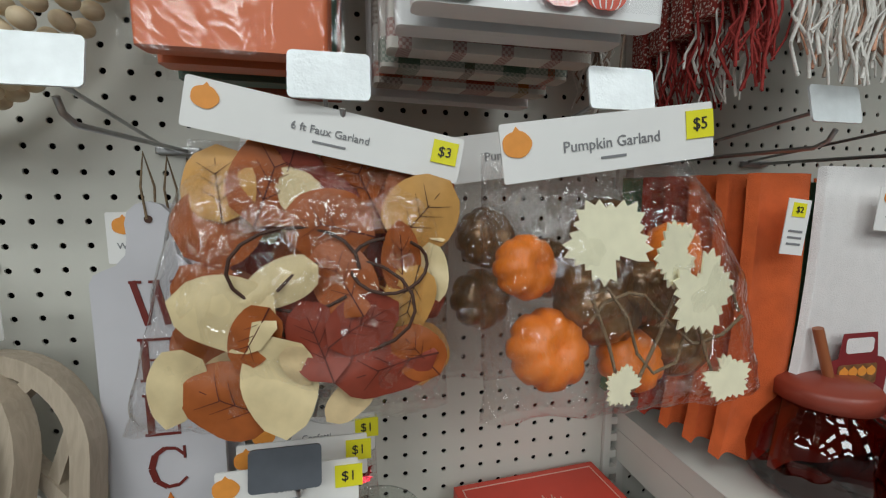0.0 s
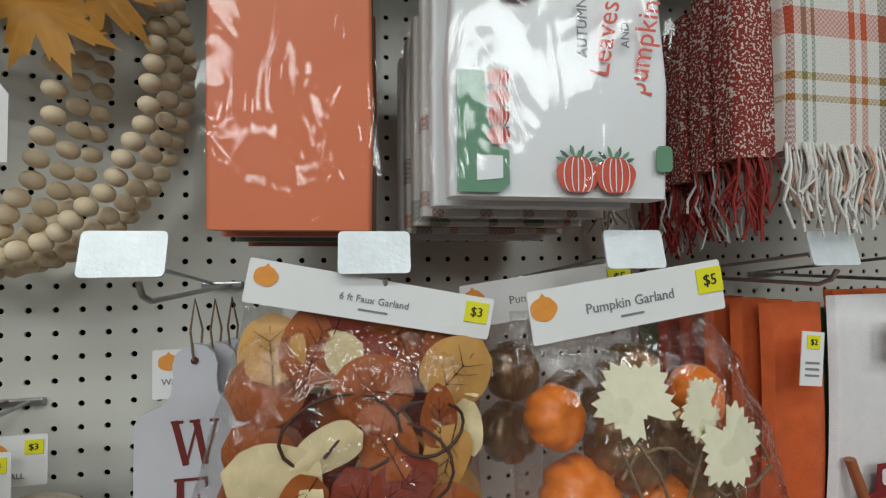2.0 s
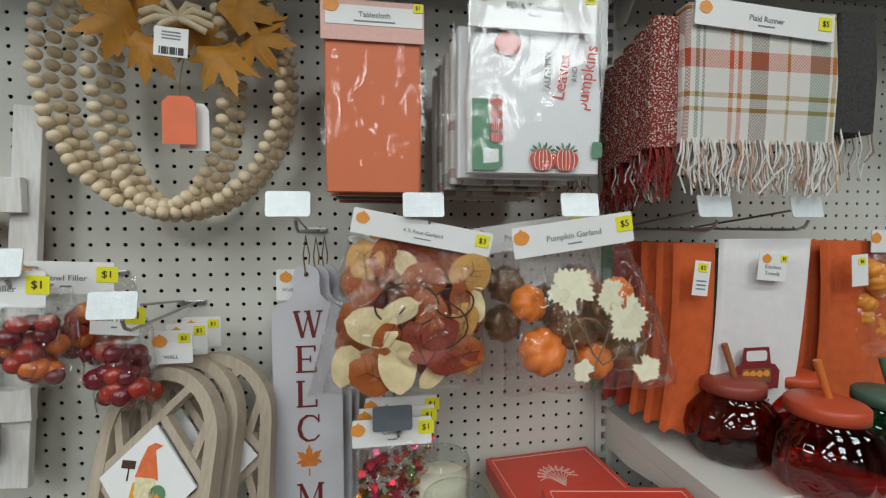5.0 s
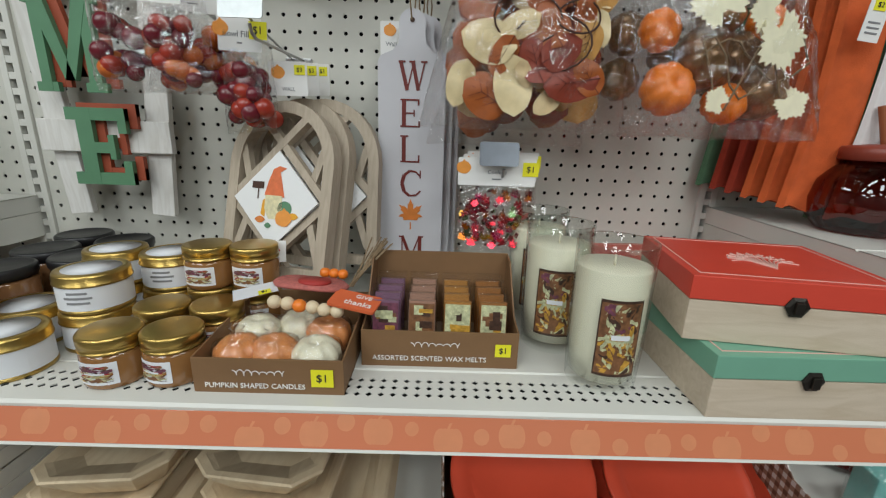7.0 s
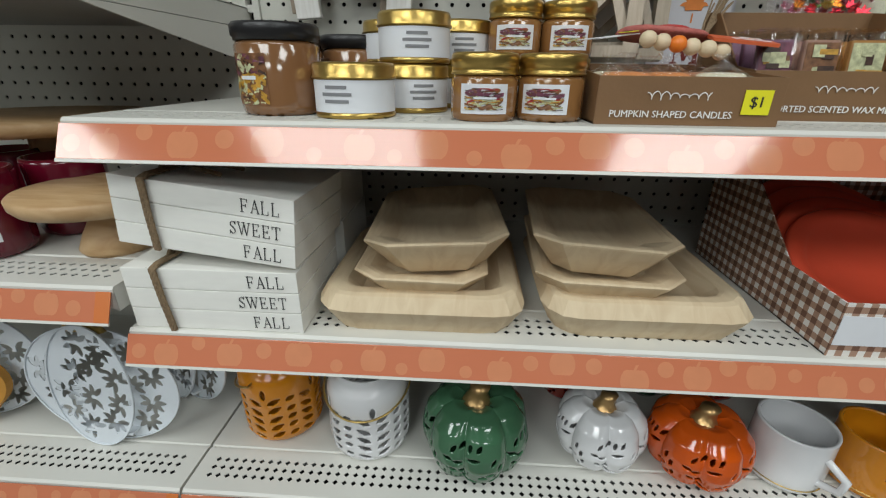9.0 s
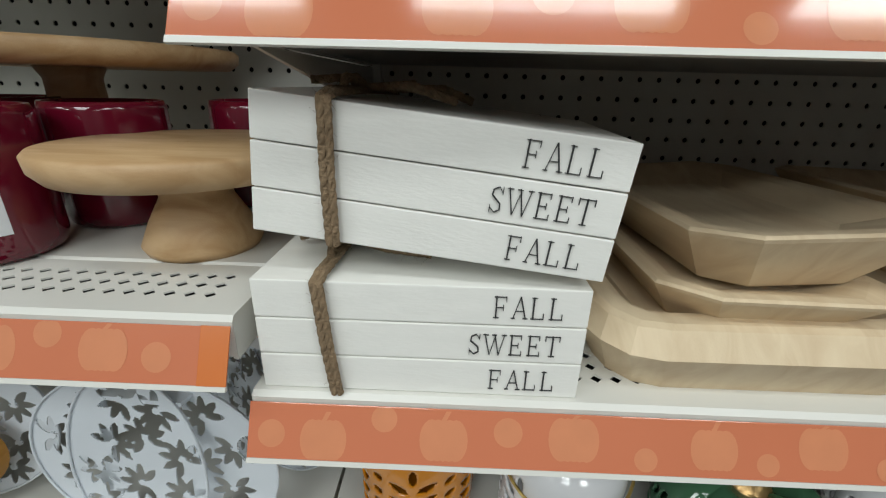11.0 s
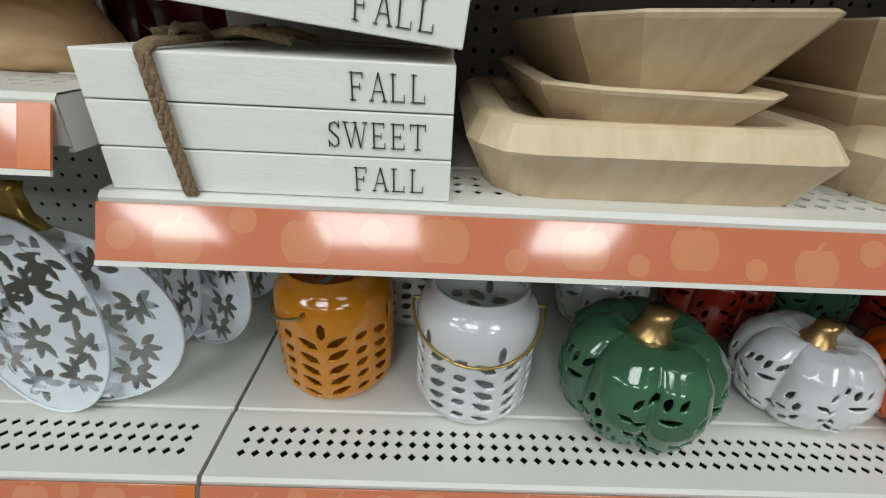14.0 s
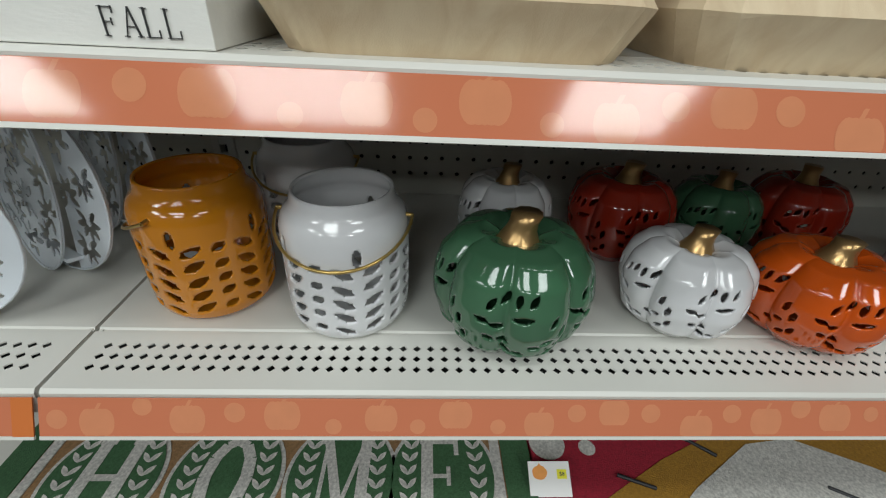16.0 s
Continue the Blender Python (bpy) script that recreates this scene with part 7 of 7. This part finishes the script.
def pumpkin_lantern(m, label, glaze, r, h, turn=0):
    t = thing("ceramic_pumpkin", m @ pose(0, 0, 0, 0, 0, turn), label, "lantern", "pierced ceramic pumpkins")
    hs = []
    for c in range(0, 360, 72):
        for j, (da, z, tl) in enumerate(((-20, .62, 60), (-13, .66, 55), (-6, .66, 75), (2, .68, 60), (-24, .5, -15), (-16, .46, -20), (-20, .36, -40), (-12, .33, -30), (-9, .24, -45), (-2, .22, -30), (14, .52, 70), (20, .44, 80), (12, .36, 25), (6, .30, -10), (22, .30, 70), (16, .24, 40), (-3, .54, 15))):
            hs.append((c + da * 1.25, (z * 1.12 - 0.05) * h, r * (0.098 if j != 16 else 0.14), r * 0.046, tl))
    pierced_turned("shell", [(0.004, 0.003), (r * 0.46, 0.0), (r * 0.68, h * 0.04), (r * 0.89, h * 0.17), (r, h * 0.40), (r * 1.005, h * 0.56), (r * 0.93, h * 0.76), (r * 0.74, h * 0.90), (r * 0.50, h * 0.945), (r * 0.30, h * 0.90), (r * 0.15, h * 0.80), (0.006, h * 0.72)], hs, glaze, t, 7, 0.13, 300, 126, 0.003, "glazed ribbed ceramic with leaf openings")
    s = r * 0.165
    v, f = [], []
    n = 10
    for j, (q, zz, dx) in enumerate(((2.1, 0.80, 0), (1.5, 0.87, 0), (1.15, 0.94, 0.001), (1.0, 1.01, 0.003), (1.08, 1.08, 0.005))):
        for k in range(n):
            a = 2 * math.pi * k / n
            v.append((dx + s * q * math.cos(a) * (1 + 0.08 * (k % 2)), s * q * math.sin(a), h * zz))
    for j in range(4):
        for k in range(n):
            a, b = j * n + k, j * n + (k + 1) % n
            f.append((a, b, b + n, a + n))
    f.append(tuple(range(4 * n, 5 * n)))
    mesh("stem", v, f, M_STEM, t, True, "gold glazed stem")
    return t


lantern(pose(-0.524, -0.273, S3), "mustard yellow pierced ceramic lantern with a wire handle", M_MUST, 0, -105)
lantern(pose(-0.380, -0.298, S3), "white pierced ceramic lantern with a gold wire handle", M_CWHITE, 18, -22)
lantern(pose(-0.450, -0.150, S3), "white pierced ceramic lantern standing behind the others", M_CWHITE, 30, -30)
pumpkin_lantern(pose(-0.222, -0.322, S3), "green glazed ceramic pumpkin with leaf openings and gold stem", M_CGREEN, 0.075, 0.118)
pumpkin_lantern(pose(-0.040, -0.303, S3), "white glazed ceramic pumpkin with leaf openings and gold stem", M_CWHITE, 0.063, 0.098, 8)
pumpkin_lantern(pose(0.090, -0.318, S3), "orange glazed ceramic pumpkin with leaf openings and gold stem", M_CORANGE, 0.067, 0.098, -6)
pumpkin_lantern(pose(-0.205, -0.165, S3), "white glazed ceramic pumpkin standing behind the green one", M_CWHITE, 0.06, 0.105, 20)
pumpkin_lantern(pose(-0.055, -0.165, S3), "dark orange glazed ceramic pumpkin standing in the back row", M_CRED, 0.066, 0.112, 10)
pumpkin_lantern(pose(0.080, -0.150, S3), "green glazed ceramic pumpkin standing in the back row", M_CGREEN, 0.056, 0.10, 33)
pumpkin_lantern(pose(0.190, -0.150, S3), "dark orange glazed ceramic pumpkin at the back", M_CRED, 0.060, 0.11, 50)


def mug(m, label, glaze, r, h, holes):
    t = thing("ceramic_cup", m, label, "cup", "ceramic cups")
    pierced_turned("cup", [(0.004, 0.004), (r * 0.8, 0.0), (r * 0.97, 0.004), (r, 0.02), (r, h * 0.6), (r * 0.98, h)], holes, glaze, t, 0, 0, 150, 50, 0.004)
    tube("gold_rim_line", [(r * 1.003 * math.cos(2 * math.pi * k / 40), r * 1.003 * math.sin(2 * math.pi * k / 40), 0.012) for k in range(41)], 0.0008, M_BAIL, t)
    tube("handle", [(r * 0.95, -0.01, h * 0.3), (r + 0.02, -0.012, h * 0.4), (r + 0.022, -0.012, h * 0.62), (r * 0.95, -0.01, h * 0.75)], 0.005, glaze, t)
    return t


mug(pose(0.214, -0.318, S3, 0, 0, -60), "white ceramic mug with a gold line", M_CWHITE, 0.047, 0.088, [])
mug(pose(0.322, -0.325, S3, 0, 0, 60), "mustard ceramic cup with a pumpkin cut-out", M_MUST, 0.048, 0.085, [(0 - 60, 0.045, 0.022, 0.012, 0), (25 - 60, 0.06, 0.01, 0.005, 60)])
t = thing("enamel_bucket", pose(0.445, -0.30, S3), "maroon enamel bucket with a gold rim", "bucket", "maroon buckets")
M_MAR = ceramic("maroon_enamel", (0.17, 0.008, 0.03))
turned("pail", [(0.001, 0.002), (0.045, 0), (0.048, 0.004), (0.062, 0.105), (0.060, 0.105), (0.047, 0.008), (0.001, 0.006)], M_MAR, t, 48, cap=False)
tube("rim", [(0.062 * math.cos(2 * math.pi * k / 40), 0.062 * math.sin(2 * math.pi * k / 40), 0.105) for k in range(41)], 0.0022, M_BAIL, t)
copy_thing(t, pose(0.555, -0.27, S3, 0, 0, 40))

# ---- cut-out metal pumpkins ----
M_TINW = mat("white_powder_coat", (0.70, 0.74, 0.78), 0.45, 0, 0.03, 20)


def sheet_leafed(name, a, b, x0, x1, seed, parent, y):
    """A slice of a pumpkin in sheet metal, pierced with sprays of leaves."""
    nu, nv = int((x1 - x0) / 0.0014), int(2 * b / 0.0014)
    U, V = np.meshgrid(np.linspace(x0, x1, nu), np.linspace(-b, b, nv))
    U0, V0 = U.copy(), V.copy()
    rim = b * np.sqrt(np.clip(1 - (U / a) ** 2, 0.0, 1))
    V = V0 / b * rim
    Vb = V.copy()
    hole = np.zeros_like(U, bool)
    rnd_ = random.Random(seed)
    cell = 0.0014
    spots = []
    for _ in range(900):
        cx, cy = rnd_.uniform(x0 + 0.012, x1 - 0.012), rnd_.uniform(-b, b)
        if (cx / (a - 0.019)) ** 2 + (cy / (b - 0.021)) ** 2 < 1 and all(math.hypot(cx - p, cy - q) > 0.0315 for p, q in spots):
            spots.append((cx, cy))
    for cx, cy in spots:
        base = radians(rnd_.uniform(0, 360))
        blades = [(0.0125 * math.cos(q), 0.0125 * math.sin(q), q) for q in (0, 0.72, -0.72, 1.45, -1.45, 2.2, -2.2)]
        for along, off, turn in blades:
            th = base + turn
            L = 0.0098
            hx, hy = cx + along * math.cos(base) - off * math.sin(base), cy + along * math.sin(base) + off * math.cos(base)
            du, dv = U0 - hx, Vb - hy
            p, q = du * math.cos(th) + dv * math.sin(th), -du * math.sin(th) + dv * math.cos(th)
            A, B = (p / L) ** 2, np.abs(q) / 0.0040
            kk = (-B + np.sqrt(B ** 2 + 4 * A)) / (2 * A + 1e-12)
            move = np.abs(kk - 1) * np.hypot(du, dv)
            near = np.hypot(du, dv) < L + 0.004
            sn = near & (move < cell * 0.55)
            U[sn], V[sn] = (U0 + du * (kk - 1))[sn], (Vb + dv * (kk - 1))[sn]
            hole |= near & (A + B < 1) & ~sn
    verts = np.stack([U, np.full_like(U, 0.0), V + b], -1).reshape(-1, 3)
    faces = []
    hf = hole.ravel()
    for j in range(nv - 1):
        for i in range(nu - 1):
            q = (j * nu + i, j * nu + i + 1, (j + 1) * nu + i + 1, (j + 1) * nu + i)
            if not any(hf[w] for w in q):
                faces.append(q)
    ob = mesh(name, verts.tolist(), faces, M_TINW, parent, False, "white pierced sheet metal", pose(0, y, 0))
    so = ob.modifiers.new("thickness", "SOLIDIFY")
    so.thickness = 0.0012
    return ob


def metal_pumpkin(m, label):
    t = thing("metal_pumpkin", m, label, "ornament", "cut-out metal pumpkins")
    a, b = 0.124, 0.098
    sheet_leafed("centre_panel", a * 0.53, b, -a * 0.525, a * 0.525, 4, t, -0.016)
    sheet_leafed("side_panel", a, b * 0.95, -a * 0.995, -a * 0.30, 7, t, 0.0)
    sheet_leafed("side_panel", a, b * 0.95, a * 0.30, a * 0.995, 9, t, 0.0)
    for q, y in ((0.53, -0.0175), (1.0, -0.0015)):
        tube("rim_wire", [(a * q * math.cos(2 * math.pi * k / 44), y, b * (1 if q < 1 else 0.95) * (1 + math.sin(2 * math.pi * k / 44))) for k in range(45)], 0.0012, M_TINW, t)
    for z in (0.02, 2 * b - 0.03):
        part("spacer", box(-a * 0.4, a * 0.4, -0.015, 0.0, z, z + 0.004), M_TINW, t)
    loft("stem", [(0.034, 0.006, 2 * b - 0.012, 0.004), (0.022, 0.006, 2 * b, 0.004), (0.018, 0.006, 2 * b + 0.018, 0.004), (0.022, 0.006, 2 * b + 0.026, 0.004)], M_GOLD, t, "gold painted stem", pose(0, -0.008, 0), True)
    return t


mp0 = metal_pumpkin(pose(-0.772, -0.330, S3, -6, 0, -4), "white sheet metal pumpkin pierced with leaf sprays")
copy_thing(mp0, pose(-0.722, -0.225, S3, -8, 0, -30))
copy_thing(mp0, pose(-0.715, -0.130, S3, -8, 0, -35))
copy_thing(mp0, pose(-1.02, -0.30, S3, -6, 0, 4))

wp = thing("wooden_pumpkin", pose(-1.035, -0.325, S3, -4, 0, 8), "mustard wooden pumpkin cut-out with white script", "ornament")
flat("cutout", [(x, y + 0.078) for x, y in pump(0.105, 0.075, 48)], mat("mustard_painted_wood", (0.58, 0.27, 0.04), 0.6, 0, 0.08, 40), wp, UP(0, 0, 0), 0.012, "mustard painted board")
tube("white_script", [(-0.07 + 0.007 * k, -0.0135, 0.10 + 0.012 * math.sin(k * 1.7)) for k in range(21)], 0.0022, M_WHITE, wp)
tube("white_vine", [(-0.05 + 0.007 * k, -0.0135, 0.045 + 0.006 * math.sin(k * 0.9)) for k in range(18)], 0.0012, M_WHITE, wp)
pk_card = thing("price_card", pose(-0.672, -0.262, S3 + 0.196, -8, 0, -28), "white hang card with a yellow five dollar price", "price card", "hang cards")
c = flat("card", rect(0.06, 0.04, 0.002), M_WHITE, pk_card, UP(0, 0, 0), 0.0008)
pumpicon(0.010, c, pose(-0.014, 0.002, 0.001))
price("$5", 0.014, c, pose(0.016, 0.010, 0.001))

# ---- left bay: cake stands, candles, cartons ----
M_CAKE = wood("acacia_stand_wood", (0.58, 0.39, 0.21), (0.46, 0.28, 0.13), 9, (1.2, 5, 5), 0.5)


def cake_stand(m, label, r, h):
    t = thing("cake_stand", m, label, "cake stand", "wooden cake stands")
    turned("plate", [(0.001, h - 0.019), (r * 0.93, h - 0.019), (r * 0.99, h - 0.012), (r, h - 0.003), (r - 0.003, h), (0.001, h)], M_CAKE, t, 56, label="round wooden top", cap=False)
    turned("pedestal", [(0.001, 0), (0.040, 0), (0.043, 0.006), (0.036, 0.022), (0.026, 0.04), (0.024, h - 0.03), (0.03, h - 0.018)], M_CAKE, t, 40, label="turned pedestal")
    return t


cake_stand(pose(-0.692, -0.300, SL2), "round wooden cake stand on a turned pedestal", 0.092, 0.080)
cake_stand(pose(-0.882, -0.165, SL2), "tall round wooden cake stand standing behind", 0.155, 0.150)
M_REDG = mat("dark_red_glass_candle", (0.12, 0.004, 0.016), 0.12, 0, 0.08, 20, coat=0.5)


def red_candle(m):
    t = thing("red_candle", m, "dark red glass candle with a pale label", "candle", "dark red candles")
    turned("glass", [(0.038, 0), (0.044, 0.004), (0.046, 0.012), (0.046, 0.098), (0.044, 0.104), (0.041, 0.104), (0.041, 0.09), (0.001, 0.088)], M_REDG, t, 40)
    arc_label("label", 0.0464, 0.022, 0.072, -80, -25, M_LABEL, t, "pale paper label")
    return t


rc = red_candle(pose(-0.835, -0.330, SL2))
for x, y in ((-0.975, -0.30), (-0.80, -0.235), (-0.92, -0.205), (-0.70, -0.16), (-0.655, -0.085)):
    copy_thing(rc, pose(x, y, SL2, 0, 0, 200 * x))
for x in (-0.83, -1.1):
    t = thing("carton", pose(x, -0.19, SL1), "plain white carton on the upper shelf", "carton", "white cartons")
    part("body", box(-0.12, 0.12, -0.12, 0.12, 0, 0.22, 0.002), M_WHITE, t)
    part("flap_seam", box(-0.121, 0.121, -0.1206, -0.1202, 0.10, 0.101), M_GREY, t)

# ---- doormats under the lowest shelf ----
M_COIR = mat("brown_coir", (0.30, 0.17, 0.075), 0.98, 0, 0.3, 300, 1.0, 900)
M_COIRG = mat("green_dyed_coir", (0.05, 0.13, 0.055), 0.98, 0, 0.25, 300, 1.0, 900)
M_COIRW = mat("white_dyed_coir", (0.58, 0.56, 0.52), 0.98, 0, 0.35, 260, 1.0, 900)
M_COIRR = mat("red_dyed_coir", (0.32, 0.012, 0.03), 0.98, 0, 0.25, 300, 1.0, 900)
M_COIRY = mat("mustard_dyed_coir", (0.36, 0.18, 0.02), 0.98, 0, 0.25, 300, 1.0, 900)
MZ = 0.29
shelf(BAY_L - 1.21, BAY_R + 1.2, 0.15, 0.50, "white steel base shelf under the doormats", banner=False)
for k in range(8):
    t = thing("doormat", pose(-0.515, -0.30, 0.150 + 0.0155 * k), "coir doormat in a stack on the base shelf", "doormat", "stacked doormats")
    part("mat_body", box(-0.38, 0.38, -0.23, 0.23, 0, 0.015, 0.004), M_COIR, t)
    t = thing("doormat", pose(0.247, -0.30, 0.150 + 0.0155 * k), "coir doormat in a stack on the base shelf", "doormat", "stacked doormats")
    part("mat_body", box(-0.38, 0.38, -0.23, 0.23, 0, 0.015, 0.004), M_COIRR, t)
hm = thing("doormat", pose(-0.515, -0.30, MZ - 0.015), "coir doormat lettered HOME in green ovals", "doormat", "stacked doormats")
part("mat_body", box(-0.38, 0.38, -0.23, 0.23, 0, 0.015, 0.004), M_COIR, hm, "brown coir pile")
for x0, x1, mt in ((-0.378, -0.335, M_COIRG), (-0.333, -0.318, M_COIRW), (0.335, 0.378, M_COIRG), (0.318, 0.333, M_COIRW)):
    part("border", box(x0, x1, -0.225, 0.225, 0.0152, 0.0172, 0.0005), mt, hm)
for k, chh in enumerate("HOME"):
    cx = (-0.228, -0.062, 0.099, 0.245)[k]
    flat("oval_ring", ell(0.080, 0.092, 40), M_COIRW, hm, pose(cx, 0.0, 0.0152), 0.0012)
    flat("oval", ell(0.074, 0.086, 40), M_COIRG, hm, pose(cx, 0.0, 0.0166), 0.0012)
    o = letter(chh, 0.115, M_COIRW, hm, 0, 0, 0, 0.072)
    o.matrix_basis = pose(cx, 0.0, 0.0186, -90, 0, 0)
    rnd = random.Random(k)
    for s in (-1, 1):
        for j in range(6):
            for w in (-1, 1):
                flat("sprig_leaf", leafpts(0.010, 0.0036), M_COIRW, hm, pose(cx + s * (0.052 - 0.002 * abs(j - 2.5)) + w * 0.006, 0.05 - 0.020 * j, 0.0180, 0, 0, 90 - w * 40), 0.001)
rm = thing("doormat", pose(0.247, -0.30, MZ - 0.015), "red coir doormat with white dots and a mustard hat", "doormat", "stacked doormats")
part("mat_body", box(-0.38, 0.38, -0.23, 0.23, 0, 0.015, 0.004), M_COIRR, rm, "red coir pile")
for x, y, r in ((-0.352, 0.054, 0.028), (-0.29, 0.046, 0.013), (-0.235, 0.10, 0.03), (-0.13, 0.105, 0.03)):
    flat("dot", ell(r, r, 24), M_COIRW, rm, pose(x, y, 0.0152), 0.0012)
flat("hat_print", [(-0.30, -0.02), (-0.18, 0.045), (-0.05, 0.10), (0.12, 0.13), (0.30, 0.10), (0.37, 0.0), (0.37, -0.2), (-0.25, -0.2)], M_COIRY, rm, pose(0, -0.02, 0.0152), 0.0012, "mustard hat shape")
flat("face_print", [(-0.20, -0.06), (-0.12, 0.0), (0.0, 0.07), (0.08, 0.08), (0.18, 0.03), (0.30, -0.05), (0.30, -0.22), (-0.24, -0.22)], M_COIRW, rm, pose(-0.03, -0.02, 0.0168), 0.0012, "pale grey shape")
for a, b in (((-0.26, 0.0), (-0.21, -0.02)), ((-0.14, 0.07), (-0.09, 0.03)), ((0.05, -0.02), (0.12, -0.06)), ((0.14, 0.115), (0.12, 0.06))):
    tube("stitch", [(*a, 0.0188), (*b, 0.0188)], 0.0028, M_INK, rm)
hc = thing("price_card", pose(-0.118, -0.31, MZ + 0.012, -60, 0, 0), "white price card clipped to the doormats", "price card", "hang cards")
c = flat("card", rect(0.06, 0.045), M_WHITE, hc, UP(0, 0, 0), 0.0008)
pumpicon(0.011, c, pose(-0.014, 0.008, 0.001))
price("$8", 0.012, c, pose(0.018, 0.006, 0.001))
